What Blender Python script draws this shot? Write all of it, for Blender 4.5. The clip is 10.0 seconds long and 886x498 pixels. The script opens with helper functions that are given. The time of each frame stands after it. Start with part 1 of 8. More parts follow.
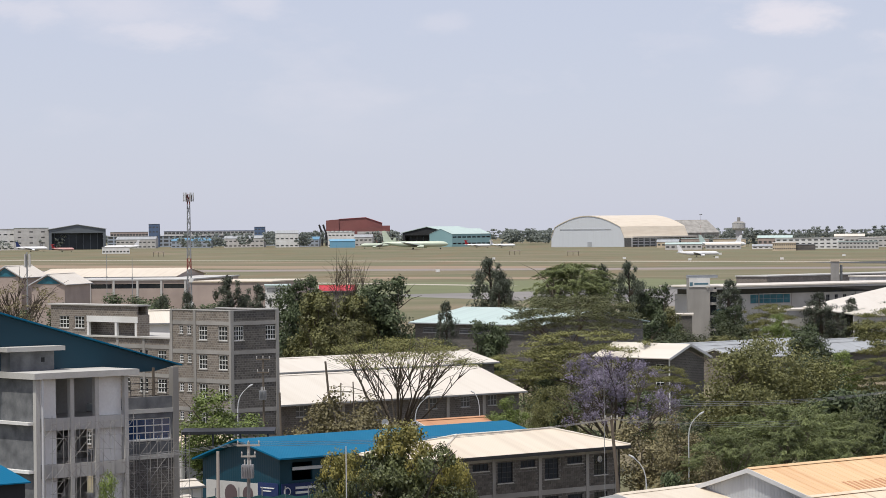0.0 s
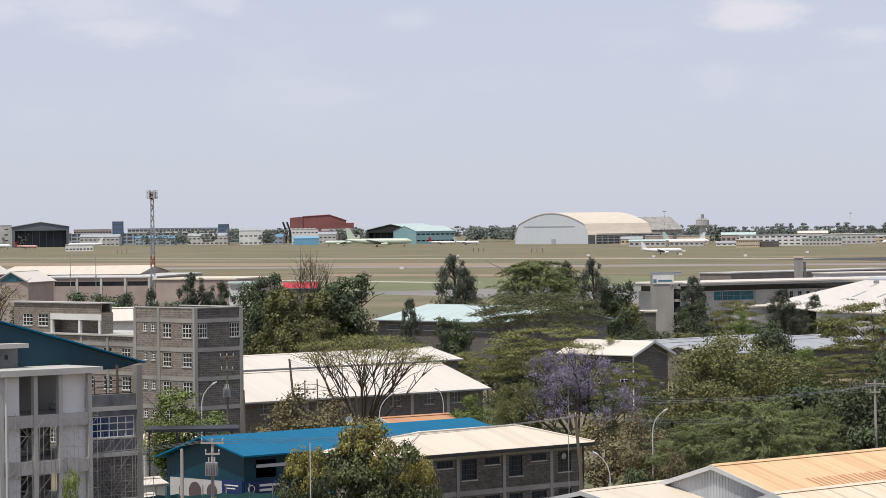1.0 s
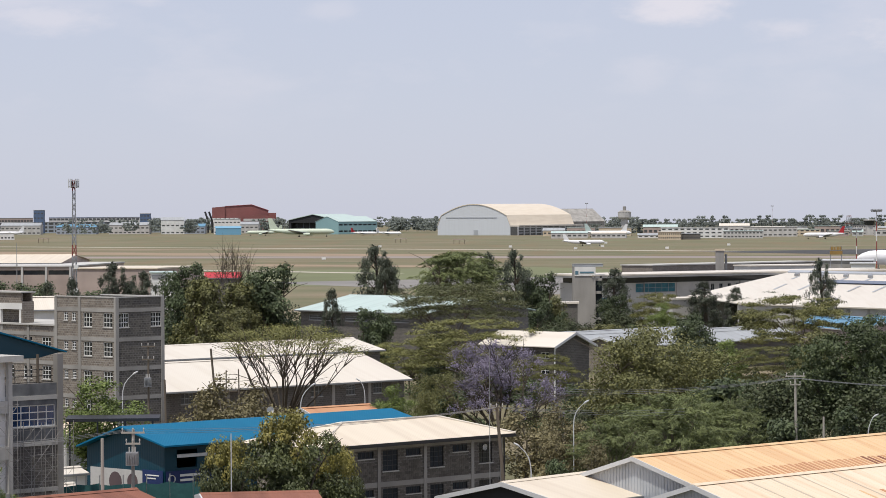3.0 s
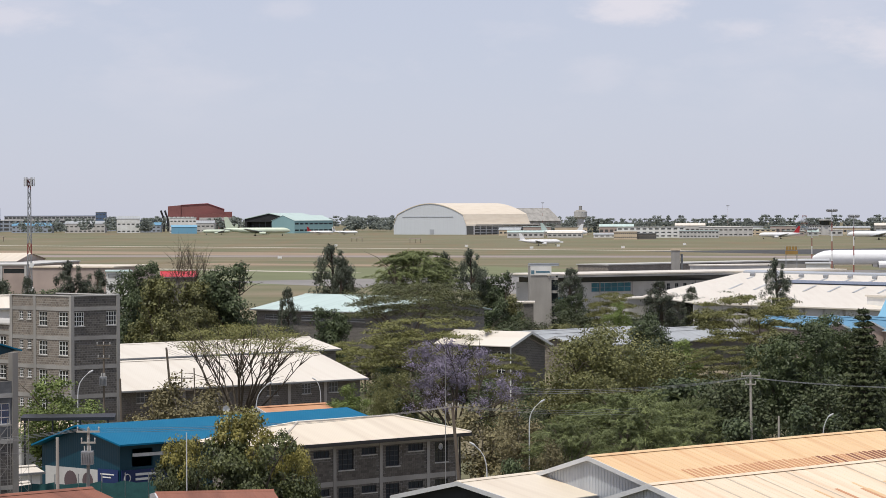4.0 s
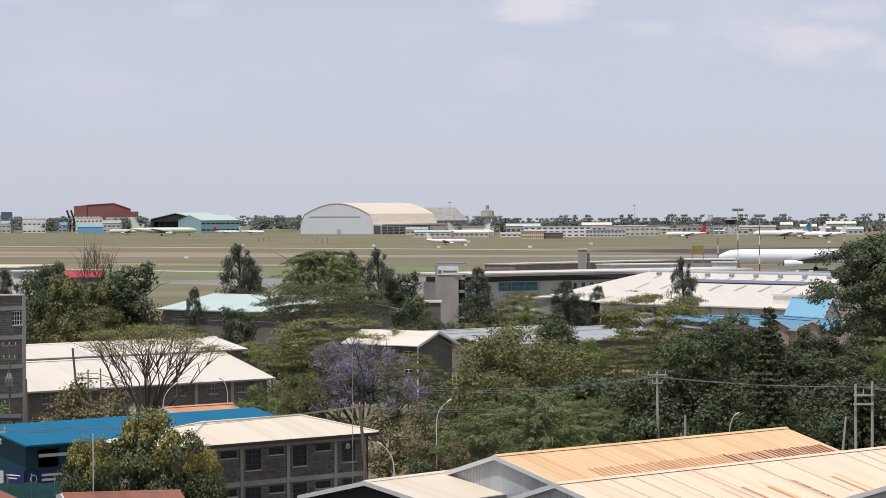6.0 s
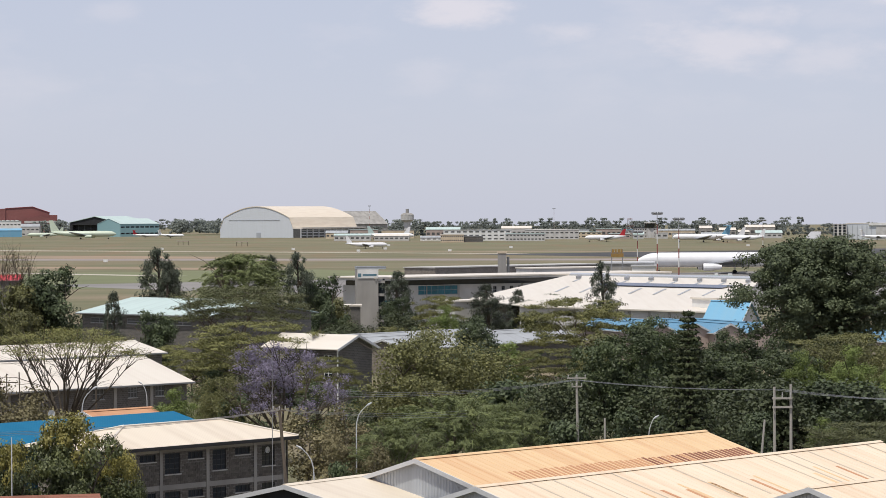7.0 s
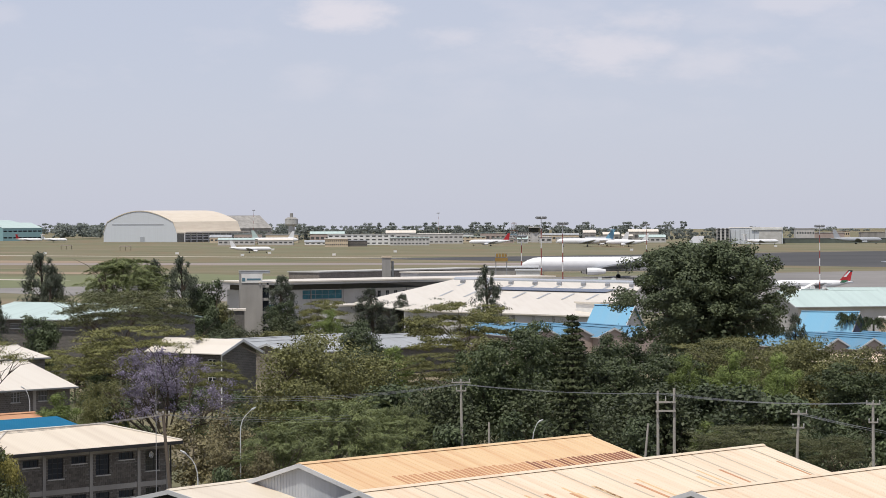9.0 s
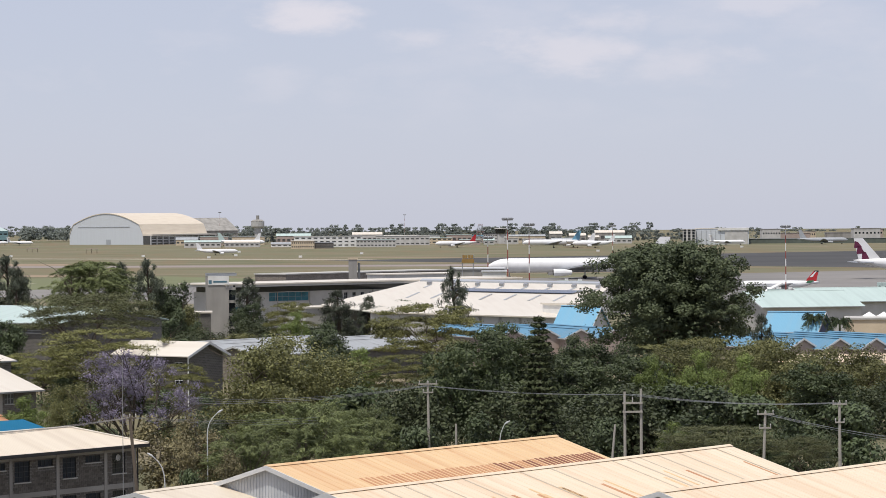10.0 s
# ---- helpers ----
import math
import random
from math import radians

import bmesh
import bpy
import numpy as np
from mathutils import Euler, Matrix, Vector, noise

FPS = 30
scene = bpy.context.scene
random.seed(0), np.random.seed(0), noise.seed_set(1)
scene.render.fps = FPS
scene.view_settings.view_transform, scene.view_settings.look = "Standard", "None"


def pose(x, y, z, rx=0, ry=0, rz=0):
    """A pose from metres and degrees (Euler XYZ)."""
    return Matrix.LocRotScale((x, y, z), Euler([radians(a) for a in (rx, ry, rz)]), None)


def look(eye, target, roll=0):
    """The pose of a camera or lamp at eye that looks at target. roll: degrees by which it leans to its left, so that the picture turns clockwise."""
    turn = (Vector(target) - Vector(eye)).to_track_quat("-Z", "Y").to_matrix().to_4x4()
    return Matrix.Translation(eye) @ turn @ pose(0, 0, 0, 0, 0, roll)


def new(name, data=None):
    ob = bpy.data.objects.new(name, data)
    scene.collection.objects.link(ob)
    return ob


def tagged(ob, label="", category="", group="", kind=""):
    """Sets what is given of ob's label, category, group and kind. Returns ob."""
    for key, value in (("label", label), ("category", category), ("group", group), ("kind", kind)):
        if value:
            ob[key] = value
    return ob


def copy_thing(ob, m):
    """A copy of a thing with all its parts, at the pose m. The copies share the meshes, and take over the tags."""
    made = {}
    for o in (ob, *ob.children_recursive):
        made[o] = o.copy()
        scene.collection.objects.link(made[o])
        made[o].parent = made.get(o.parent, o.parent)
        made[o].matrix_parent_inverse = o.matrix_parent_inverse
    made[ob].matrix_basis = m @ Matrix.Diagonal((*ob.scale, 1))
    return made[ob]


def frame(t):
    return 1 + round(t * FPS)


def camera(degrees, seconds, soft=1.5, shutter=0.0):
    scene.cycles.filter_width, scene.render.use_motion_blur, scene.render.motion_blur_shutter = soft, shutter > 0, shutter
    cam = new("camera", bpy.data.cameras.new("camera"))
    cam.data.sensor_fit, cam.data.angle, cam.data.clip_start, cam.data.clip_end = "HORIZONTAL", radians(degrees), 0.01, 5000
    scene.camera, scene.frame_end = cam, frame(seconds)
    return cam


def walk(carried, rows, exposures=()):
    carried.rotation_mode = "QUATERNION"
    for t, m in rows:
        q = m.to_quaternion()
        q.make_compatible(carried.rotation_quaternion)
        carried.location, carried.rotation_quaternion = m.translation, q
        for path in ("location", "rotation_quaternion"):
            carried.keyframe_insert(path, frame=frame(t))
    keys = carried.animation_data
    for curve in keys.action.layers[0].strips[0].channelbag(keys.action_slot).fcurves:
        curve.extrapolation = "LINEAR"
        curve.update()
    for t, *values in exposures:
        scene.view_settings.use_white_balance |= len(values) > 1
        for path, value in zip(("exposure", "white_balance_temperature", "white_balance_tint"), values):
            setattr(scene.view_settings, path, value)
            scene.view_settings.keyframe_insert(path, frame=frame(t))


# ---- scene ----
# The eye stands still on a high balcony, 27 m over the airfield, and pans to the right with a long lens.
cam = camera(16.0, 10.0, soft=0.7)
EYE = 27.0
ROWS = [
    (0.0, 3.527, -0.513, 0.608),
    (0.5, 3.120, -0.517, 0.603),
    (1.0, 2.871, -0.571, 0.657),
    (1.5, 2.649, -0.646, 0.588),
    (2.0, 2.316, -0.705, 0.522),
    (2.5, 1.901, -0.735, 0.422),
    (4.0, 0.664, -0.768, 0.221),
    (4.5, 0.349, -0.783, 0.201),
    (5.0, 0.000, -0.801, 0.200),
    (5.5, -0.435, -0.799, 0.238),
    (7.0, -2.483, -0.725, 0.256),
    (7.5, -3.187, -0.699, 0.230),
    (8.0, -3.737, -0.668, 0.216),
    (8.5, -4.187, -0.655, 0.215),
    (9.0, -4.586, -0.655, 0.231),
    (9.5, -4.942, -0.640, 0.358),
    (10.0, -5.198, -0.629, 0.422),
]
walk(cam, [(t, pose(0, 0, EYE, 90 + pitch, roll, yaw)) for t, yaw, pitch, roll in ROWS],
     exposures=((0.0, 0.0), (4.0, -0.05), (10.0, -0.08)))

# ---- light: high sun from the left, pale hazy sky ----
SUN_EL, SUN_AZ = 68.0, -148.0          # degrees; azimuth from +y, clockwise
world = bpy.data.worlds.new("world")
scene.world = world
world.use_nodes = True
wn, wl = world.node_tree.nodes, world.node_tree.links
wn.clear()
sky = wn.new("ShaderNodeTexSky")
sky.sky_type, sky.sun_disc = "NISHITA", False
sky.sun_elevation, sky.sun_rotation = radians(SUN_EL), radians(SUN_AZ)
sky.air_density, sky.dust_density, sky.ozone_density, sky.altitude = 1.0, 1.6, 2.5, 1600
coord = wn.new("ShaderNodeTexCoord")
stretch = wn.new("ShaderNodeMapping")
stretch.inputs["Scale"].default_value = (1.0, 1.0, 2.6)
wl.new(coord.outputs["Generated"], stretch.inputs["Vector"])
cloud = wn.new("ShaderNodeTexNoise")
cloud.inputs["Scale"].default_value, cloud.inputs["Detail"].default_value, cloud.inputs["Roughness"].default_value = 16.0, 6.0, 0.55
wl.new(stretch.outputs["Vector"], cloud.inputs["Vector"])
cover = wn.new("ShaderNodeMapRange")
cover.inputs["From Min"].default_value, cover.inputs["From Max"].default_value = 0.52, 0.76
cover.inputs["To Min"].default_value, cover.inputs["To Max"].default_value = 0.0, 0.3
wl.new(cloud.outputs["Fac"], cover.inputs["Value"])
# small fair-weather puffs: bearing, height, half width, half height (degrees), weight
PUFFS = [(2.80, 3.65, 0.95, 0.34, 0.95), (4.80, 3.18, 0.75, 0.24, 0.6), (7.5, 2.98, 1.7, 0.55, 0.75), (8.25, 3.44, 0.9, 0.3, 0.6), (9.55, 2.72, 1.3, 0.42, 0.5),
         (10.9, 3.8, 1.4, 0.32, 0.55), (2.2, 2.36, 0.8, 0.34, 0.3), (-8.6, 3.5, 1.3, 0.34, 0.6), (-10.8, 3.85, 1.1, 0.3, 0.5), (-7.0, 3.95, 0.8, 0.25, 0.45), (-3.57, 3.6, 0.6, 0.24, 0.3)]
ragged = wn.new("ShaderNodeTexNoise")
ragged.inputs["Scale"].default_value, ragged.inputs["Detail"].default_value, ragged.inputs["Roughness"].default_value = 55.0, 7.0, 0.6
wl.new(stretch.outputs["Vector"], ragged.inputs["Vector"])
total = cover.outputs["Result"]
for be, el, w, h, weight in PUFFS:
    away = wn.new("ShaderNodeVectorMath")
    away.operation = "SUBTRACT"
    away.inputs[1].default_value = (math.sin(radians(be)) * math.cos(radians(el)), math.cos(radians(be)) * math.cos(radians(el)), math.sin(radians(el)))
    wl.new(coord.outputs["Generated"], away.inputs[0])
    size = wn.new("ShaderNodeVectorMath")
    size.operation = "MULTIPLY"
    size.inputs[1].default_value = (1 / radians(w), 1 / radians(w), 1 / radians(h))
    wl.new(away.outputs[0], size.inputs[0])
    gone = wn.new("ShaderNodeVectorMath")
    gone.operation = "LENGTH"
    wl.new(size.outputs[0], gone.inputs[0])
    torn = wn.new("ShaderNodeMath")
    torn.operation, torn.inputs[1].default_value = "MULTIPLY_ADD", -2.2
    wl.new(ragged.outputs["Fac"], torn.inputs[0])
    wl.new(gone.outputs["Value"], torn.inputs[2])
    soft = wn.new("ShaderNodeMapRange")
    soft.interpolation_type = "SMOOTHSTEP"
    soft.inputs["From Min"].default_value, soft.inputs["From Max"].default_value = -1.0, 0.15
    soft.inputs["To Min"].default_value, soft.inputs["To Max"].default_value = weight * 0.62, 0.0
    wl.new(torn.outputs[0], soft.inputs["Value"])
    most = wn.new("ShaderNodeMath")
    most.operation = "MAXIMUM"
    wl.new(total, most.inputs[0])
    wl.new(soft.outputs[0], most.inputs[1])
    total = most.outputs[0]
# clouds thin out towards the horizon
split = wn.new("ShaderNodeSeparateXYZ")
wl.new(coord.outputs["Generated"], split.inputs["Vector"])
rise = wn.new("ShaderNodeMapRange")
rise.inputs["From Min"].default_value, rise.inputs["From Max"].default_value = 0.02, 0.045
wl.new(split.outputs["Z"], rise.inputs["Value"])
amount = wn.new("ShaderNodeMath")
amount.operation = "MULTIPLY"
wl.new(total, amount.inputs[0])
wl.new(rise.outputs["Result"], amount.inputs[1])
haze = wn.new("ShaderNodeMix")           # thin overcast: the blue of the clear sky is veiled by an even grey
haze.data_type = "RGBA"
haze.inputs[0].default_value = 0.75
haze.inputs[7].default_value = (6.3, 6.5, 8.0, 1)
wl.new(sky.outputs["Color"], haze.inputs[6])
veil = wn.new("ShaderNodeMix")
veil.data_type = "RGBA"
veil.inputs[7].default_value = (9.0, 8.4, 8.8, 1)
wl.new(amount.outputs[0], veil.inputs[0])
wl.new(haze.outputs[2], veil.inputs[6])
back = wn.new("ShaderNodeBackground")
back.inputs["Strength"].default_value = 0.1
wl.new(veil.outputs[2], back.inputs["Color"])
wl.new(back.outputs[0], wn.new("ShaderNodeOutputWorld").inputs["Surface"])

sun = new("sun", bpy.data.lights.new("sun", "SUN"))
sun.data.energy, sun.data.angle, sun.data.color = 3.9, radians(0.6), (1.0, 0.95, 0.86)
sa, se = radians(SUN_AZ), radians(SUN_EL)
sun.matrix_world = look((0, 0, 60), (-math.sin(sa) * math.cos(se), -math.cos(sa) * math.cos(se), 60 - math.sin(se)))


# ---- materials ----
def nodes_of(name):
    m = bpy.data.materials.new(name)
    m.use_nodes = True
    n = m.node_tree.nodes
    return m, n, m.node_tree.links, n["Principled BSDF"]


def mixed(n, l, fac, a, b):
    mx = n.new("ShaderNodeMix")
    mx.data_type = "RGBA"
    if isinstance(fac, float):
        mx.inputs[0].default_value = fac
    else:
        l.new(fac, mx.inputs[0])
    for i, c in ((6, a), (7, b)):
        if isinstance(c, tuple):
            mx.inputs[i].default_value = (*c, 1)
        else:
            l.new(c, mx.inputs[i])
    return mx.outputs[2]


def noise_fac(n, l, vec, scale, lo=0.35, hi=0.7, detail=5.0, stretch_by=(1, 1, 1)):
    mp = n.new("ShaderNodeMapping")
    mp.inputs["Scale"].default_value = stretch_by
    l.new(vec, mp.inputs["Vector"])
    t = n.new("ShaderNodeTexNoise")
    t.inputs["Scale"].default_value, t.inputs["Detail"].default_value = scale, detail
    l.new(mp.outputs[0], t.inputs["Vector"])
    r = n.new("ShaderNodeMapRange")
    r.inputs["From Min"].default_value, r.inputs["From Max"].default_value = lo, hi
    l.new(t.outputs["Fac"], r.inputs["Value"])
    return r.outputs[0]


def bumped(n, l, bsdf, height, strength, distance=0.02):
    b = n.new("ShaderNodeBump")
    b.inputs["Strength"].default_value, b.inputs["Distance"].default_value = strength, distance
    l.new(height, b.inputs["Height"])
    l.new(b.outputs[0], bsdf.inputs["Normal"])


def plain(name, colour, dark=None, rough=0.7, metal=0.0, big=0.25, fine=6.0, spec=0.4, streak=False, bump=0.25):
    """Painted, plastered or cast surface with stains at two scales."""
    m, n, l, b = nodes_of(name)
    dark = dark or tuple(c * 0.72 for c in colour)
    co = n.new("ShaderNodeTexCoord").outputs["Object"]
    f1 = noise_fac(n, l, co, big, stretch_by=(1, 1, 0.35) if streak else (1, 1, 1))
    f2 = noise_fac(n, l, co, fine, 0.3, 0.75)
    c1 = mixed(n, l, f1, colour, dark)
    half = tuple((p + q) / 2 for p, q in zip(colour, dark))
    mx = n.new("ShaderNodeMath")
    mx.operation, mx.inputs[1].default_value = "MULTIPLY", 0.4
    l.new(f2, mx.inputs[0])
    l.new(mixed(n, l, mx.outputs[0], c1, tuple(c * 0.8 for c in half)), b.inputs["Base Color"])
    b.inputs["Roughness"].default_value, b.inputs["Metallic"].default_value = rough, metal
    b.inputs["Specular IOR Level"].default_value = spec
    bumped(n, l, b, f2, bump)
    return m


def sheet(name, colour, stain, rough=0.45, pitch=0.25, axis="X", amount=0.5, spec=0.4, streaks=True, metal=0.0):
    """Ribbed roof sheeting: ribs along the slope, weathered in streaks that follow the sheets."""
    m, n, l, b = nodes_of(name)
    co = n.new("ShaderNodeTexCoord").outputs["Object"]
    w = n.new("ShaderNodeTexWave")
    w.bands_direction, w.wave_profile = axis, "SIN"
    w.inputs["Scale"].default_value = 2 * math.pi / pitch / 20
    l.new(co, w.inputs["Vector"])
    along = (1, 0.06, 0.06) if axis == "X" else (0.06, 1, 0.06)
    f1 = noise_fac(n, l, co, 0.9, 0.45, 0.72, 4.0, along if streaks else (1, 1, 1))
    f2 = noise_fac(n, l, co, 0.12, 0.35, 0.7, 3.0)
    mul = n.new("ShaderNodeMath")
    mul.operation = "MULTIPLY"
    l.new(f1, mul.inputs[0])
    mul.inputs[1].default_value = amount
    c1 = mixed(n, l, mul.outputs[0], colour, stain)
    mul2 = n.new("ShaderNodeMath")
    mul2.operation, mul2.inputs[1].default_value = "MULTIPLY", amount * 0.5
    l.new(f2, mul2.inputs[0])
    c2 = mixed(n, l, mul2.outputs[0], c1, tuple((p + q) / 2 for p, q in zip(colour, stain)))
    # every sheet, 0.85 m wide, has weathered a little differently
    sp = n.new("ShaderNodeSeparateXYZ")
    l.new(co, sp.inputs[0])
    step = n.new("ShaderNodeMath")
    step.operation, step.inputs[1].default_value = "DIVIDE", 0.85
    l.new(sp.outputs[0 if axis == "X" else 1], step.inputs[0])
    whole = n.new("ShaderNodeMath")
    whole.operation = "FLOOR"
    l.new(step.outputs[0], whole.inputs[0])
    wn_ = n.new("ShaderNodeTexWhiteNoise")
    wn_.noise_dimensions = "1D"
    l.new(whole.outputs[0], wn_.inputs["W"])
    tone = n.new("ShaderNodeMapRange")
    tone.inputs["From Min"].default_value, tone.inputs["From Max"].default_value = 0.45, 1.0
    tone.inputs["To Min"].default_value, tone.inputs["To Max"].default_value = 0.0, amount * 0.3
    l.new(wn_.outputs["Value"], tone.inputs["Value"])
    l.new(mixed(n, l, tone.outputs[0], c2, stain), b.inputs["Base Color"])
    b.inputs["Roughness"].default_value, b.inputs["Specular IOR Level"].default_value, b.inputs["Metallic"].default_value = rough, spec, metal
    bumped(n, l, b, w.outputs["Fac"], 0.4, 0.02)
    return m


def masonry(name, stone, stone2, joint, width=0.42, height=0.23, rough=0.9):
    """Coursed quarry stone: the courses follow z, the length runs along either wall."""
    m, n, l, b = nodes_of(name)
    co = n.new("ShaderNodeTexCoord").outputs["Object"]
    s = n.new("ShaderNodeSeparateXYZ")
    l.new(co, s.inputs[0])
    add = n.new("ShaderNodeMath")
    l.new(s.outputs[0], add.inputs[0])
    l.new(s.outputs[1], add.inputs[1])
    c = n.new("ShaderNodeCombineXYZ")
    l.new(add.outputs[0], c.inputs[0])
    l.new(s.outputs[2], c.inputs[1])
    br = n.new("ShaderNodeTexBrick")
    br.inputs["Scale"].default_value = 1.0
    br.inputs["Brick Width"].default_value, br.inputs["Row Height"].default_value = width, height
    br.inputs["Mortar Size"].default_value, br.inputs["Bias"].default_value = 0.022, 0.0
    br.inputs["Color1"].default_value, br.inputs["Color2"].default_value, br.inputs["Mortar"].default_value = (*stone, 1), (*stone2, 1), (*joint, 1)
    l.new(c.outputs[0], br.inputs["Vector"])
    f = noise_fac(n, l, co, 0.35, 0.4, 0.75, stretch_by=(1, 1, 0.4))
    f2 = noise_fac(n, l, co, 9.0, 0.3, 0.8)
    mul = n.new("ShaderNodeMath")
    mul.operation, mul.inputs[1].default_value = "MULTIPLY", 0.45
    l.new(f, mul.inputs[0])
    l.new(mixed(n, l, mul.outputs[0], br.outputs["Color"], tuple(x * 0.6 for x in stone)), b.inputs["Base Color"])
    b.inputs["Roughness"].default_value = rough
    b.inputs["Specular IOR Level"].default_value = 0.2
    sub = n.new("ShaderNodeMath")
    sub.operation = "SUBTRACT"
    l.new(f2, sub.inputs[0])
    l.new(br.outputs["Fac"], sub.inputs[1])
    bumped(n, l, b, sub.outputs[0], 0.7, 0.03)
    return m


def leafy(name, light, deep, shine=0.3, glow=0.16):
    """Foliage: every leaf its own shade, whole trees vary a little, some light comes through."""
    m, n, l, b = nodes_of(name)
    g = n.new("ShaderNodeNewGeometry")
    oi = n.new("ShaderNodeObjectInfo")
    co = n.new("ShaderNodeTexCoord").outputs["Object"]
    patch = noise_fac(n, l, co, 0.45, 0.38, 0.66, 3.0)
    own = n.new("ShaderNodeMath")
    own.operation, own.inputs[1].default_value = "MULTIPLY", 0.6
    l.new(g.outputs["Random Per Island"], own.inputs[0])
    c = mixed(n, l, own.outputs[0], light, deep)
    drift = n.new("ShaderNodeMath")
    drift.operation, drift.inputs[1].default_value = "MULTIPLY", 0.6
    l.new(patch, drift.inputs[0])
    c2 = mixed(n, l, drift.outputs[0], c, deep)
    hs = n.new("ShaderNodeHueSaturation")
    r = n.new("ShaderNodeMapRange")
    r.inputs["To Min"].default_value, r.inputs["To Max"].default_value = 0.8, 1.2
    l.new(oi.outputs["Random"], r.inputs["Value"])
    l.new(r.outputs[0], hs.inputs["Value"])
    l.new(c2, hs.inputs["Color"])
    l.new(hs.outputs[0], b.inputs["Base Color"])
    b.inputs["Roughness"].default_value, b.inputs["Specular IOR Level"].default_value = 0.55, shine
    tr = n.new("ShaderNodeBsdfTranslucent")
    l.new(hs.outputs[0], tr.inputs["Color"])
    ms = n.new("ShaderNodeMixShader")
    ms.inputs[0].default_value = glow
    l.new(b.outputs[0], ms.inputs[1])
    l.new(tr.outputs[0], ms.inputs[2])
    l.new(ms.outputs[0], n["Material Output"].inputs["Surface"])
    return m


def glassy(name, colour, rough=0.08):
    m, n, l, b = nodes_of(name)
    co = n.new("ShaderNodeTexCoord").outputs["Object"]
    l.new(mixed(n, l, noise_fac(n, l, co, 0.7), colour, tuple(c * 0.6 for c in colour)), b.inputs["Base Color"])
    b.inputs["Roughness"].default_value = rough
    return m


def block_material(name, stone, dark):
    """Single quarry blocks: every block its own grey."""
    m, n, l, bs = nodes_of(name)
    oi, g = n.new("ShaderNodeObjectInfo"), n.new("ShaderNodeNewGeometry")
    add = n.new("ShaderNodeMath")
    add.operation = "ADD"
    l.new(oi.outputs["Random"], add.inputs[0])
    l.new(g.outputs["Random Per Island"], add.inputs[1])
    fr = n.new("ShaderNodeMath")
    fr.operation = "FRACT"
    l.new(add.outputs[0], fr.inputs[0])
    co = n.new("ShaderNodeTexCoord").outputs["Object"]
    rough = noise_fac(n, l, co, 14.0, 0.3, 0.8)
    c = mixed(n, l, fr.outputs[0], stone, dark)
    mu = n.new("ShaderNodeMath")
    mu.operation, mu.inputs[1].default_value = "MULTIPLY", 0.4
    l.new(rough, mu.inputs[0])
    l.new(mixed(n, l, mu.outputs[0], c, tuple(x * 0.6 for x in dark)), bs.inputs["Base Color"])
    bs.inputs["Roughness"].default_value, bs.inputs["Specular IOR Level"].default_value = 0.95, 0.15
    bumped(n, l, bs, rough, 0.6)
    return m


BLOCKS = block_material("quarry_block", (0.16, 0.147, 0.13), (0.09, 0.083, 0.075))
CONCRETE = plain("concrete", (0.36, 0.345, 0.32), (0.22, 0.21, 0.195), 0.9, streak=True)
CONCRETE_PALE = plain("concrete_pale", (0.5, 0.49, 0.46), (0.36, 0.35, 0.33), 0.9, streak=True)
PLASTER_DARK = plain("plaster_dark", (0.19, 0.195, 0.2), (0.075, 0.08, 0.085), 0.95, big=0.9, fine=7.0)
WHITE_PAINT = plain("white_paint", (0.78, 0.78, 0.76), (0.62, 0.61, 0.58), 0.6)
# one stone, two tones: shade and sunlight on its faces put into colour
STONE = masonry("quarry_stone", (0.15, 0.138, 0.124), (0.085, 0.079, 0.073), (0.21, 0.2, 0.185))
STONE_LIGHT = masonry("quarry_stone_warm", (0.25, 0.215, 0.18), (0.15, 0.13, 0.112), (0.34, 0.32, 0.29))
STONE_DIM = masonry("quarry_stone_dim", (0.155, 0.143, 0.13), (0.1, 0.094, 0.088), (0.2, 0.19, 0.178))
TEAL = sheet("teal_cladding", (0.0, 0.04, 0.066), (0.0, 0.028, 0.047), 0.5, 0.3, "Y", 0.4)
BLUE_ROOF = sheet("blue_roof_sheet", (0.0, 0.115, 0.225), (0.004, 0.135, 0.25), 0.6, 0.25, "X", 0.5, spec=0.18)
BLUEGREY_ROOF = sheet("faded_blue_roof_sheet", (0.1, 0.25, 0.38), (0.14, 0.24, 0.32), 0.5, 0.3, "X", 0.6)
SKY_ROOF = sheet("pale_blue_roof_sheet", (0.15, 0.35, 0.5), (0.2, 0.35, 0.45), 0.45, 0.3, "X", 0.6)
CREAM_ROOF = sheet("cream_roof_sheet", (0.68, 0.6, 0.48), (0.52, 0.43, 0.33), 0.45, 0.25, "X", 0.5)
WHITE_ROOF = sheet("white_roof_sheet", (0.66, 0.61, 0.53), (0.54, 0.475, 0.39), 0.45, 0.3, "X", 0.4)
ORANGE_ROOF = sheet("orange_roof_sheet", (0.68, 0.49, 0.28), (0.56, 0.32, 0.16), 0.55, 0.25, "X", 0.75)
TAN_ROOF = sheet("tan_roof_sheet", (0.72, 0.61, 0.46), (0.62, 0.44, 0.29), 0.55, 0.25, "X", 0.6)
RUST_ROOF = sheet("rust_roof_sheet", (0.25, 0.1, 0.065), (0.15, 0.06, 0.04), 0.8, 0.2, "X", 0.9)
RUST_PALE = sheet("light_rust_roof_sheet", (0.52, 0.28, 0.15), (0.42, 0.2, 0.11), 0.7, 0.2, "X", 0.8)
DULL_ROOF = sheet("dull_roof_sheet", (0.5, 0.43, 0.34), (0.42, 0.34, 0.26), 0.6, 0.25, "X", 0.6)
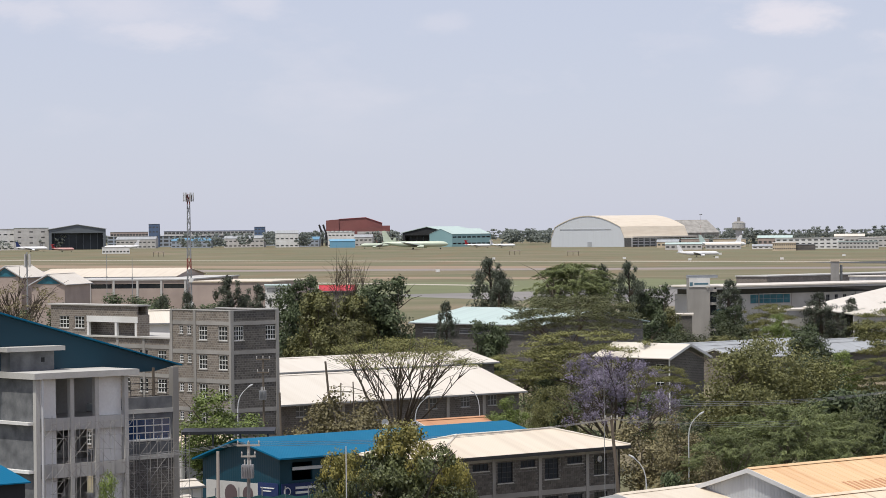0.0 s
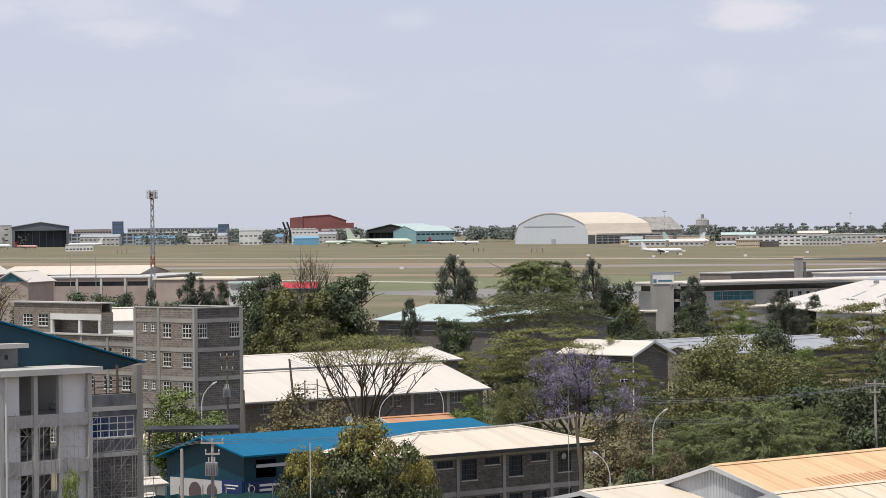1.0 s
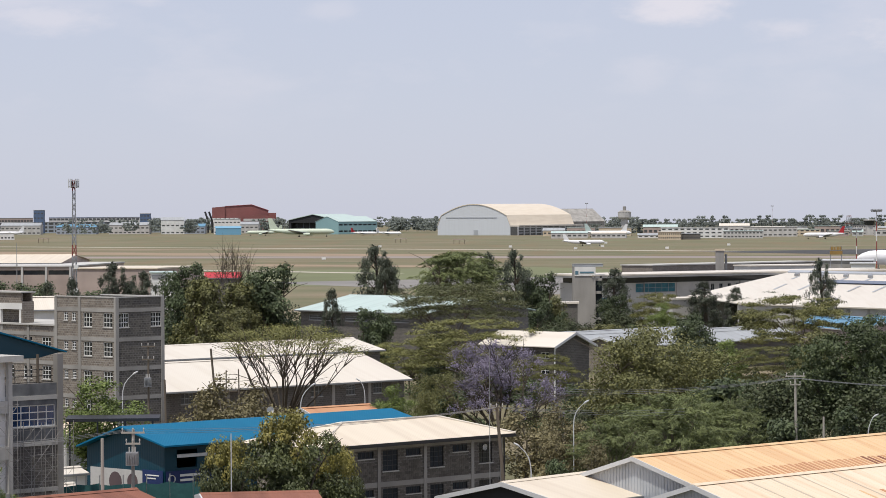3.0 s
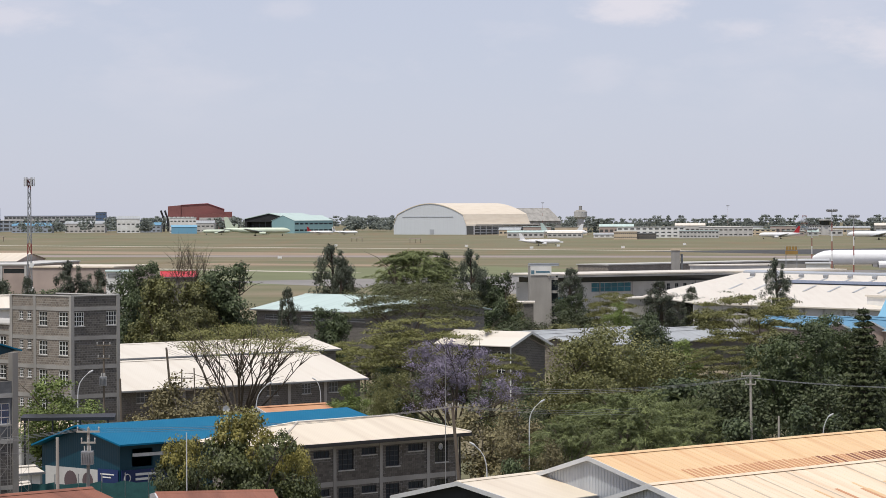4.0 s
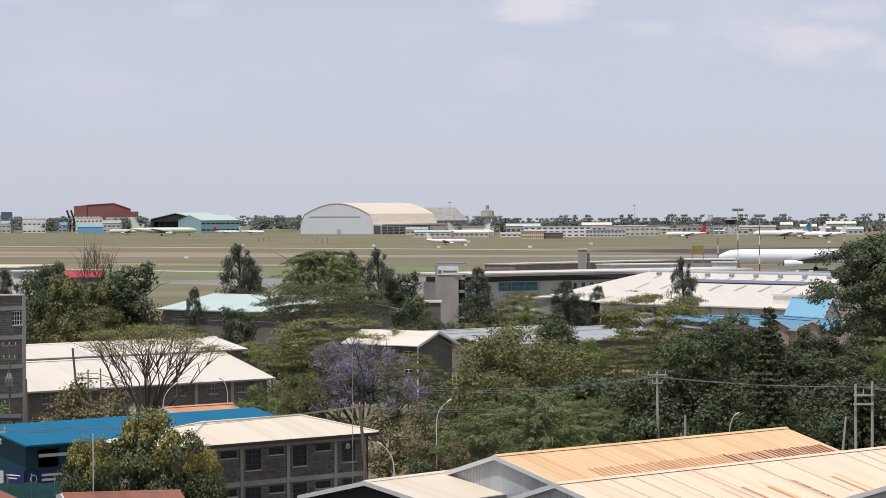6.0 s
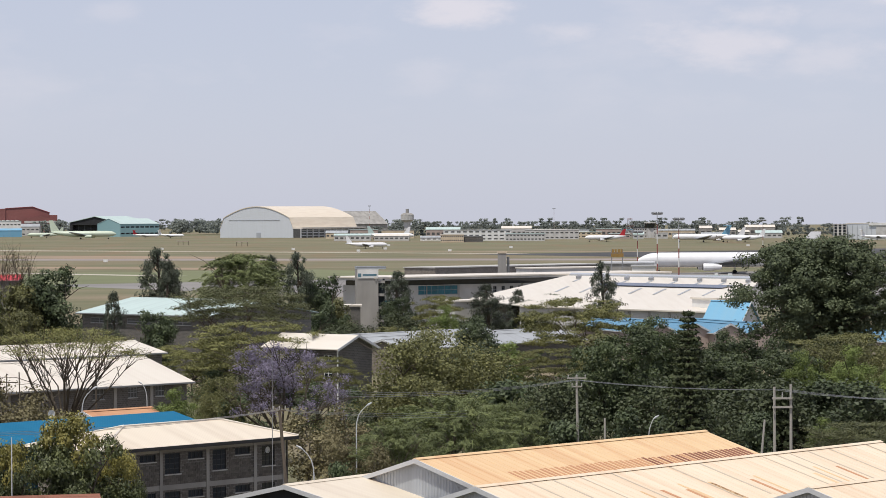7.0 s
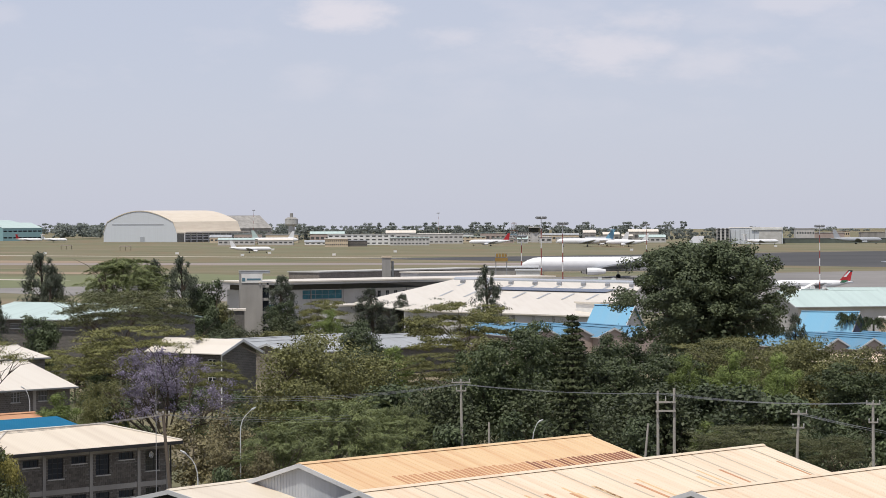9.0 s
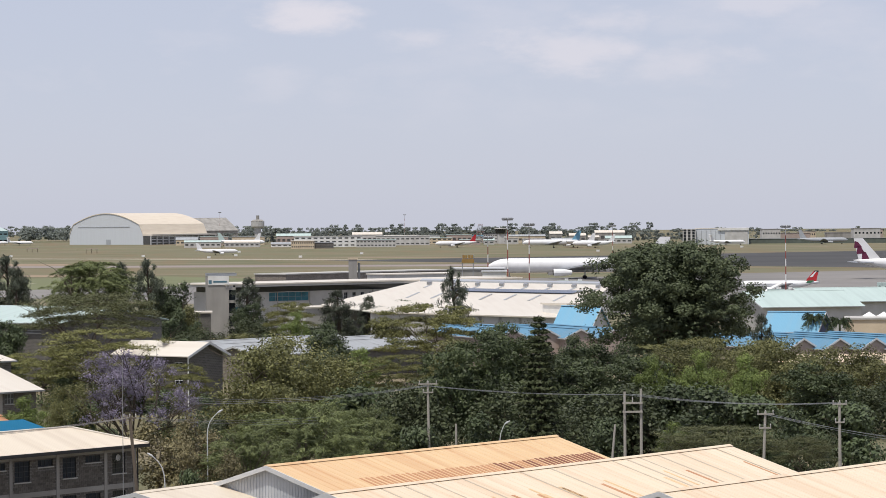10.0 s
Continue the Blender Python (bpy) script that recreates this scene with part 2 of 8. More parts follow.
GREEN_ROOF = sheet("green_roof_sheet", (0.45, 0.55, 0.52), (0.34, 0.42, 0.4), 0.5, 0.3, "X", 0.5)
GREY_ROOF = sheet("grey_roof_sheet", (0.36, 0.38, 0.39), (0.25, 0.25, 0.25), 0.4, 0.25, "X", 0.7)
GREY_WALL = sheet("zinc_wall_sheet", (0.46, 0.49, 0.53), (0.34, 0.36, 0.39), 0.45, 0.25, "Y", 0.6, metal=0.3)
PALE_WALL = plain("pale_wall", (0.55, 0.54, 0.52), (0.42, 0.41, 0.39), 0.8)
PINK_WALL = plain("pinkish_wall", (0.42, 0.34, 0.3), (0.33, 0.27, 0.24), 0.85)
CREAM_WALL = plain("cream_wall", (0.62, 0.52, 0.38), (0.5, 0.41, 0.3), 0.85)
GLASS = glassy("window_glass", (0.02, 0.025, 0.03))
GLASS_BLUE = glassy("blue_glass", (0.015, 0.05, 0.14))
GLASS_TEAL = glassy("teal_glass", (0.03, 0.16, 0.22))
# greyish panes; on the far buildings this paleness stands in for haze
GLASS_PALE = glassy("dusty_glass", (0.09, 0.09, 0.088), 0.35)
# near-black; mostly shade inside openings or below eaves, put into colour
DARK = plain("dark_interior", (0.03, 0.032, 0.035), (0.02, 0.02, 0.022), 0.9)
STEEL = plain("galvanised_steel", (0.4, 0.41, 0.42), (0.28, 0.28, 0.28), 0.45, 0.6)
SCAFFOLD_TUBE = plain("scaffold_tube", (0.34, 0.34, 0.33), (0.22, 0.2, 0.18), 0.7)
STEEL_PALE = plain("pale_steel", (0.62, 0.63, 0.64), (0.5, 0.5, 0.5), 0.5, 0.1)
BLACK_STEEL = plain("black_steel", (0.025, 0.025, 0.028), (0.015, 0.015, 0.015), 0.5)
RED_PAINT = plain("red_paint", (0.5, 0.03, 0.035), (0.36, 0.02, 0.03), 0.5)
MAST_RED = plain("faded_red_paint", (0.3, 0.075, 0.06), (0.24, 0.06, 0.05), 0.6)
YELLOW_PAINT = plain("yellow_paint", (0.34, 0.21, 0.06), (0.26, 0.16, 0.05), 0.6)
TERMINAL_TEAL = plain("muted_teal_paint", (0.1, 0.2, 0.26), (0.08, 0.16, 0.2), 0.6)
NAVY = plain("navy_paint", (0.012, 0.03, 0.12), (0.01, 0.02, 0.08), 0.5)
MURAL = plain("mural_maroon", (0.12, 0.085, 0.09), (0.09, 0.065, 0.07), 0.9)
TIMBER = plain("weathered_timber", (0.16, 0.13, 0.1), (0.09, 0.075, 0.06), 0.9, streak=True)
POLE_PALE = plain("pale_pole", (0.42, 0.39, 0.34), (0.3, 0.28, 0.25), 0.85, streak=True)
BARK = plain("bark", (0.1, 0.08, 0.06), (0.055, 0.045, 0.035), 0.95, big=1.5)
BARK_PALE = plain("pale_bark", (0.24, 0.21, 0.16), (0.14, 0.12, 0.09), 0.95, big=1.5)
SOLAR = glassy("solar_panel", (0.03, 0.045, 0.08), 0.2)
RUBBER = plain("rubber", (0.02, 0.02, 0.02), rough=0.9)
PLANE_WHITE = plain("aircraft_white", (0.8, 0.8, 0.8), (0.7, 0.7, 0.7), 0.3)
PLANE_PINK = plain("aircraft_pale_red", (0.55, 0.3, 0.28), (0.48, 0.26, 0.24), 0.4)
PLANE_GREY = plain("aircraft_grey", (0.4, 0.42, 0.45), (0.34, 0.36, 0.38), 0.35)
PLANE_MINT = plain("aircraft_mint", (0.55, 0.62, 0.5), (0.5, 0.56, 0.44), 0.4)
LEAF_GREEN_PAINT = plain("green_paint", (0.05, 0.17, 0.09), (0.04, 0.13, 0.07), 0.5)
MAROON = plain("maroon_paint", (0.14, 0.02, 0.06), (0.1, 0.015, 0.04), 0.4)
LEAF_DARK = leafy("leaf_dark", (0.128, 0.165, 0.077), (0.026, 0.035, 0.020))
LEAF_FICUS = leafy("leaf_ficus", (0.12, 0.152, 0.06), (0.023, 0.036, 0.017), 0.4)
LEAF_FIG = leafy("leaf_fig", (0.119, 0.142, 0.072), (0.032, 0.045, 0.024), 0.25)
LEAF_BUSH = leafy("leaf_bush", (0.095, 0.112, 0.055), (0.027, 0.035, 0.018), 0.25)
LEAF_OLIVE = leafy("leaf_olive", (0.222, 0.220, 0.084), (0.052, 0.058, 0.025))
LEAF_ACACIA = leafy("leaf_acacia", (0.245, 0.243, 0.083), (0.072, 0.076, 0.029))
LEAF_ACACIA_DARK = leafy("leaf_acacia_dark", (0.158, 0.166, 0.072), (0.040, 0.046, 0.022))
LEAF_FRESH = leafy("leaf_fresh", (0.251, 0.315, 0.087), (0.065, 0.093, 0.029))
LEAF_FEATHER = leafy("leaf_feather", (0.214, 0.245, 0.098), (0.067, 0.085, 0.034))
LEAF_CASUARINA = leafy("leaf_casuarina", (0.127, 0.145, 0.099), (0.028, 0.036, 0.025))
LEAF_PINE = leafy("leaf_pine", (0.085, 0.1, 0.045), (0.03, 0.04, 0.02), 0.2)
LEAF_MANGO = leafy("leaf_mango", (0.133, 0.150, 0.052), (0.028, 0.040, 0.017), 0.45)
LEAF_YELLOW = leafy("leaf_new_growth", (0.364, 0.315, 0.085), (0.108, 0.114, 0.032), 0.4)
LEAF_DRY = leafy("leaf_dry", (0.282, 0.249, 0.133), (0.086, 0.075, 0.042), 0.2)
# paler and greyer than the near leaves: distance haze is in this colour
LEAF_FAR_HAZE = leafy("leaf_far", (0.25, 0.275, 0.25), (0.19, 0.21, 0.19), 0.1, 0.45)
BLOSSOM = leafy("jacaranda_blossom", (0.34, 0.30, 0.40), (0.17, 0.155, 0.2), 0.1, 0.3)


# ---- mesh helpers ----
def thing(name, xy, label, category, rz=0.0, z=0.0, group="", kind=""):
    """An Empty at a thing's base, to parent its parts."""
    ob = new(name)
    ob.matrix_basis = pose(xy[0], xy[1], z, 0, 0, rz)
    return tagged(ob, label, category, group, kind)


def part(name, bm, material, parent, label="", m=None):
    me = bpy.data.meshes.new(name)
    bm.to_mesh(me)
    bm.free()
    me.materials.append(material)
    ob = new(name, me)
    ob.parent = parent
    if m is not None:
        ob.matrix_basis = m
    return tagged(ob, label)


def shared(name, me, parent, m=None, label=""):
    ob = new(name, me)
    ob.parent = parent
    if m is not None:
        ob.matrix_basis = m
    return tagged(ob, label)


def box(bm, x0, x1, y0, y1, z0, z1):
    v = [bm.verts.new((x, y, z)) for z in (z0, z1) for x, y in ((x0, y0), (x1, y0), (x1, y1), (x0, y1))]
    for q in ((3, 2, 1, 0), (4, 5, 6, 7), (0, 1, 5, 4), (1, 2, 6, 5), (2, 3, 7, 6), (3, 0, 4, 7)):
        bm.faces.new([v[i] for i in q])
    return bm


def boxes(*rows):
    bm = bmesh.new()
    for r in rows:
        box(bm, *r)
    return bm


def prism(outline, axis, a, b):
    """A closed outline of (u, z) swept along x or y from a to b."""
    bm = bmesh.new()
    at = (lambda u, z, s: (s, u, z)) if axis == "x" else (lambda u, z, s: (u, s, z))
    v0, v1 = [bm.verts.new(at(u, z, a)) for u, z in outline], [bm.verts.new(at(u, z, b)) for u, z in outline]
    bm.faces.new(v0)
    bm.faces.new(v1[::-1])
    for i in range(len(outline)):
        j = (i + 1) % len(outline)
        bm.faces.new((v0[i], v1[i], v1[j], v0[j]))
    bmesh.ops.recalc_face_normals(bm, faces=bm.faces)
    return bm


def slab(bm, corners, thick):
    """A roof plane from four or three corners, given a thickness downwards."""
    top = [bm.verts.new(c) for c in corners]
    low = [bm.verts.new((c[0], c[1], c[2] - thick)) for c in corners]
    bm.faces.new(top)
    bm.faces.new(low[::-1])
    for i in range(len(top)):
        j = (i + 1) % len(top)
        bm.faces.new((top[i], low[i], low[j], top[j]))
    bmesh.ops.recalc_face_normals(bm, faces=bm.faces)
    return bm


def tube(bm, path, radii, sides=8):
    """A tapered round bar along a path."""
    rings = []
    pts = [Vector(p) for p in path]
    for i, p in enumerate(pts):
        d = (pts[min(i + 1, len(pts) - 1)] - pts[max(i - 1, 0)]).normalized()
        u = d.orthogonal().normalized()
        w = d.cross(u)
        r = radii[i] if isinstance(radii, (list, tuple)) else radii
        rings.append([bm.verts.new(p + (u * math.cos(k * 2 * math.pi / sides) + w * math.sin(k * 2 * math.pi / sides)) * r) for k in range(sides)])
    for a, b in zip(rings, rings[1:]):
        for k in range(sides):
            j = (k + 1) % sides
            bm.faces.new((a[k], a[j], b[j], b[k]))
    bm.faces.new(rings[0][::-1])
    bm.faces.new(rings[-1])
    return bm


def wall(bm, axis, at, u0, u1, z0, z1, thick, holes=()):
    """A wall along x or y whose outer face lies at `at`, with openings (u0, u1, z0, z1) cut right through."""
    us = sorted({u0, u1, *[h[i] for h in holes for i in (0, 1) if u0 < h[i] < u1]})
    zs = sorted({z0, z1, *[h[i] for h in holes for i in (2, 3) if z0 < h[i] < z1]})
    for a, b in zip(us, us[1:]):
        for c, d in zip(zs, zs[1:]):
            mu, mz = (a + b) / 2, (c + d) / 2
            if any(h[0] < mu < h[1] and h[2] < mz < h[3] for h in holes):
                continue
            if axis == "x":
                box(bm, a, b, at, at + thick, c, d)
            else:
                box(bm, at, at + thick, a, b, c, d)
    bmesh.ops.remove_doubles(bm, verts=bm.verts[:], dist=0.0005)
    return bm


def seat_window(parent, axis, at, u0, u1, z0, z1, cols=2, rows=2, glass=None, frame_mat=None, bar=0.06, label=""):
    """A window set 8 cm into an opening: frame with glazing bars, pane and sill."""
    w, h = u1 - u0, z1 - z0
    m = pose(u0, at, z0) if axis == "x" else pose(at, u1, z0, 0, 0, -90)
    win = new("window")
    win.parent, win.matrix_basis = parent, m
    tagged(win, label)
    bm = boxes((0, bar, 0.06, 0.14, 0, h), (w - bar, w, 0.06, 0.14, 0, h), (bar, w - bar, 0.06, 0.14, 0, bar), (bar, w - bar, 0.06, 0.14, h - bar, h))
    for i in range(1, cols):
        box(bm, w * i / cols - bar / 2, w * i / cols + bar / 2, 0.07, 0.13, bar, h - bar)
    for i in range(1, rows):
        box(bm, bar, w - bar, 0.075, 0.125, h * i / rows - bar / 2, h * i / rows + bar / 2)
    part("window_frame", bm, frame_mat or WHITE_PAINT, win)
    part("pane", boxes((bar, w - bar, 0.095, 0.105, bar, h - bar)), glass or GLASS, win)
    part("sill", boxes((-0.08, w + 0.08, -0.07, 0.12, -0.09, -0.005)), CONCRETE_PALE, win)
    return win


def ahead(a, b):
    """The turn, in degrees, that lays local x along a to b, and the length."""
    return math.degrees(math.atan2(b[1] - a[1], b[0] - a[0])), math.hypot(b[0] - a[0], b[1] - a[1])


TOWN = 46.0        # degrees by which the streets' grid is turned against x


# ---- ground ----
def ground_material():
    m, n, l, b = nodes_of("ground_grass")
    co = n.new("ShaderNodeTexCoord").outputs["Object"]
    f1 = noise_fac(n, l, co, 0.008, 0.38, 0.62, 6.0, (0.7, 1.6, 1))
    f2 = noise_fac(n, l, co, 0.03, 0.35, 0.68, 6.0, (0.35, 0.8, 1))
    f3 = noise_fac(n, l, co, 0.8, 0.3, 0.75, 4.0)
    c = mixed(n, l, f1, (0.185, 0.18, 0.115), (0.25, 0.2, 0.145))
    c = mixed(n, l, f2, c, (0.125, 0.135, 0.08))
    dry = noise_fac(n, l, co, 0.035, 0.5, 0.72, 6.0, (1.0, 0.12, 1))
    c = mixed(n, l, dry, c, (0.2, 0.155, 0.1))
    mu = n.new("ShaderNodeMath")
    mu.operation, mu.inputs[1].default_value = "MULTIPLY", 0.45
    l.new(f3, mu.inputs[0])
    l.new(mixed(n, l, mu.outputs[0], c, (0.13, 0.11, 0.06)), b.inputs["Base Color"])
    b.inputs["Roughness"].default_value, b.inputs["Specular IOR Level"].default_value = 0.95, 0.1
    return m


GRASS = ground_material()
ASPHALT = plain("asphalt", (0.07, 0.068, 0.067), (0.04, 0.04, 0.04), 0.9, big=0.01, fine=0.3)
APRON = plain("apron_concrete", (0.24, 0.225, 0.21), (0.13, 0.125, 0.12), 0.85, big=0.012, fine=0.2)
RUNWAY = plain("runway_asphalt", (0.28, 0.235, 0.215), (0.22, 0.19, 0.175), 0.9, big=0.01, fine=0.3)
SOIL = plain("bare_soil", (0.3, 0.22, 0.15), (0.22, 0.17, 0.11), 0.95, big=0.02, fine=0.3)
GRASS_GREEN = plain("green_grass", (0.16, 0.175, 0.085), (0.13, 0.14, 0.07), 0.95, big=0.02, fine=0.4)
PALE_STRIP = plain("pale_concrete_strip", (0.5, 0.45, 0.38), (0.4, 0.36, 0.3), 0.9, big=0.02)

tagged(part("ground", boxes((-2500, 2500, -300, 5600, -0.5, 0.0)), GRASS, None), "dry olive-brown grassland around the airfield", "ground", kind="structure")


def strip(name, a, b, width, z, material, label, category="pavement"):
    """A flat band of ground along a line, with its own thickness."""
    turn, length = ahead(a, b)
    ob = part(name, boxes((0, length, -width / 2, width / 2, 0.0, z)), material, None)
    ob.matrix_basis = pose(a[0], a[1], 0, 0, 0, turn)
    return tagged(ob, label, category, kind="structure")


strip("taxiway", (-602.14, 2500.73), (410.18, 1656.36), 14, 0.02, PALE_STRIP, "pale concrete taxiway across dry grass")
strip("runway", (-459.13, 1836.24), (225.63, 1641.73), 60, 0.025, RUNWAY, "long grey asphalt runway across dry grass", "runway")
strip("service_road", (-194.80, 1444.32), (-53.15, 1296.08), 12, 0.03, PALE_STRIP, "pale perimeter road beside the airfield", "road")
strip("grass_verge", (-157.43, 1199.11), (63.28, 1311.10), 260, 0.012, GRASS_GREEN, "greener grass verge inside the perimeter", "grass")
strip("soil_strip", (-508.18, 2110.30), (-40.72, 1768.81), 90, 0.012, SOIL, "bare reddish soil beside the runway", "ground")
strip("apron", (138.37, 1298.76), (343.16, 972.65), 560, 0.02, APRON, "grey concrete parking apron stained dark by fuel", "apron")
strip("dark_apron", (335.0, 2022.0), (621.0, 1570.0), 560, 0.03, ASPHALT, "dark asphalt apron blackened by tyres", "apron")
strip("service_track", (-144.05, 1516.14), (-33.34, 1446.22), 40, 0.02, SOIL, "reddish earth track beside the perimeter road", "road")
strip("service_track", (-490.37, 2204.63), (365.75, 1901.95), 16, 0.018, SOIL, "thin earth track across the airfield", "road")
strip("service_track", (-439.78, 2945.50), (239.77, 2370.67), 20, 0.018, GRASS_GREEN, "darker grass strip along the taxiway", "grass")


# ---- buildings of the town ----
def gable_shed(name, origin, turn, x0, x1, width, ze, zr, roof_mat, wall_mat, label, overhang=0.6, gable_mat=None, ridge_at=0.5, holes=(), ribs=0.0, y0=0.0, group=""):
    """A shed whose ridge runs along local x; y0 is its near eave wall, the near gable stands at x0."""
    t = thing(name, origin, label, "warehouse", turn, group=group)
    y1 = y0 + width
    yr = y0 + width * ridge_at
    bm = wall(bmesh.new(), "x", y0, x0, x1, 0, ze, 0.25, holes)
    part("wall", bm, wall_mat, t)
    for p, q, c, d in holes:
        seat_window(t, "x", y0, p, q, c, d, 3, 2, GLASS_PALE, STEEL)
    part("wall", wall(bmesh.new(), "x", y1 - 0.25, x0, x1, 0, ze, 0.25), wall_mat, t)
    for xx in (x0, x1 - 0.25):
        bm = prism([(y0 + 0.25, 0), (y1 - 0.25, 0), (y1 - 0.25, ze), (yr, zr - 0.12), (y0 + 0.25, ze)], "x", xx, xx + 0.25)
        part("gable_wall", bm, gable_mat or wall_mat, t)
    ov = overhang
    k1, k2 = (zr - ze) / (yr - y0), (zr - ze) / (y1 - yr)
    part("roof_slope", slab(bmesh.new(), [(x0 - ov, y0 - ov, ze - k1 * ov + 0.1), (x1 + ov, y0 - ov, ze - k1 * ov + 0.1), (x1 + ov, yr, zr + 0.1), (x0 - ov, yr, zr + 0.1)], 0.1), roof_mat, t)
    part("roof_slope", slab(bmesh.new(), [(x0 - ov, yr, zr + 0.1), (x1 + ov, yr, zr + 0.1), (x1 + ov, y1 + ov, ze - k2 * ov + 0.1), (x0 - ov, y1 + ov, ze - k2 * ov + 0.1)], 0.1), roof_mat, t)
    part("ridge_cap", prism([(yr - 0.3, zr + 0.07), (yr, zr + 0.2), (yr + 0.3, zr + 0.07), (yr, zr + 0.13)], "x", x0 - ov - 0.03, x1 + ov + 0.03), roof_mat, t)
    for s, ye, k in ((0, y0 - ov, k1), (1, y1 + ov, k2)):
        zz = ze - k * ov + 0.1
        part("gutter", boxes((x0 - ov, x1 + ov, ye - 0.16 if s == 0 else ye, ye if s == 0 else ye + 0.16, zz - 0.2, zz - 0.03)), STEEL_PALE if s else STEEL, t)
    if ribs:
        # raised ribs of the roof sheets, and of the sheeted gable
        bm, n = bmesh.new(), int((x1 - x0 + 2 * ov) / ribs)
        for i in range(n):
            x = x0 - ov + (i + 0.5) * ribs
            slab(bm, [(x, y0 - ov, ze - k1 * ov + 0.115), (x + 0.05, y0 - ov, ze - k1 * ov + 0.115), (x + 0.05, yr - 0.3, zr + 0.115 - 0.3 * k1), (x, yr - 0.3, zr + 0.115 - 0.3 * k1)], 0.03)
        tagged(part("rib", bm, roof_mat, t), kind="stuff")
        bm = bmesh.new()
        for i in range(int((y1 - y0) / 0.28)):
            y = y0 + (i + 0.5) * 0.28
            h = ze + (k1 * (y - y0) if y < yr else k2 * (y1 - y)) - 0.2
            box(bm, x0 - 0.025, x0 - 0.002, y, y + 0.12, 0, h)
        tagged(part("rib", bm, gable_mat or wall_mat, t), kind="stuff")
    # barge boards on the near gable
    for ya, yb, za, zb in ((y0 - ov, yr, ze - k1 * ov, zr), (yr, y1 + ov, zr, ze - k2 * ov)):
        part("barge_board", slab(bmesh.new(), [(x0 - ov - 0.1, ya, za + 0.13), (x0 - ov - 0.003, ya, za + 0.13), (x0 - ov - 0.003, yb, zb + 0.13), (x0 - ov - 0.1, yb, zb + 0.13)], 0.32), STEEL_PALE, t)
    return t


def stone_tower():
    """Four-storey stone block with concrete ring beams and corner columns."""
    t = thing("apartment_block", (-41.49, 319.32), "unplastered grey stone apartment block with concrete ring beams", "building", TOWN)
    lx, ly = 6.26, 9.99
    top = 18.02
    st = 2.98
    z_sill = [14.99, 14.99 - st, 14.99 - 2 * st, 14.99 - 3 * st, 14.99 - 4 * st]
    wy = [(0.55, 2.04), (3.90, 5.31), (6.54, 7.21), (7.88, 8.55)]
    wx = [(0.44, 1.70), (4.60, 5.96)]
    hy, hx = [], []
    for i, zs in enumerate(z_sill):
        for a, b in wy:
            h = 1.45 if b - a > 0.9 else 0.85
            hy.append((a, b, zs + 1.45 - h, zs + 1.45))
    for a, b in wx:
        hx.append((a, b, z_sill[0], z_sill[0] + 1.45))
    # the right face takes the darker tone for shade, the left the sunlit one
    part("wall", wall(bmesh.new(), "x", 0, 0, lx, 0, top, 0.22, hx), STONE, t, "stone wall with its shade in the darker colour")
    part("wall", wall(bmesh.new(), "y", 0, 0.22, ly, 0, top, 0.22, hy), STONE_LIGHT, t)
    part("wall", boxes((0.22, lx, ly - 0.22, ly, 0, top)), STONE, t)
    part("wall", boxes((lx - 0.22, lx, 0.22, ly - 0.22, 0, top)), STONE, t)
    for zs in z_sill:
        if zs > 0.5:
            part("floor_slab", boxes((0.22, lx - 0.22, 0.22, ly - 0.22, zs - 1.2, zs - 1.0)), CONCRETE, t)
    part("roof_slab", boxes((0.22, lx - 0.22, 0.22, ly - 0.22, top - 0.9, top - 0.7)), CONCRETE_PALE, t)
    part("coping", boxes((-0.06, lx + 0.06, -0.06, 0.3, top, top + 0.1), (-0.06, 0.3, 0.3, ly + 0.06, top, top + 0.1), (lx - 0.3, lx + 0.06, 0.3, ly + 0.06, top, top + 0.1)), CONCRETE_PALE, t)
    for zs in z_sill:
        for lo, hi in ((zs + 1.55, zs + 1.95),):
            part("ring_beam", boxes((-0.04, lx + 0.04, -0.04, 0.1, lo, hi), (-0.04, 0.1, 0.1, ly + 0.04, lo, hi)), CONCRETE, t)
    for x, y in ((-0.07, -0.07), (lx - 0.35, -0.07)):
        part("column", boxes((x, x + 0.42, y, y + 0.3, 0, top - 0.02)), CONCRETE, t)
    for y in (5.69, ly - 0.35):
        part("column", boxes((-0.09, 0.2, y, y + 0.4, 0, top - 0.02)), CONCRETE, t)
    for a, b, c, d in hy:
        seat_window(t, "y", 0, a, b, c, d, 3 if b - a > 0.9 else 2, 3)
    for a, b, c, d in hx:
        seat_window(t, "x", 0, a, b, c, d, 4, 3)
    # lower wing that runs back to the left, with an open upper room
    wing = thing("stone_wing", (-41.49, 319.32), "long unplastered stone wing with a whitewashed open roof room", "building", TOWN)
    ye = ly + 34
    wt = 14.93
    hw = [(ly + 1.2 + 3.2 * i, ly + 2.7 + 3.2 * i, wt - 2.6 - 3.0 * k, wt - 1.2 - 3.0 * k) for i in range(10) for k in range(4)]
    part("wall", wall(bmesh.new(), "y", 0.3, ly, ye, 0, wt, 0.22, hw), STONE_LIGHT, wing)
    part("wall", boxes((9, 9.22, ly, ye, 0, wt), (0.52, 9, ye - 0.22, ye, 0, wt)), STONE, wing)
    part("roof_slab", boxes((0.1, 9.4, ly + 0.02, ye + 0.2, wt, wt + 0.16)), CONCRETE_PALE, wing)
    for k in range(4):
        part("ring_beam", boxes((0.25, 0.42, ly, ye, wt - 1.05 - 3.0 * k, wt - 0.65 - 3.0 * k)), CONCRETE, wing)
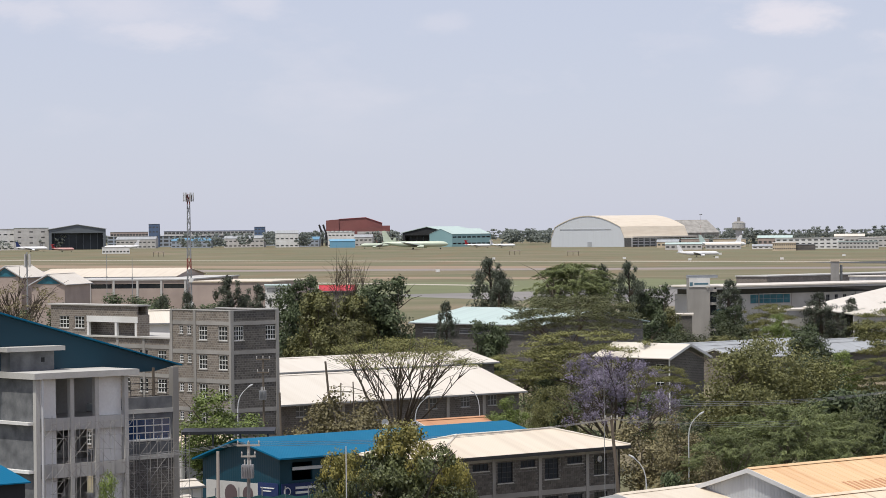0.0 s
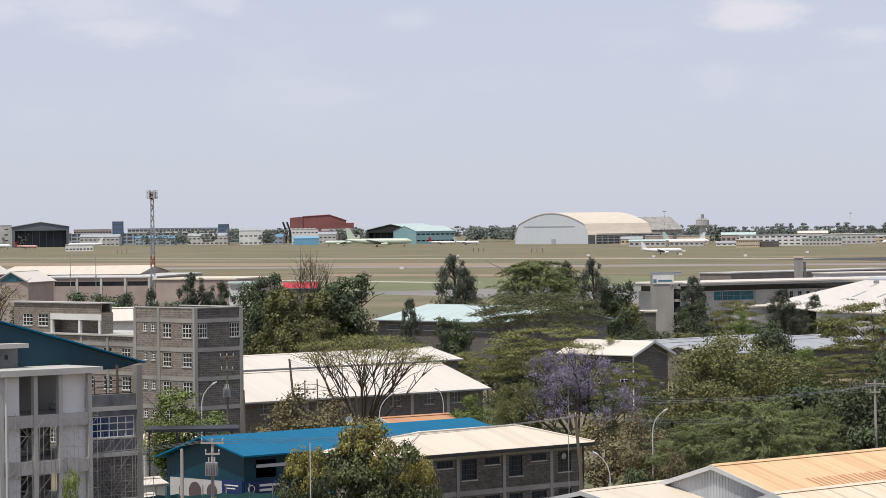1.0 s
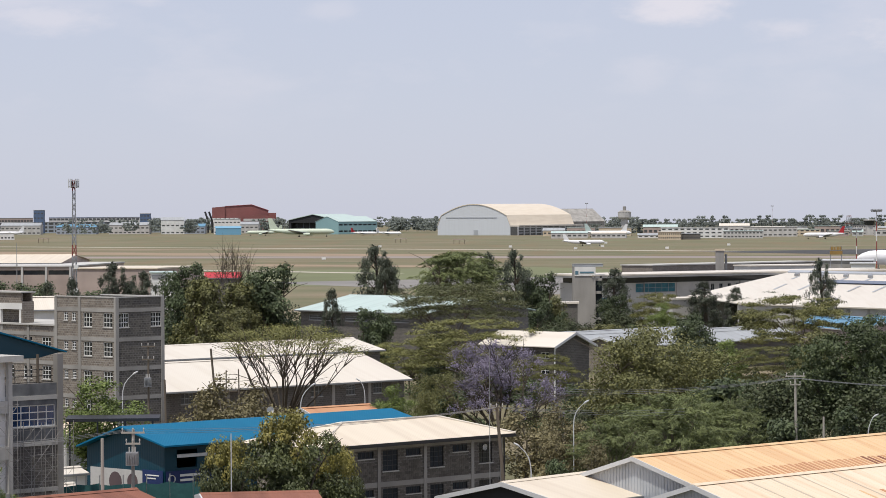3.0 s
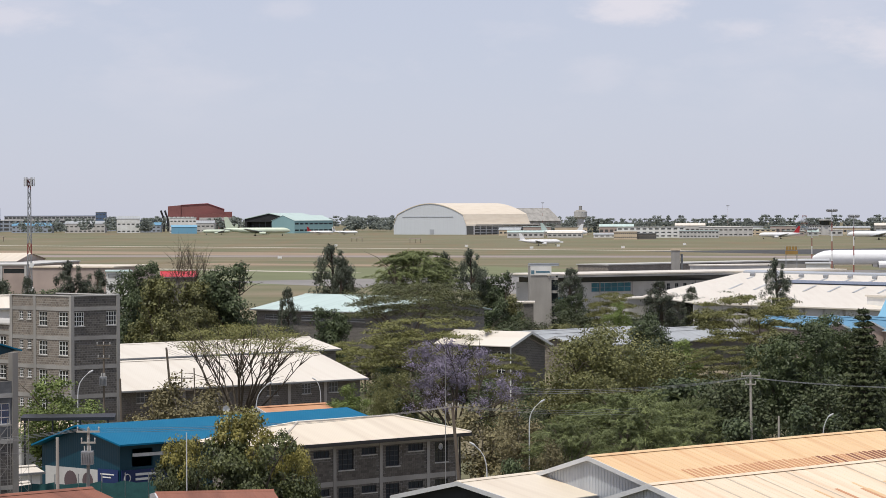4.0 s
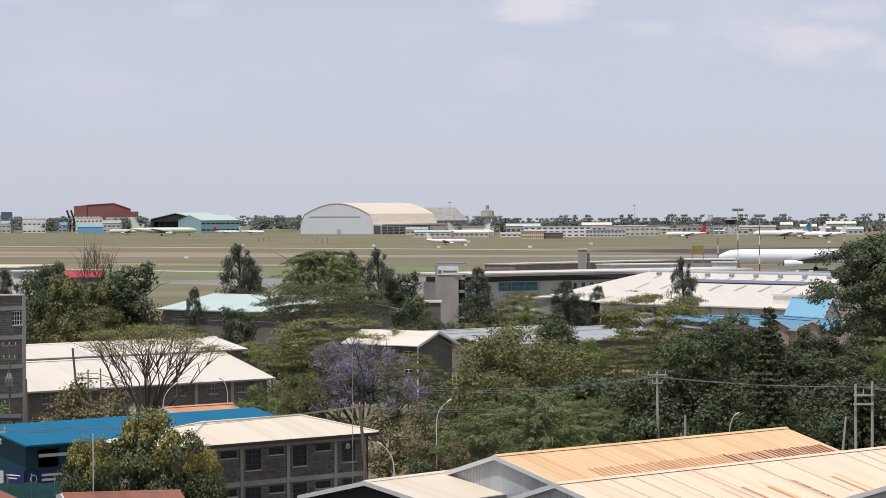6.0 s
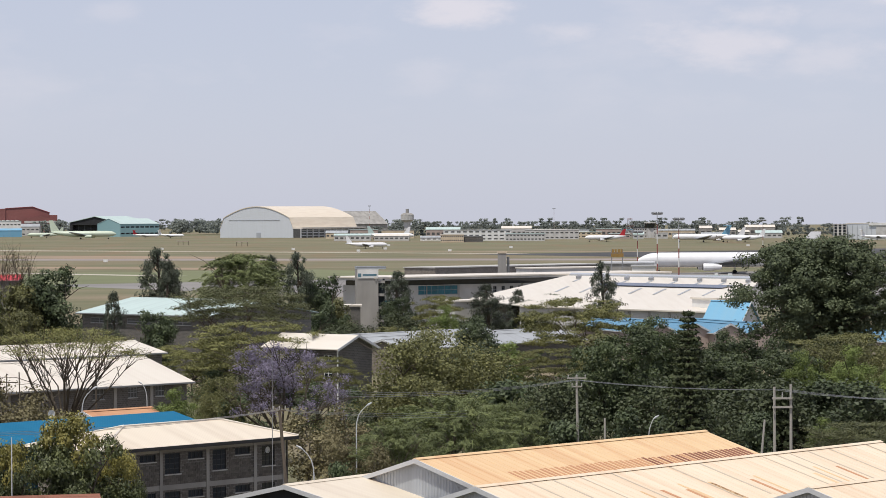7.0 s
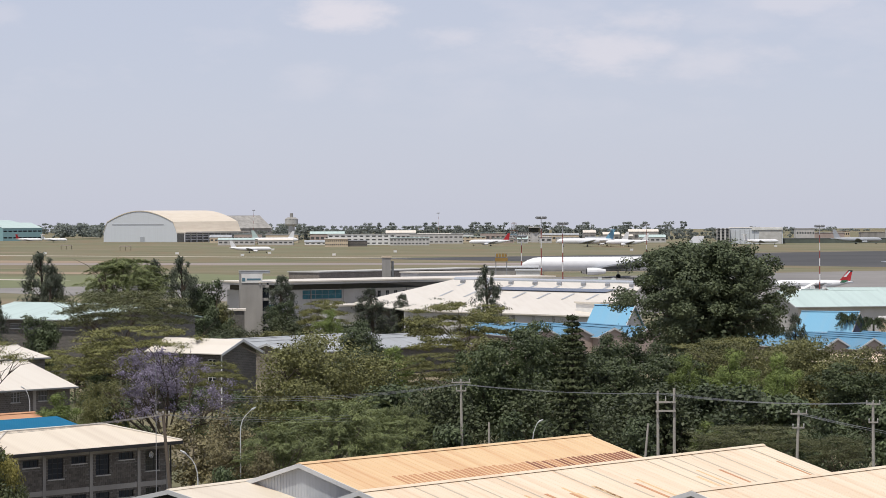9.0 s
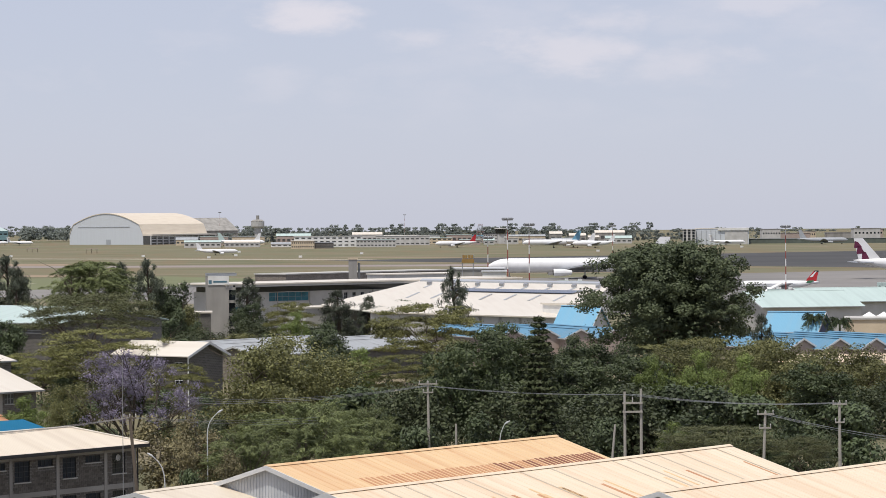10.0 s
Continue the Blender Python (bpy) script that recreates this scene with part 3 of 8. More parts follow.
    for i in range(8):
        part("column", boxes((0.2, 0.5, ly + 0.2 + 4.6 * i, ly + 0.6 + 4.6 * i, 0, wt)), CONCRETE, wing)
    for a, b, c, d in hw:
        seat_window(wing, "y", 0.3, a, b, c, d, 3, 3)
    # roof room
    ra, rb = 16.65, 32.25
    rt = 18.27
    rm = 25.55
    z0 = wt + 0.164
    part("wall", wall(bmesh.new(), "y", 0.6, rm, rb, z0, rt, 0.22, [(rm + 0.5, rm + 2.3, z0 + 0.7, z0 + 2.0), (rb - 3.4, rb - 1.6, z0 + 0.7, z0 + 2.0)]), STONE_LIGHT, wing)
    seat_window(wing, "y", 0.6, rm + 0.5, rm + 2.3, z0 + 0.7, z0 + 2.0, 3, 3)
    seat_window(wing, "y", 0.6, rb - 3.4, rb - 1.6, z0 + 0.7, z0 + 2.0, 3, 3)
    part("wall", boxes((1.9, 2.12, ra, rm, z0, rt), (0.82, 1.9, rm, rm + 0.2, z0, rt), (0.6, 2.12, ra - 0.22, ra, z0, rt - 0.9)), STONE_LIGHT, wing)
    part("parapet", boxes((0.6, 0.82, ra, rm, rt - 1.1, rt)), STONE_LIGHT, wing)
    part("lintel", boxes((0.55, 0.85, ra - 0.2, rm, rt - 1.75, rt - 1.1)), WHITE_PAINT, wing, "whitewashed lintel")
    for y in (ra, (ra + rm) / 2 - 0.9, rm - 0.35):
        part("post", boxes((0.58, 0.86, y, y + 0.35, z0, rt - 1.75)), WHITE_PAINT, wing)
    part("roof_slab", boxes((0.4, 2.3, ra - 0.3, rb + 0.3, rt, rt + 0.14)), CONCRETE_PALE, wing)


stone_tower()


def unfinished_block():
    """Concrete frame under construction: stair block with open bays, a set-back wing, a teal gable behind."""
    t = thing("unfinished_building", (-40.74, 211.11), "unfinished concrete building with open bays and flat white roof slab", "building", 44.0)
    zt = 16.55
    lx = 7.78
    cols = [0.0, 2.78, 4.82, 7.26]
    cw = 0.32
    beams = [(12.99, 13.84), (9.77, 10.70)]
    dz = beams[0][0] - beams[1][0]
    beams += [(beams[1][0] - dz * k, beams[1][1] - dz * k) for k in (1, 2, 3)]
    part("roof_slab", boxes((-0.35, 8.25, -0.4, 9.5, zt, zt + 0.42)), CONCRETE_PALE, t, "white weathered roof slab")
    for c in cols:
        part("column", boxes((c, c + cw, 0, 0.36, 0, zt)), CONCRETE_PALE, t)
        part("column", boxes((c, c + cw, 5.2, 5.56, 0, zt)), CONCRETE, t)
    for a, b in beams:
        part("beam", boxes((cw, cols[-1], 0.05, 0.3, a, b)), CONCRETE_PALE, t)
        part("floor_slab", boxes((cw, cols[-1], 0.3, 5.2, b - 0.2, b - 0.02)), CONCRETE, t)
        part("stair_flight", slab(bmesh.new(), [(cols[1] + 0.5, 2.0, a - 1.3), (cols[2], 2.0, b - 0.1), (cols[2], 3.3, b - 0.1), (cols[1] + 0.5, 3.3, a - 1.3)], 0.25), CONCRETE, t)
    # inner walls, whitewashed, stand behind the bays
    for z0, z1 in [(beams[0][1], zt)] + [(beams[k + 1][1], beams[k][0]) for k in range(3)]:
        part("inner_wall", boxes((cw + 0.02, 1.87, 0.42, 0.55, z0, z1)), WHITE_PAINT, t, "white plastered inner wall")
        part("inner_wall", boxes((cols[2] + cw + 0.15, cols[3] - 0.02, 0.42, 0.55, z0, z1)), WHITE_PAINT, t)
    part("back_wall", boxes((0, cols[-1], 5.0, 5.15, 0, zt)), CONCRETE, t)
    # left flank: dark cement render with white ledges
    part("side_wall", boxes((0.03, 0.25, 0.37, 9.3, 0, zt)), PLASTER_DARK, t, "dark grey cement-rendered side wall")
    for z in (13.62, 10.34):
        part("ledge", boxes((-0.4, 0.02, 0.37, 9.3, z - 0.2, z)), WHITE_PAINT, t)
    part("downpipe", tube(bmesh.new(), [(0.45, -0.12, 0), (0.45, -0.12, zt)], 0.09), STEEL_PALE, t)
    # rooftop tank room
    r0 = zt + 0.424
    part("tank_room", boxes((-0.10, 3.48, 3.0, 6.5, r0, 18.34)), PLASTER_DARK, t, "dark rendered tank room")
    part("tank_room_slab", boxes((-0.65, 4.08, 2.5, 7.0, 18.34 + 0.003, 18.65)), CONCRETE_PALE, t)
    # a near-black box, no hole: the vent's shade is its colour
    part("vent_opening", boxes((2.41, 2.69, 2.98, 3.1, 17.57, 17.88)), DARK, t)
    # wing at the back
    w = 3.2
    rx = 13.66
    rxe = 14.15
    x0 = cols[-1] + cw
    zr = 16.78
    part("corner_column", boxes((rx, rxe, w, w + 0.5, 0, zr)), CONCRETE, t)
    for z in (13.90, 10.64, 7.38):
        part("beam", boxes((x0, rx, w + 0.02, w + 0.4, z - 0.3, z)), CONCRETE_PALE, t)
        part("floor_slab", boxes((x0, rxe, w + 0.4, 12, z - 0.22, z - 0.02)), CONCRETE, t)
    z1, z2, z3 = 13.90, 10.64, 7.38
    part("parapet", boxes((x0, rx, w + 0.1, w + 0.32, z1 + 0.003, z1 + 0.85)), PLASTER_DARK, t)
    wz0, wz1 = 11.70, 13.22
    part("wall", wall(bmesh.new(), "x", w + 0.1, x0, rx, z2, z1 - 0.3, 0.22, [(x0 + 0.15, rx - 0.15, wz0, wz1)]), PLASTER_DARK, t)
    seat_window(t, "x", w + 0.1, x0 + 0.15, rx - 0.15, wz0, wz1, 8, 3, GLASS_BLUE, WHITE_PAINT, 0.07, "wide window with white bars and blue glass")
    part("wall", wall(bmesh.new(), "x", w + 0.1, x0, rx, z3, z2 - 0.3, 0.22), STONE_DIM, t)
    part("wall", wall(bmesh.new(), "x", w + 0.1, x0, rx, 0, z3 - 0.3, 0.22), STONE_DIM, t)
    part("wall", boxes((rxe - 0.25, rxe - 0.02, w + 0.5, 13, 0, z1)), STONE_DIM, t)
    part("back_wall", boxes((x0, rxe, 12, 12.2, z1, zr)), CONCRETE, t)
    part("post", boxes((12.22, 12.22 + 0.14, w + 0.4, w + 0.54, z1, zr)), TIMBER, t)
    for z in (z1 + 0.9, z1 + 1.35, z1 + 1.8):
        part("rail", tube(bmesh.new(), [(x0 + 0.6, w + 0.5, z), (rx - 0.05, w + 0.5, z)], 0.03, 5), BLACK_STEEL, t)
    for i in range(6):
        x = x0 + 0.7 + i * (rx - x0 - 0.9) / 5
        part("rail_post", tube(bmesh.new(), [(x, w + 0.5, z1 + 0.85), (x, w + 0.5, z1 + 2.0)], 0.03, 5), BLACK_STEEL, t)
    # big teal gable end above the wing
    g = 4.2
    xa, za = 14.72, 16.88
    xb, zb = -2.73, 21.58
    base = 16.49
    part("gable_wall", prism([(xa, za), (xb, zb), (xb, base), (xa - 2, base)], "y", g, g + 0.2), TEAL, t, "dark teal metal-clad gable wall")
    part("roof_slope", slab(bmesh.new(), [(xa + 0.25, g - 0.35, za + 0.04), (xa + 0.25, g + 14, za + 0.04), (xb, g + 14, zb + 0.14), (xb, g - 0.35, zb + 0.14)], 0.1), BLUE_ROOF, t, "blue sheet roof")
    # scaffold on the street side
    sc = thing("scaffold", (-40.74, 211.11), "light steel tube scaffold with cross braces against the facade", "scaffold", 44.0)
    rng = random.Random(5)

    def run(x0, x1, y, ztop, n):
        xs = [x0 + (x1 - x0) * i / n for i in range(n + 1)]
        for x in xs:
            for yy in (y, y - 0.9):
                part("standard", tube(bmesh.new(), [(x, yy, 0), (x + rng.uniform(-0.03, 0.03), yy, ztop + rng.uniform(-0.4, 0.3))], 0.02, 5), SCAFFOLD_TUBE, sc)
        z = ztop - 0.3
        k = 0
        while z > 1.5:
            for a, b in zip(xs, xs[1:]):
                lift = rng.uniform(-0.12, 0.12)
                part("ledger", tube(bmesh.new(), [(a - 0.15, y - 0.9, z + lift), (b + 0.15, y - 0.9, z + lift + rng.uniform(-0.1, 0.1))], 0.014, 5), SCAFFOLD_TUBE, sc)
                if rng.random() < 0.75:
                    part("brace", tube(bmesh.new(), [(a, y - 0.92, z - 0.95), (b, y - 0.92, z)] if (k + rng.randrange(2)) % 2 else [(a, y - 0.92, z), (b, y - 0.92, z - 0.95)], 0.014, 5), SCAFFOLD_TUBE, sc)
                if rng.random() < 0.3:
                    part("brace", tube(bmesh.new(), [(a, y - 0.05, z - 0.95), (b, y - 0.05, z)], 0.014, 5), SCAFFOLD_TUBE, sc)
            z -= 0.95
            k += 1

    run(cols[0] + 0.5, cols[-1] - 0.1, -0.25, 13.84, 7)
    run(x0 + 0.2, rxe, w - 0.3, 11.96, 7)


unfinished_block()

# low blue lean-to beside the unfinished building
t = thing("lean_to", (-39.27, 201.20), "small bright blue sheet lean-to roof", "shed", 44.0)
lz = 10.44
part("roof_slope", slab(bmesh.new(), [(-9, -0.1, lz), (0, -0.1, lz), (0, 3.4, lz + 0.9), (-9, 3.4, lz + 0.9)], 0.08), BLUE_ROOF, t)
# solid near-black walls stand for the shade below the lean-to roof
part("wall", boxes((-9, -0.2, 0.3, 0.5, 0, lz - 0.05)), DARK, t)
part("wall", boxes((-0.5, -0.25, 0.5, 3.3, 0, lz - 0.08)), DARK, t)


def blue_workshop():
    """Teal-walled workshop with a bright blue mono-pitch roof."""
    t = thing("workshop", (-30.07, 261.28), "teal-walled workshop with a bright blue sheet roof", "building", TOWN)
    ze = 7.33
    y1 = 5.72
    zr = 8.70
    lx = 31.68
    part("roof_slope", slab(bmesh.new(), [(0, -0.2, ze), (lx, -0.2, ze), (lx, y1, zr), (0, y1, zr)], 0.14), BLUE_ROOF, t, "bright blue ribbed roof")
    part("roof_slope", slab(bmesh.new(), [(0, y1, zr), (lx, y1, zr), (lx, y1 + 6, zr - 1.9), (0, y1 + 6, zr - 1.9)], 0.14), BLUE_ROOF, t)
    door = [(1.5, 4.5, 0.0, ze - 2.6), (2.13, 4.36, 5.30, 6.82)]
    part("wall", wall(bmesh.new(), "x", 0.8, 0.8, lx - 0.8, 0, ze - 0.02, 0.2, door), TEAL, t)
    part("gable_wall", prism([(1.0, 0), (y1 + 5.5, 0), (y1 + 5.5, zr - 1.95), (y1, zr - 0.2), (1.0, ze - 0.1)], "x", 0.8, 1.0), TEAL, t, "dark teal gable wall")
    part("wall", boxes((lx - 1, lx - 0.8, 1.0, y1 + 5.5, 0, ze - 0.1), (1, lx - 1, y1 + 5.3, y1 + 5.5, 0, zr - 2)), TEAL, t)
    part("balcony_rail", boxes((2.05, 7.54, 0.62, 0.68, 6.17, 6.45)), STEEL_PALE, t)
    # signboards: dark blue with unreadable pale lettering
    sgz0, sgz1 = 3.75, 5.07
    part("shopfront", boxes((0.76, 0.79, 1.2, y1 + 5, 0, 5.0)), PALE_WALL, t, "pale lower shopfront wall")
    for y, z, r in ((5.0, 4.0, 0.7), (7.3, 3.9, 0.85)):
        part("mural_disc", tube(bmesh.new(), [(0.757, y, z), (0.735, y, z)], r, 18), MURAL, t, "dull maroon painted disc")
    sb = thing("signboard", (-30.07, 261.28), "navy blue shop signboard with pale lettering", "sign", TOWN)
    part("board", boxes((0.68, 0.73, 0.9, 3.59, 3.79, 5.13)), NAVY, sb)
    za = 4.75
    for r, (a, b) in enumerate(((1.4, 3.2), (1.8, 2.9))):
        part("lettering", boxes((0.655, 0.676, a, b, za - 0.26 * r - 0.1, za - 0.26 * r)), WHITE_PAINT, sb)
    s2 = thing("signboard", (-30.07, 261.28), "navy blue shop signboard with a pale ring emblem", "sign", TOWN)
    part("board", boxes((0.9, 7.5, 0.7, 0.76, sgz0, sgz1)), NAVY, s2)
    ring = bmesh.new()
    path = [(1.5 + 0.33 * math.cos(a * math.pi / 8), 0.67, (sgz0 + sgz1) / 2 + 0.33 * math.sin(a * math.pi / 8)) for a in range(17)]
    part("emblem", tube(ring, path, 0.05, 5), WHITE_PAINT, s2)
    for r in range(2):
        part("lettering", boxes((2.4, 4.6 - r * 0.7, 0.675, 0.697, sgz1 - 0.5 - 0.4 * r, sgz1 - 0.3 - 0.4 * r)), WHITE_PAINT, s2)
    # canopy frame behind
    cz = 8.69
    c = thing("canopy", (-39.95, 273.09), "black steel canopy with a thin flat roof", "canopy", 5)
    part("roof", boxes((0, 8.16, 0, 5, cz - 0.15, cz + 0.12)), BLACK_STEEL, c)
    for i in range(4):
        part("post", boxes((0.3 + i * 2.4, 0.45 + i * 2.4, 0.1, 0.25, 0, cz - 0.15)), BLACK_STEEL, c)


blue_workshop()


def hip_house():
    """Long stone house under a cream hipped roof; its long front is coloured darker, as in shade."""
    t = thing("stone_house", (-15.34, 244.52), "grey stone two-storey house under a cream hipped roof", "building", TOWN)
    ze = 8.40
    lx = 20.35
    x1 = 21.02
    wd = 8.3
    zr = ze + 1.4
    ov = 0.9
    # roof
    a, b, c, d = (-ov, 0, ze), (x1, 0, ze), (x1, wd + ov, ze), (-ov, wd + ov, ze)
    h = (wd + ov) / 2
    r0, r1 = (5.8, h, zr), (x1 - h, h, zr)
    for q in ((a, b, r1, r0), (c, d, r0, r1)):
        part("roof_slope", slab(bmesh.new(), list(q), 0.12), CREAM_ROOF, t, "cream ribbed roof")
    for q in ((b, c, r1), (d, a, r0)):
        part("roof_hip", slab(bmesh.new(), list(q), 0.12), CREAM_ROOF, t)
    for p, q in ((a, r0), (b, r1), (r0, r1), (c, r1), (d, r0)):
        part("ridge_cap", tube(bmesh.new(), [(p[0], p[1], p[2] + 0.03), (q[0], q[1], q[2] + 0.05)], 0.09, 6), WHITE_ROOF, t)
    part("fascia", boxes((-ov, x1, -0.05, 0.0, ze - 0.28, ze - 0.01), (x1, x1 + 0.05, -0.05, wd + ov, ze - 0.28, ze - 0.01), (-ov - 0.05, -ov, -0.05, wd + ov, ze - 0.28, ze - 0.01)), BLACK_STEEL, t)
    part("soffit", boxes((-ov, x1, 0.0, wd + ov, ze - 0.2, ze - 0.16)), CONCRETE, t)
    f = 0.9
    tall = [(6.78, 8.45), (12.04, 13.57), (17.65, 19.16)]
    high = [(4.08, 5.79), (9.33, 10.96), (14.59, 16.28)]
    zt1, zt0 = 7.73, 6.08
    zh0 = 7.16
    holes = []
    for k in (0, 3.05, 6.1):
        holes += [(p, q, zt0 - k, zt1 - k) for p, q in tall] + [(p, q, zh0 - k, zt1 - k) for p, q in high]
    holes = [q for q in holes if q[2] > 0.2]
    # the front's shade is coloured in: darker stone than on the left wall
    part("wall", wall(bmesh.new(), "x", f, 0, lx, 0, ze - 0.2, 0.22, holes), STONE, t, "stone wall coloured darker as the shaded side")
    part("wall", boxes((0, 0.22, f + 0.22, wd, 0, ze - 0.2)), STONE_LIGHT, t)
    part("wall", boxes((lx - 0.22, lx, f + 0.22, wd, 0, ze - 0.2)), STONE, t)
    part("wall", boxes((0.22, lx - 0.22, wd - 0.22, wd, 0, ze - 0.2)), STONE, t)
    for z in (zt0 - 1.15, zt0 - 4.2):
        part("floor_slab", boxes((0.22, lx - 0.22, f + 0.22, wd - 0.22, z, z + 0.2)), CONCRETE, t)
        part("ring_beam", boxes((-0.03, lx + 0.03, f - 0.04, f - 0.002, z - 0.1, z + 0.3)), CONCRETE, t)
    part("ring_beam", boxes((-0.03, lx + 0.03, f - 0.04, f - 0.002, zt1 + 0.1, ze - 0.2)), CONCRETE, t)
    for px in (3.23, 6.16, 11.28, 16.67, lx - 0.35):
        part("column", boxes((px, px + 0.34, f - 0.07, f - 0.043, 0, ze - 0.2)), CONCRETE, t)
    for i, (p, q, z0, z1) in enumerate(holes):
        seat_window(t, "x", f, p, q, z0, z1, 3 if z1 - z0 > 1 else 4, 4 if z1 - z0 > 1 else 1, GLASS, BLACK_STEEL, 0.05)
    part("downpipe", tube(bmesh.new(), [(lx + 0.12, f - 0.1, 0), (lx + 0.12, f - 0.1, ze - 0.3)], 0.07), BLACK_STEEL, t)
    # coursed blocks, proud of their joints, between the columns and beams
    me = bpy.data.meshes.new("block")
    bm = boxes((0, 0.395, 0, 0.02, 0, 0.2))
    bm.to_mesh(me)
    bm.free()
    me.materials.append(BLOCKS)
    rest, count = bmesh.new(), 0
    posts = [3.23, 6.16, 11.28, 16.67, lx - 0.35]
    for lo, hi in ((zt0 - 0.82, zt1 + 0.08), (zt0 - 3.87, zt0 - 1.28)):
        rows = int((hi - lo) / 0.225)
        for r in range(rows):
            z, x = lo + r * 0.225, 0.05 + 0.21 * (r % 2)
            while x + 0.4 < lx:
                clear = not any(x < q + 0.12 + h1 and x + 0.4 > p - 0.12 and z < d + 0.05 and z + 0.21 > c - 0.12 for p, q, c, d in holes for h1 in (0.0,)) and not any(x < q + 0.36 and x + 0.4 > q - 0.02 for q in posts)
                if clear:
                    if count < 300 and x > 5.5 and lo > zt0 - 1:
                        shared("block", me, t, pose(x, f - 0.019, z))
                        count += 1
                    else:
                        box(rest, x, x + 0.395, f - 0.019, f - 0.001, z, z + 0.2)
                x += 0.42
    tagged(part("block", rest, BLOCKS, t), kind="stuff")
    # satellite dish on the front
    s = thing("satellite_dish", (-15.34, 244.52), "small white satellite dish on the house wall", "dish", TOWN)
    dish_at(s, 17.97, 0.62, 7.39, 0.27)


def dish_at(t, x, y, z, r, yaw=0):
    bm = bmesh.new()
    rings = []
    for i in range(5):
        q = r * i / 4
        if i == 0:
            rings.append([bm.verts.new((x, y + 0.18 * r, z))])
        else:
            rings.append([bm.verts.new((x + q * math.cos(a * math.pi / 8), y + 0.18 * r - 0.45 * r * (q / r) ** 2, z + q * math.sin(a * math.pi / 8))) for a in range(16)])
    for k in range(16):
        bm.faces.new((rings[0][0], rings[1][k], rings[1][(k + 1) % 16]))
    for p, q in zip(rings[1:], rings[2:]):
        for k in range(16):
            bm.faces.new((p[k], q[k], q[(k + 1) % 16], p[(k + 1) % 16]))
    bmesh.ops.solidify(bm, geom=bm.faces[:], thickness=0.02)
    part("reflector", bm, WHITE_PAINT, t)
    part("feed_arm", tube(bmesh.new(), [(x, y - 0.2 * r, z - 0.9 * r), (x, y - 0.9 * r, z)], 0.02, 5), STEEL, t)
    part("mount", tube(bmesh.new(), [(x, y + 0.2 * r, z), (x, y + 0.35, z - 0.3)], 0.03, 5), STEEL, t)


hip_house()

# long white-roofed shed behind the town street
gable_shed("white_shed", (-40.82, 358.68), 44.0, -4.44, 36.41, 17.0, 6.28, 6.28 + 2.6, WHITE_ROOF, STONE_DIM, "long stone shed under a white sheet roof", 0.7,
           holes=[(u, v, 4.62, 5.88) for u, v in ((2.04, 3.85), (5.34, 7.00), (21.55, 23.31), (27.05, 28.48), (31.37, 32.83))])
for px in (8.68, 13.76, 18.93, 24.73, 30.47):
    p = thing("buttress", (-40.82, 358.68), "pale stone buttress column against the shed wall", "column", 44.0)
    part("shaft", boxes((px, px + 0.45, -0.12, -0.003, 0, 6.28 - 0.3)), CONCRETE, p)
gable_shed("white_shed", (-45.01, 395.45), 44.0, -5.78, 35.79, 12.0, 8.12, 8.12 + 1.3, WHITE_ROOF, STONE_DIM, "second long shed with a white sheet roof", 0.5)
# low rusty roof in front of it
gable_shed("rusty_shed", (-22.60, 329.22), 44.0, 0.77, 9.69, 3.4, 5.3, 5.3 + 0.6, RUST_PALE, STONE_DIM, "low shed with an orange rusted sheet roof", 0.3)

# pale green roofed shed among the trees
gable_shed("green_roof_shed", (-38.01, 536.66), -44.0, 0.0, 30.68, 24.0, 9.78, 9.78 + 2.1, GREEN_ROOF, STONE_DIM, "long shed with a pale green sheet roof", 0.8,
           holes=[(u, u + 6.5, 8.08, 8.93) for u in (2.0, 11.0, 20.0)])
# small white-roofed stone building behind the jacaranda


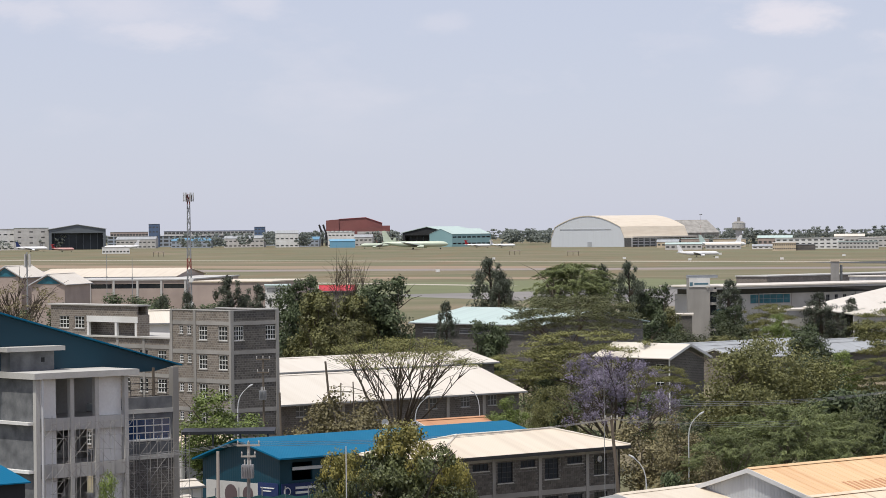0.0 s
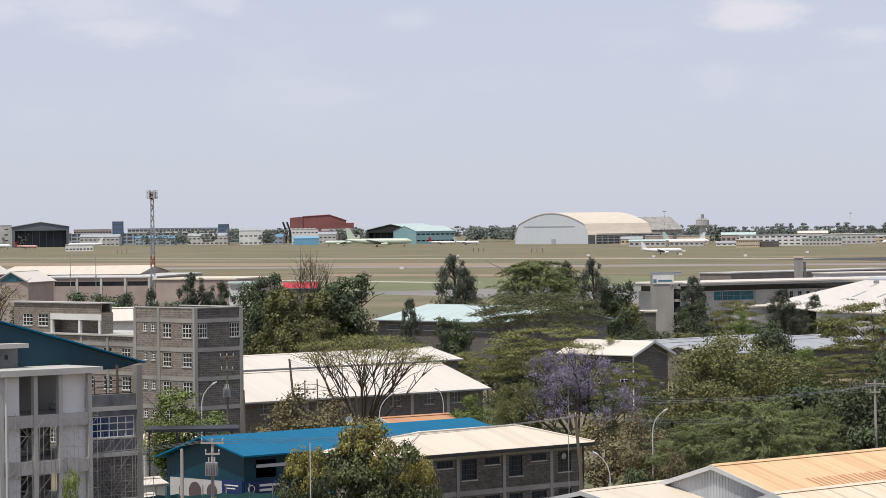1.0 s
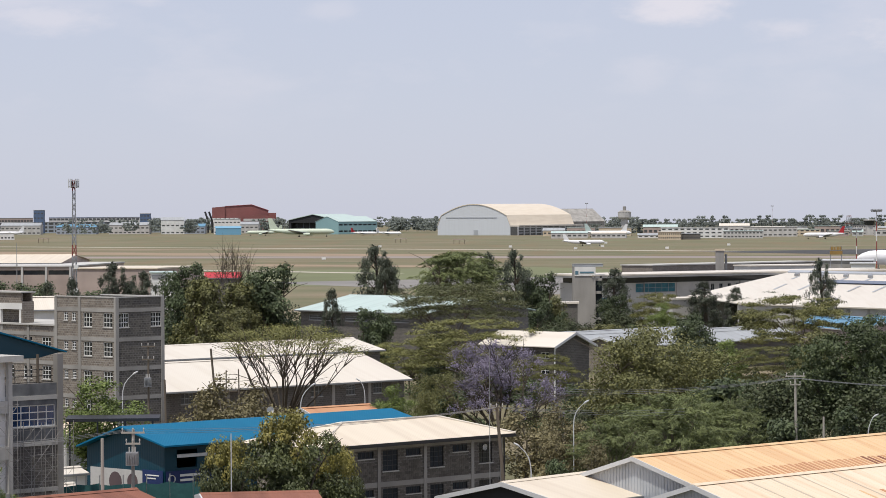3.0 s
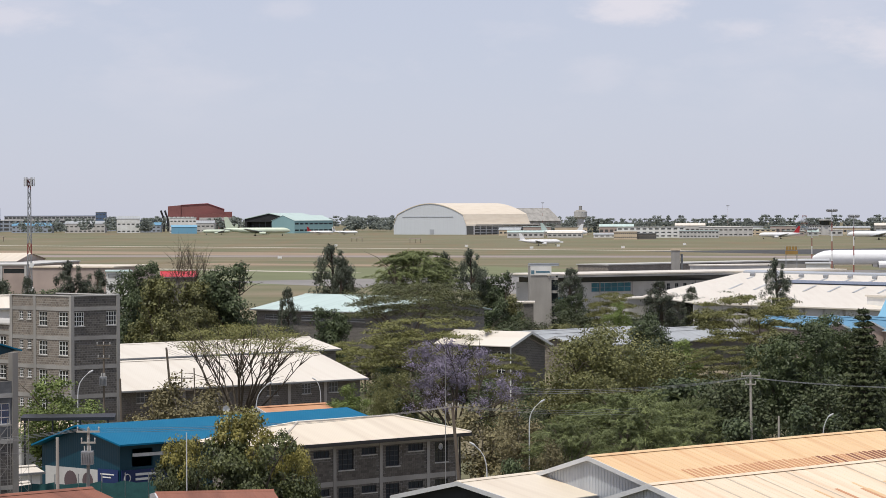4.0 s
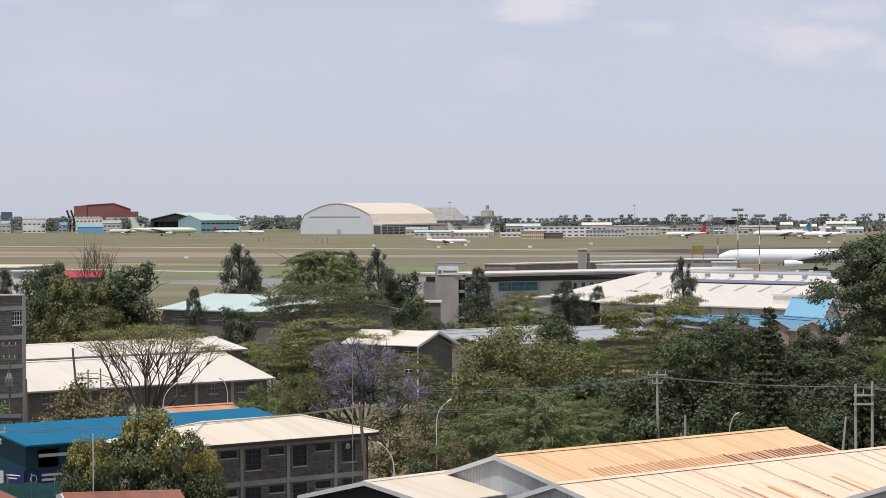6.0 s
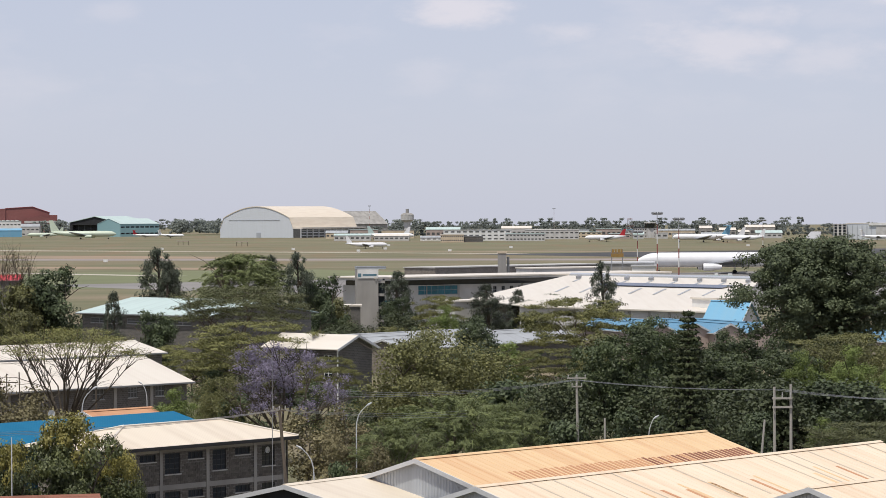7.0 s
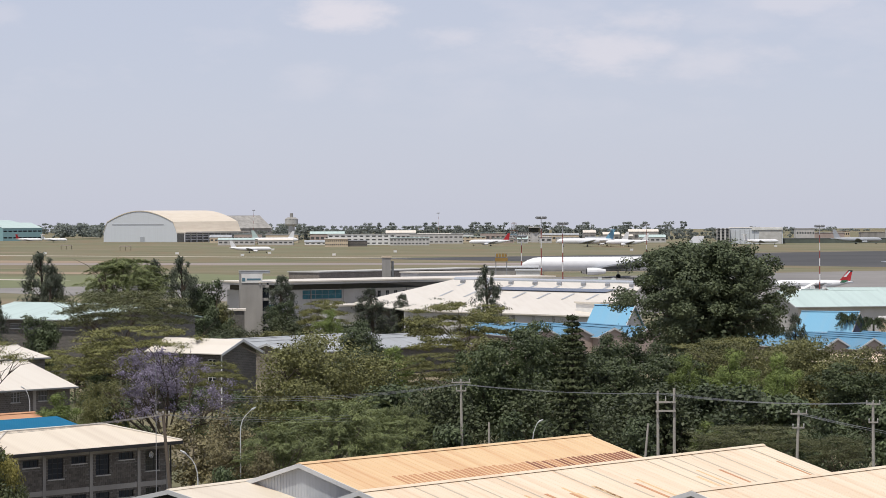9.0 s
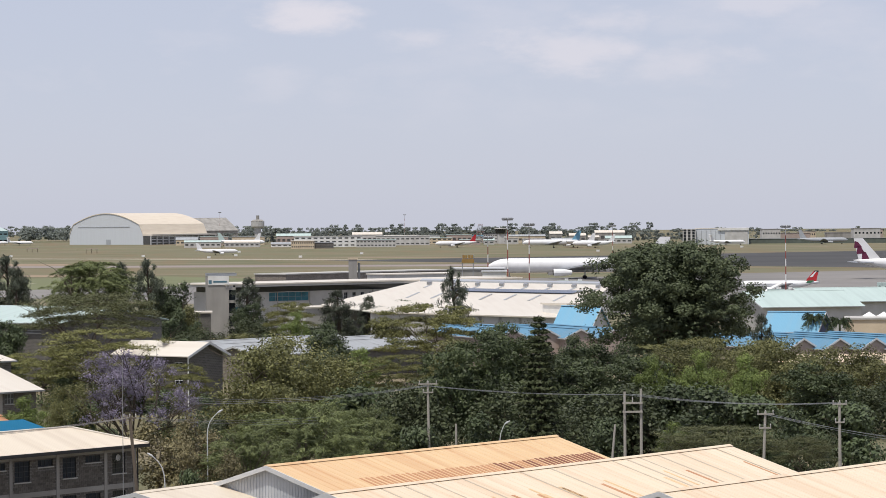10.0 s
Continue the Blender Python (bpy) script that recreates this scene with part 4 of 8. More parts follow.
def stone_store():
    t = thing("stone_store", (4.16, 429.98), "grey stone store under a low white sheet roof", "building", TOWN)
    lx, ly = 6.88, 13.18
    ze, zr = 8.22, 8.22 + 1.5
    win = [(5.76, 6.84, ze - 4.2, ze - 3.0), (1.06, 2.55, ze - 4.2, ze - 3.0), (5.76, 6.84, ze - 1.9, ze - 1.1), (1.06, 2.55, ze - 1.9, ze - 1.1)]
    win = [(min(a, b), max(a, b), c, d) for a, b, c, d in win]
    part("wall", wall(bmesh.new(), "y", 0, 0, ly, 0, ze, 0.22, win), STONE, t)
    for a, b, c, d in win:
        seat_window(t, "y", 0, a, b, c, d, 2, 2, GLASS, WHITE_PAINT)
    part("gable_wall", prism([(0.22, 0), (lx, 0), (lx, ze), (lx / 2, zr), (0.22, ze)], "y", 0, 0.22), STONE_DIM, t, "dark gable wall")
    part("wall", boxes((lx - 0.22, lx, 0.22, ly, 0, ze), (0.22, lx - 0.22, ly - 0.22, ly, 0, ze)), STONE_DIM, t)
    o, k = 0.8, (zr - ze) / (lx / 2)
    part("roof_slope", slab(bmesh.new(), [(-o, -o, ze - k * o + 0.1), (-o, ly + o, ze - k * o + 0.1), (lx / 2, ly + o, zr + 0.1), (lx / 2, -o, zr + 0.1)], 0.12), WHITE_ROOF, t)
    part("roof_slope", slab(bmesh.new(), [(lx / 2, -o, zr + 0.1), (lx / 2, ly + o, zr + 0.1), (lx + o, ly + o, ze - k * o + 0.1), (lx + o, -o, ze - k * o + 0.1)], 0.12), GREY_ROOF, t)
    for q in ([(-o, -o - 0.08, ze - k * o + 0.14), (lx / 2, -o - 0.08, zr + 0.14), (lx / 2, -o - 0.003, zr + 0.14), (-o, -o - 0.003, ze - k * o + 0.14)], [(lx / 2, -o - 0.08, zr + 0.14), (lx + o, -o - 0.08, ze - k * o + 0.14), (lx + o, -o - 0.003, ze - k * o + 0.14), (lx / 2, -o - 0.003, zr + 0.14)]):
        part("barge_board", slab(bmesh.new(), q, 0.35), STEEL_PALE, t)
    part("downpipe", tube(bmesh.new(), [(-0.1, -0.1, 0), (-0.1, -0.1, ze)], 0.1), WHITE_PAINT, t)


stone_store()

# long grey saw-tooth sheds behind the trees
for i in range(3):
    o = (5.77, 519.97)
    ze = 4.5
    off = i * 9.0
    gable_shed("grey_shed", (o[0] + off * 0.72 - 3, o[1] - off * 0.69), 46.0, 0.0, 46.0, 9.0, ze, ze + 1.35, GREY_ROOF, STONE_DIM, "long low shed under weathered grey sheet roofing", 0.4, gable_mat=STONE_LIGHT, group="grey sheds behind the trees")

# ---- the three parallel sheds in front, their roofs sun-bleached orange ----
RIDGES = [((7.92, 225.68), (31.94, 251.78)), ((11.01, 202.78), (43.73, 239.03)), ((32.20, 200.11), (55.72, 225.11))]
FRONT = [(ORANGE_ROOF, "zinc-walled shed with a sun-bleached orange sheet roof"), (TAN_ROOF, "zinc-walled shed with a cream and rust streaked roof"), (TAN_ROOF, "zinc-walled shed with a tan sheet roof")]
for (ra, rb), (rm, lab) in zip(RIDGES, FRONT):
    turn, length = ahead(ra, rb)
    gable_shed("front_shed", ra, turn, 0.0, length - 0.35, 17.4, 6.4, 9.0, rm, GREY_WALL, lab, 0.35, y0=-8.7, ribs=0.85, group="parallel sheds")
# a row of rusted sheets along the foot of the first roof, darkest towards its far end
rng = random.Random(21)
t1, l1 = ahead(*RIDGES[0])
rs = thing("rusted_sheets", RIDGES[0][0], "row of dark red rusted roof sheets", "roof sheets", t1)
k = 2.6 / 8.7
for i in range(60):
    x = 5.5 + i * 0.6
    if x > l1 - 0.6:
        break
    f = x / l1
    ya = -3.75 - rng.uniform(0, 0.25)
    yb = ya - rng.uniform(1.6, 2.1) - 0.4 * f
    w = rng.uniform(0.2, 0.26) + 0.12 * f
    part("sheet", slab(bmesh.new(), [(x, yb, 9.13 + k * yb), (x + w, yb, 9.13 + k * yb), (x + w, ya, 9.13 + k * ya), (x, ya, 9.13 + k * ya)], 0.02), RUST_ROOF if f + rng.uniform(-0.12, 0.12) > 0.66 else RUST_PALE, rs)
t2, l2 = ahead(*RIDGES[1])
rs = thing("patched_sheets", RIDGES[1][0], "long streaked and rusted patched roof sheets", "roof sheets", t2)
for i in range(26):
    x = rng.uniform(4, l2 - 1.0)
    if i % 2:
        ya, yb, w, m = -0.35, -rng.uniform(6.0, 8.6), rng.uniform(0.1, 0.22), DULL_ROOF
    else:
        ya = -rng.uniform(2.6, 4.2)
        yb, w, m = -8.6, rng.uniform(0.18, 0.4), (ORANGE_ROOF, RUST_PALE)[i % 4 // 2]
    part("sheet", slab(bmesh.new(), [(x, yb, 9.125 + k * yb), (x + w, yb, 9.125 + k * yb), (x + w, ya, 9.125 + k * ya), (x, ya, 9.125 + k * ya)], 0.02), m, rs)
# near-black walls here stand for the shade below the annex eaves
gable_shed("cream_annex", (-1.39, 222.00), 53.5, 0.0, 22.0, 11.0, 7.54 - 1.2, 7.54, CREAM_ROOF, DARK, "low annex with a cream sheet roof and near-black walls", 0.4, y0=-5.5)
# roofs at the foot of the view
gable_shed("low_shed", (-27.08, 203.20), 46.0, -8.0, 5.0, 7.0, 8.57 - 1.1, 8.57 - 0.3, RUST_ROOF, STONE_DIM, "low shed with a dark rusted sheet roof", 0.3)
# walls near-black again, for the shade below the eaves
gable_shed("low_shed", (-19.99, 199.00), 12.0, 0.0, 7.0, 5.0, 8.94 - 0.6, 8.94 - 0.3, RUST_ROOF, DARK, "low shed with a brown sheet roof and near-black walls", 0.3)

# small dish on the blue workshop roof, tanks in the yard
t = thing("satellite_dish", (-21.57, 267.13), "white satellite dish on a short roof pole", "dish")
dish_at(t, 0, 0, 9.90, 0.3)
part("pole", tube(bmesh.new(), [(0, 0.1, 6.5), (0, 0.1, 9.90)], 0.04, 6), STEEL, t)
for xy, w, z in (((-38.6, 262.0), 2.4, 4.9), ((-38.1, 257.0), 2.0, 4.0)):
    gable_shed("yard_kiosk", xy, 46.0, 0.0, w, 2.2, z, z + 0.35, WHITE_ROOF, WHITE_PAINT, "small white yard kiosk with a sheet roof", 0.25, group="yard kiosks")
# green shade net hung on posts before the workshop
net = thing("shade_net_fence", (-34.0, 226.0), "sagging teal shade net on thin posts", "fence", 14.0)
NET = plain("teal_shade_net", (0.035, 0.12, 0.12), (0.02, 0.075, 0.08), 0.9, big=1.5)
rng = random.Random(31)
for i in range(8):
    za, zb = 7.2 + rng.uniform(-0.1, 0.1), 7.2 + rng.uniform(-0.1, 0.1)
    part("net_panel", prism([(i * 1.7, 0.4), (i * 1.7 + 1.66, 0.4), (i * 1.7 + 1.66, zb), (i * 1.7 + 0.83, min(za, zb) - 0.08), (i * 1.7, za)], "y", 0, 0.03), NET, net)
    part("post", tube(bmesh.new(), [(i * 1.7, 0.07, 0), (i * 1.7, 0.07, 7.8)], 0.04, 6), STEEL, net)
gable_shed("yard_shed", (-41.88, 286.96), 46.0, 0.0, 6.0, 4.0, 6.58, 7.51, TAN_ROOF, PALE_WALL, "small yard shed with an orange sheet roof", 0.3)


# ---- trees ----
def leaf_part(name, pts, size, material, parent, rng, aspect=0.5, flat=0.0, label="", out=None, stray=0.55, along=None):
    """Many small rhombic leaves or leaf sprays at the given places. out: the way each one faces, on the skin of its clump;
    along: the way its length runs; without them the leaves are turned at random (flat: how level they lie)."""
    n = len(pts)
    u = rng.normal(size=(n, 3))
    u[:, 2] *= 1 - flat
    if along is not None:
        u = along + 0.35 * u
    w = rng.normal(size=(n, 3))
    if out is not None:
        face = out / (np.linalg.norm(out, axis=1)[:, None] + 1e-9) + np.array([0, 0, 0.35]) + stray * w
        face /= np.linalg.norm(face, axis=1)[:, None] + 1e-9
        u -= face * (u * face).sum(1)[:, None]
        u /= np.linalg.norm(u, axis=1)[:, None] + 1e-9
        v = np.cross(face, u)
    else:
        u /= np.linalg.norm(u, axis=1)[:, None]
        if flat:
            w[:, 2] *= 1 - flat
        v = np.cross(u, w)
        v = np.cross(v, u) if flat else v
        v /= np.linalg.norm(v, axis=1)[:, None] + 1e-9
    s = (size * rng.uniform(0.6, 1.35, n))[:, None]
    bend = rng.normal(size=(n, 3)) * s * 0.12
    co = np.stack([pts - u * s / 2, pts + v * s * aspect / 2 + bend, pts + u * s / 2, pts - v * s * aspect / 2 + bend], 1).reshape(-1, 3)
    me = bpy.data.meshes.new(name)
    me.vertices.add(4 * n)
    me.vertices.foreach_set("co", co.astype(np.float32).ravel())
    me.loops.add(4 * n)
    me.loops.foreach_set("vertex_index", np.arange(4 * n, dtype=np.int32))
    me.polygons.add(n)
    me.polygons.foreach_set("loop_start", np.arange(0, 4 * n, 4, dtype=np.int32))
    me.polygons.foreach_set("loop_total", np.full(n, 4, dtype=np.int32))
    me.update(calc_edges=True)
    me.materials.append(material)
    ob = new(name, me)
    ob.parent = parent
    return tagged(ob, label)


def around(centres, radii, n, rng, shell=0.55):
    """n points about each centre, denser towards the clump's skin."""
    centres = np.asarray(centres, float)
    d = rng.normal(size=(len(centres), n, 3))
    d /= np.linalg.norm(d, axis=2)[..., None]
    r = shell + (1 - shell) * rng.random((len(centres), n, 1))
    return (centres[:, None] + d * r * np.asarray(radii, float).reshape(-1, 1, 3 if np.ndim(radii) > 1 or len(np.atleast_1d(radii)) == 3 else 1)).reshape(-1, 3)


def dome_centres(k, R, z0, z1, rng, lumps=1.0):
    """Clump centres over the skin of a lumpy dome between z0 and z1."""
    a = rng.uniform(0, 2 * math.pi, k)
    h = rng.uniform(0.0, 1.0, k) ** 0.8
    prof = np.sqrt(np.clip(1 - (np.abs(h - 0.38) / 0.62) ** 2.2, 0.05, 1))
    r = R * prof * np.where(rng.random(k) < 0.75, rng.uniform(0.8, 1.0, k), rng.uniform(0.2, 0.8, k))
    lump = 1 + lumps * (0.13 * np.sin(3 * a + rng.uniform(0, 6)) + 0.09 * np.sin(5 * a + rng.uniform(0, 6)))
    r = r * lump
    return np.stack([r * np.cos(a), r * np.sin(a), z0 + (z1 - z0) * (0.06 + 0.88 * h)], 1)


def trunk_and_limbs(t, ends, height, r0, fork, bark, rng, bow=0.15, twigs=2, spread=0.25):
    """A tapered trunk up to the fork and one bent limb, with twigs, to each end."""
    lean = rng.normal(0, 0.02, 2) * height
    top = Vector((lean[0], lean[1], fork))
    part("trunk", tube(bmesh.new(), [(0, 0, 0), (lean[0] * 0.3, lean[1] * 0.5, fork * 0.45), top], [r0 * 1.25, r0, r0 * 0.8], 8), bark, t)
    for e in ends:
        e = Vector(e)
        sprigs = []
        mid = top.lerp(e, 0.5) + Vector((rng.normal(0, 1), rng.normal(0, 1), rng.normal(0.2, 0.6))) * bow * (e - top).length * 0.5
        bm = tube(bmesh.new(), [top, top.lerp(mid, 0.5) + Vector((0, 0, -0.05 * height * bow)), mid, e], [r0 * 0.55, r0 * 0.42, r0 * 0.28, r0 * 0.1], 6)
        for _ in range(twigs):
            q = mid.lerp(e, rng.uniform(0.0, 0.7))
            far = q + (e - mid) * rng.uniform(0.4, 0.8) + Vector((rng.normal(0, 1), rng.normal(0, 1), rng.normal(0.1, 0.5))) * (e - top).length * spread
            if twigs < 4:
                tube(bm, [q, q.lerp(far, 0.55) + Vector((0, 0, 0.03 * height)), far], [r0 * 0.2, r0 * 0.13, r0 * 0.05], 5)
            else:
                sprigs.append(tube(bmesh.new(), [q, q.lerp(far, 0.55) + Vector((0, 0, 0.03 * height)), far], [r0 * 0.2, r0 * 0.13, r0 * 0.05], 5))
        limb = part("limb", bm, bark, t)
        for sp in sprigs:
            part("twig", sp, bark, limb)


def lobed(clumps, R, z0, z1, rng, lumps=1.0, each=8, broad=1.0):
    """Clump centres on the upper and outer skin of some overlapping boughs, with the way each clump faces."""
    k = max(5, clumps // each)
    lobe = dome_centres(k, R * 0.72, z0 + 0.12 * (z1 - z0), z1 - 0.14 * (z1 - z0), rng, lumps)
    rl = R * rng.uniform(0.26, 0.42, k)
    pick = np.arange(clumps) % k
    d = rng.normal(size=(clumps, 3))
    d += 0.55 * (lobe[pick] - np.array([0, 0, (z0 + z1) * 0.45])) / R
    d[:, 2] += 0.35
    d /= np.linalg.norm(d, axis=1)[:, None]
    c = lobe[pick] + d * rl[pick][:, None] * np.array([1, 1, 0.8])
    far = np.quantile(np.hypot(c[:, 0], c[:, 1]), 0.97)
    c[:, :2] *= R * 0.95 / far
    c[:, 2] = z0 + (z1 - z0) * ((c[:, 2] - c[:, 2].min()) / (c[:, 2].max() - c[:, 2].min())) ** broad
    return c, d


def dome_tree(name, H, R, leaf, size, seed, label, low=0.25, clumps=90, per=110, bark=None, category="tree", crest=None, cr=0.2, lumps=1.0, limbs=9, stray=0.55, broad=1.0):
    rng = np.random.default_rng(seed)
    size = size * 1.15
    t = thing(name, (0, 0), label, category)
    c, d = lobed(clumps, R * 0.93, H * low, H * 0.96, rng, lumps, 8, broad)
    ends = c[rng.choice(len(c), limbs, replace=False)] * np.array([0.8, 0.8, 0.92])
    trunk_and_limbs(t, ends, H, 0.03 * H, H * low * 1.0 + 0.08 * H, bark or BARK, rng)
    rad = (R * cr * 1.3 * rng.uniform(0.6, 1.25, clumps))[:, None] * np.array([[1.0, 1.0, 0.72]])
    pts = around(c, rad, per, rng, 0.45)
    out = (pts - np.repeat(c, per, 0)) / np.repeat(rad, per, 0) + 0.6 * np.repeat(d, per, 0)
    pts[:, 2] = np.maximum(pts[:, 2], 0.15)
    if crest is not None:
        hi = np.repeat(c[:, 2] + rng.normal(0, 0.07 * H, clumps), per) > H * 0.86
        leaf_part("new_growth", pts[hi], size, crest, t, rng, 0.66, label="yellowish new leaves", out=out[hi], stray=stray)
        pts, out = pts[~hi], out[~hi]
    # larger leaves in the shaded heart of the crown close it up
    m = clumps * per // 6
    heart = c[rng.integers(0, clumps, m)] + rng.normal(0, 0.07 * R, (m, 3))
    heart[:, :2] *= rng.uniform(0.25, 0.95, (m, 1))
    heart[:, 2] = np.maximum(H * low * 0.8 + (heart[:, 2] - H * low * 0.8) * rng.uniform(0.35, 0.93, m), 0.3)
    leaf_part("crown", np.concatenate([pts, heart]), np.concatenate([np.full(len(pts), size), np.full(m, size * 1.45)]), leaf, t, rng, 0.66,
              out=np.concatenate([out, heart * np.array([1.0, 1.0, 0.3])]), stray=stray)
    return t


def umbrella_tree(name, H, R, leaf, size, seed, label, tiers=3, thick=0.16, per=120, clumps=70, fork=0.3, bark=None, limbs=9):
    """Flat-topped acacia: open limbs fan out to level plates of fine leaf."""
    rng = np.random.default_rng(seed)
    t = thing(name, (0, 0), label, "tree")
    a = rng.uniform(0, 2 * math.pi, clumps)
    r = R * np.sqrt(rng.uniform(0.02, 1, clumps)) * 0.92
    tier = rng.integers(0, tiers, clumps)
    z = H * (0.96 - thick * tier * 0.7) - 0.14 * H * (r / R) ** 2 + rng.normal(0, 0.012 * H, clumps)
    r = np.where(tier > 0, np.maximum(r, R * 0.35), r)
    c = np.stack([r * np.cos(a), r * np.sin(a), z], 1)
    ends = c[np.argsort(rng.random(clumps))[:limbs]] * np.array([0.9, 0.9, 0.97])
    trunk_and_limbs(t, ends, H, 0.017 * H, H * fork, bark or BARK, rng, 0.12, 5, 0.18)
    rad = np.stack([R * 0.21 * rng.uniform(0.7, 1.4, clumps), R * 0.21 * rng.uniform(0.7, 1.4, clumps), H * 0.032 * rng.uniform(0.6, 1.4, clumps)], 1)
    pts = around(c, rad, per, rng, 0.1)
    leaf_part("crown", pts, size, leaf, t, rng, 0.4, 0.6, out=(pts - np.repeat(c, per, 0)) / np.repeat(rad, per, 0) + np.array([0, 0, 0.5]), stray=0.45)
    return t


def feather_tree(name, H, R, leaf, size, seed, label, per=150, clumps=90, low=0.25):
    """Spreading acacia whose sprays hang level and trail outwards."""
    rng = np.random.default_rng(seed)
    t = thing(name, (0, 0), label, "tree")
    c = dome_centres(clumps, R * 0.85, H * low, H * 0.95, rng)
    ends = c[rng.choice(len(c), 11, replace=False)] * np.array([0.95, 0.95, 0.95])
    trunk_and_limbs(t, ends, H, 0.028 * H, H * 0.25, BARK_PALE, rng, 0.15, 3, 0.2)
    turn = np.arctan2(c[:, 1], c[:, 0]) + rng.normal(0, 0.55, clumps)
    out = np.stack([np.cos(turn), np.sin(turn), rng.normal(0.12, 0.16, clumps)], 1)
    reach = R * rng.uniform(0.16, 0.36, clumps)[:, None, None]
    k = rng.uniform(-1, 1, (clumps, per, 1))
    sway = rng.normal(0, 1, (clumps, per, 3)) * np.array([R * 0.02, R * 0.02, H * 0.01]) * (1.15 - k)
    pts = c[:, None] + out[:, None] * k * reach - np.array([0, 0, 1.0]) * (k ** 2) * H * 0.035 + sway
    run = np.repeat(out, per, 0) + rng.normal(0, 0.3, (clumps * per, 3))
    leaf_part("crown", pts.reshape(-1, 3), size, leaf, t, rng, 0.15, out=np.repeat(c * np.array([0.5 / R, 0.5 / R, 0]), per, 0) + np.array([0, 0, 0.6]), stray=0.5, along=run * 1.6)
    return t


def plume_tree(name, H, R, leaf, size, seed, label, per=110, clumps=80, low=0.12, taper=0.75):
    """Casuarina: an upright ragged plume of hanging needle sprays."""
    rng = np.random.default_rng(seed)
    t = thing(name, (0, 0), label, "tree")
    h = rng.uniform(0, 1, clumps)
    prof = np.clip((1.03 - h ** 3.0) ** 0.7, 0.16, 1) * np.clip(0.6 + 1.6 * h, 0, 1) * rng.uniform(0.6, 1.15, clumps)
    a = rng.uniform(0, 2 * math.pi, clumps)
    r = R * prof * np.sqrt(rng.uniform(0.1, 1, clumps))
    c = np.stack([r * np.cos(a), r * np.sin(a), H * (low + (0.97 - low) * h)], 1)
    part("trunk", tube(bmesh.new(), [(0, 0, 0), (0.02 * H, 0, H * 0.5), (0, 0.01 * H, H * 0.93)], [0.025 * H, 0.016 * H, 0.003 * H], 7), BARK, t)
    for i in rng.choice(clumps, 10, replace=False):
        e = Vector(c[i])
        part("limb", tube(bmesh.new(), [(0, 0, max(0.1, e.z - r[i] * 0.9)), (e.x * 0.5, e.y * 0.5, e.z - r[i] * 0.25), e], [0.008 * H, 0.005 * H, 0.002 * H], 5), BARK, t)
    rad = np.stack([R * 0.2 * rng.uniform(0.5, 1.4, clumps)] * 2 + [H * 0.06 * rng.uniform(0.6, 1.4, clumps)], 1)
    pts = around(c, rad, per, rng, 0.3)
    out = (pts - np.repeat(c, per, 0)) / np.repeat(rad, per, 0) + np.repeat(c * np.array([0.7 / R, 0.7 / R, 0]), per, 0)
    leaf_part("crown", pts, size, leaf, t, rng, 0.28, out=out, stray=0.45, along=np.array([0, 0, -1.0]) + np.repeat(c * np.array([0.4 / R, 0.4 / R, 0]), per, 0))
    return t


def tiered_pine(name, H, R, seed, label):
    """Norfolk pine: straight trunk and close whorls of drooping fronds."""
    rng = np.random.default_rng(seed)
    t = thing(name, (0, 0), label, "tree")
    part("trunk", tube(bmesh.new(), [(0, 0, 0), (0, 0, H * 0.5), (0, 0, H)], [0.3, 0.2, 0.03], 8), BARK, t)
    pts = []
    rings = 30
    for i in range(rings):
        f = i / (rings - 1)
        z = H * (0.06 + 0.92 * f)
        rr = R * (1 - f) ** 0.7 * rng.uniform(0.9, 1.08) + 0.2
        m = 9
        for k in range(m):
            a = 2 * math.pi * (k + 0.5 * (i % 2)) / m + rng.normal(0, 0.1)
            s = rng.random(60)
            sway = rng.normal(0, 0.16, 60) * (0.4 + s)
            x = rr * s * math.cos(a) - sway * math.sin(a)
            y = rr * s * math.sin(a) + sway * math.cos(a)
            pts.append(np.stack([x, y, z - 0.25 * rr * s + 0.32 * rr * s ** 2 + rng.normal(0, 0.05, 60)], 1))
    pts = np.concatenate(pts)
    leaf_part("crown", pts, 0.42, LEAF_PINE, t, rng, 0.4, out=pts * np.array([0.35, 0.35, 0.0]) + np.array([0, 0, 0.3]), stray=0.6, along=pts * np.array([0.5, 0.5, 0]))
    return t


def blossom_tree(name, H, R, seed, label):
    """Jacaranda in flower: open branches, clusters of violet blossom, sparse green-brown fern leaf."""
    rng = np.random.default_rng(seed)
    t = thing(name, (0, 0), label, "tree")
    c, d = lobed(150, R * 0.95, H * 0.3, H * 0.97, rng, 1.8, 7)
    trunk_and_limbs(t, c[rng.choice(150, 22, replace=False)] * 0.97, H, 0.018 * H, H * 0.2, BARK, rng, 0.2, 7, 0.18)
    pick = (rng.random(150) < 0.8) & (c[:, 0] > -0.6 * R) & (c[:, 2] > H * 0.36)
    rad = (R * 0.125, R * 0.125, H * 0.06)
    pts = around(c[pick], rad, 120, rng, 0.1)
    leaf_part("blossom", pts, 0.17, BLOSSOM, t, rng, 0.7, label="violet blossom clusters", out=pts - np.repeat(c[pick], 120, 0))
    pts = around(c[~pick], (R * 0.14, R * 0.14, H * 0.06), 95, rng, 0.1)
    leaf_part("crown", pts, 0.22, LEAF_OLIVE, t, rng, 0.4, out=pts - np.repeat(c[~pick], 95, 0))
    return t


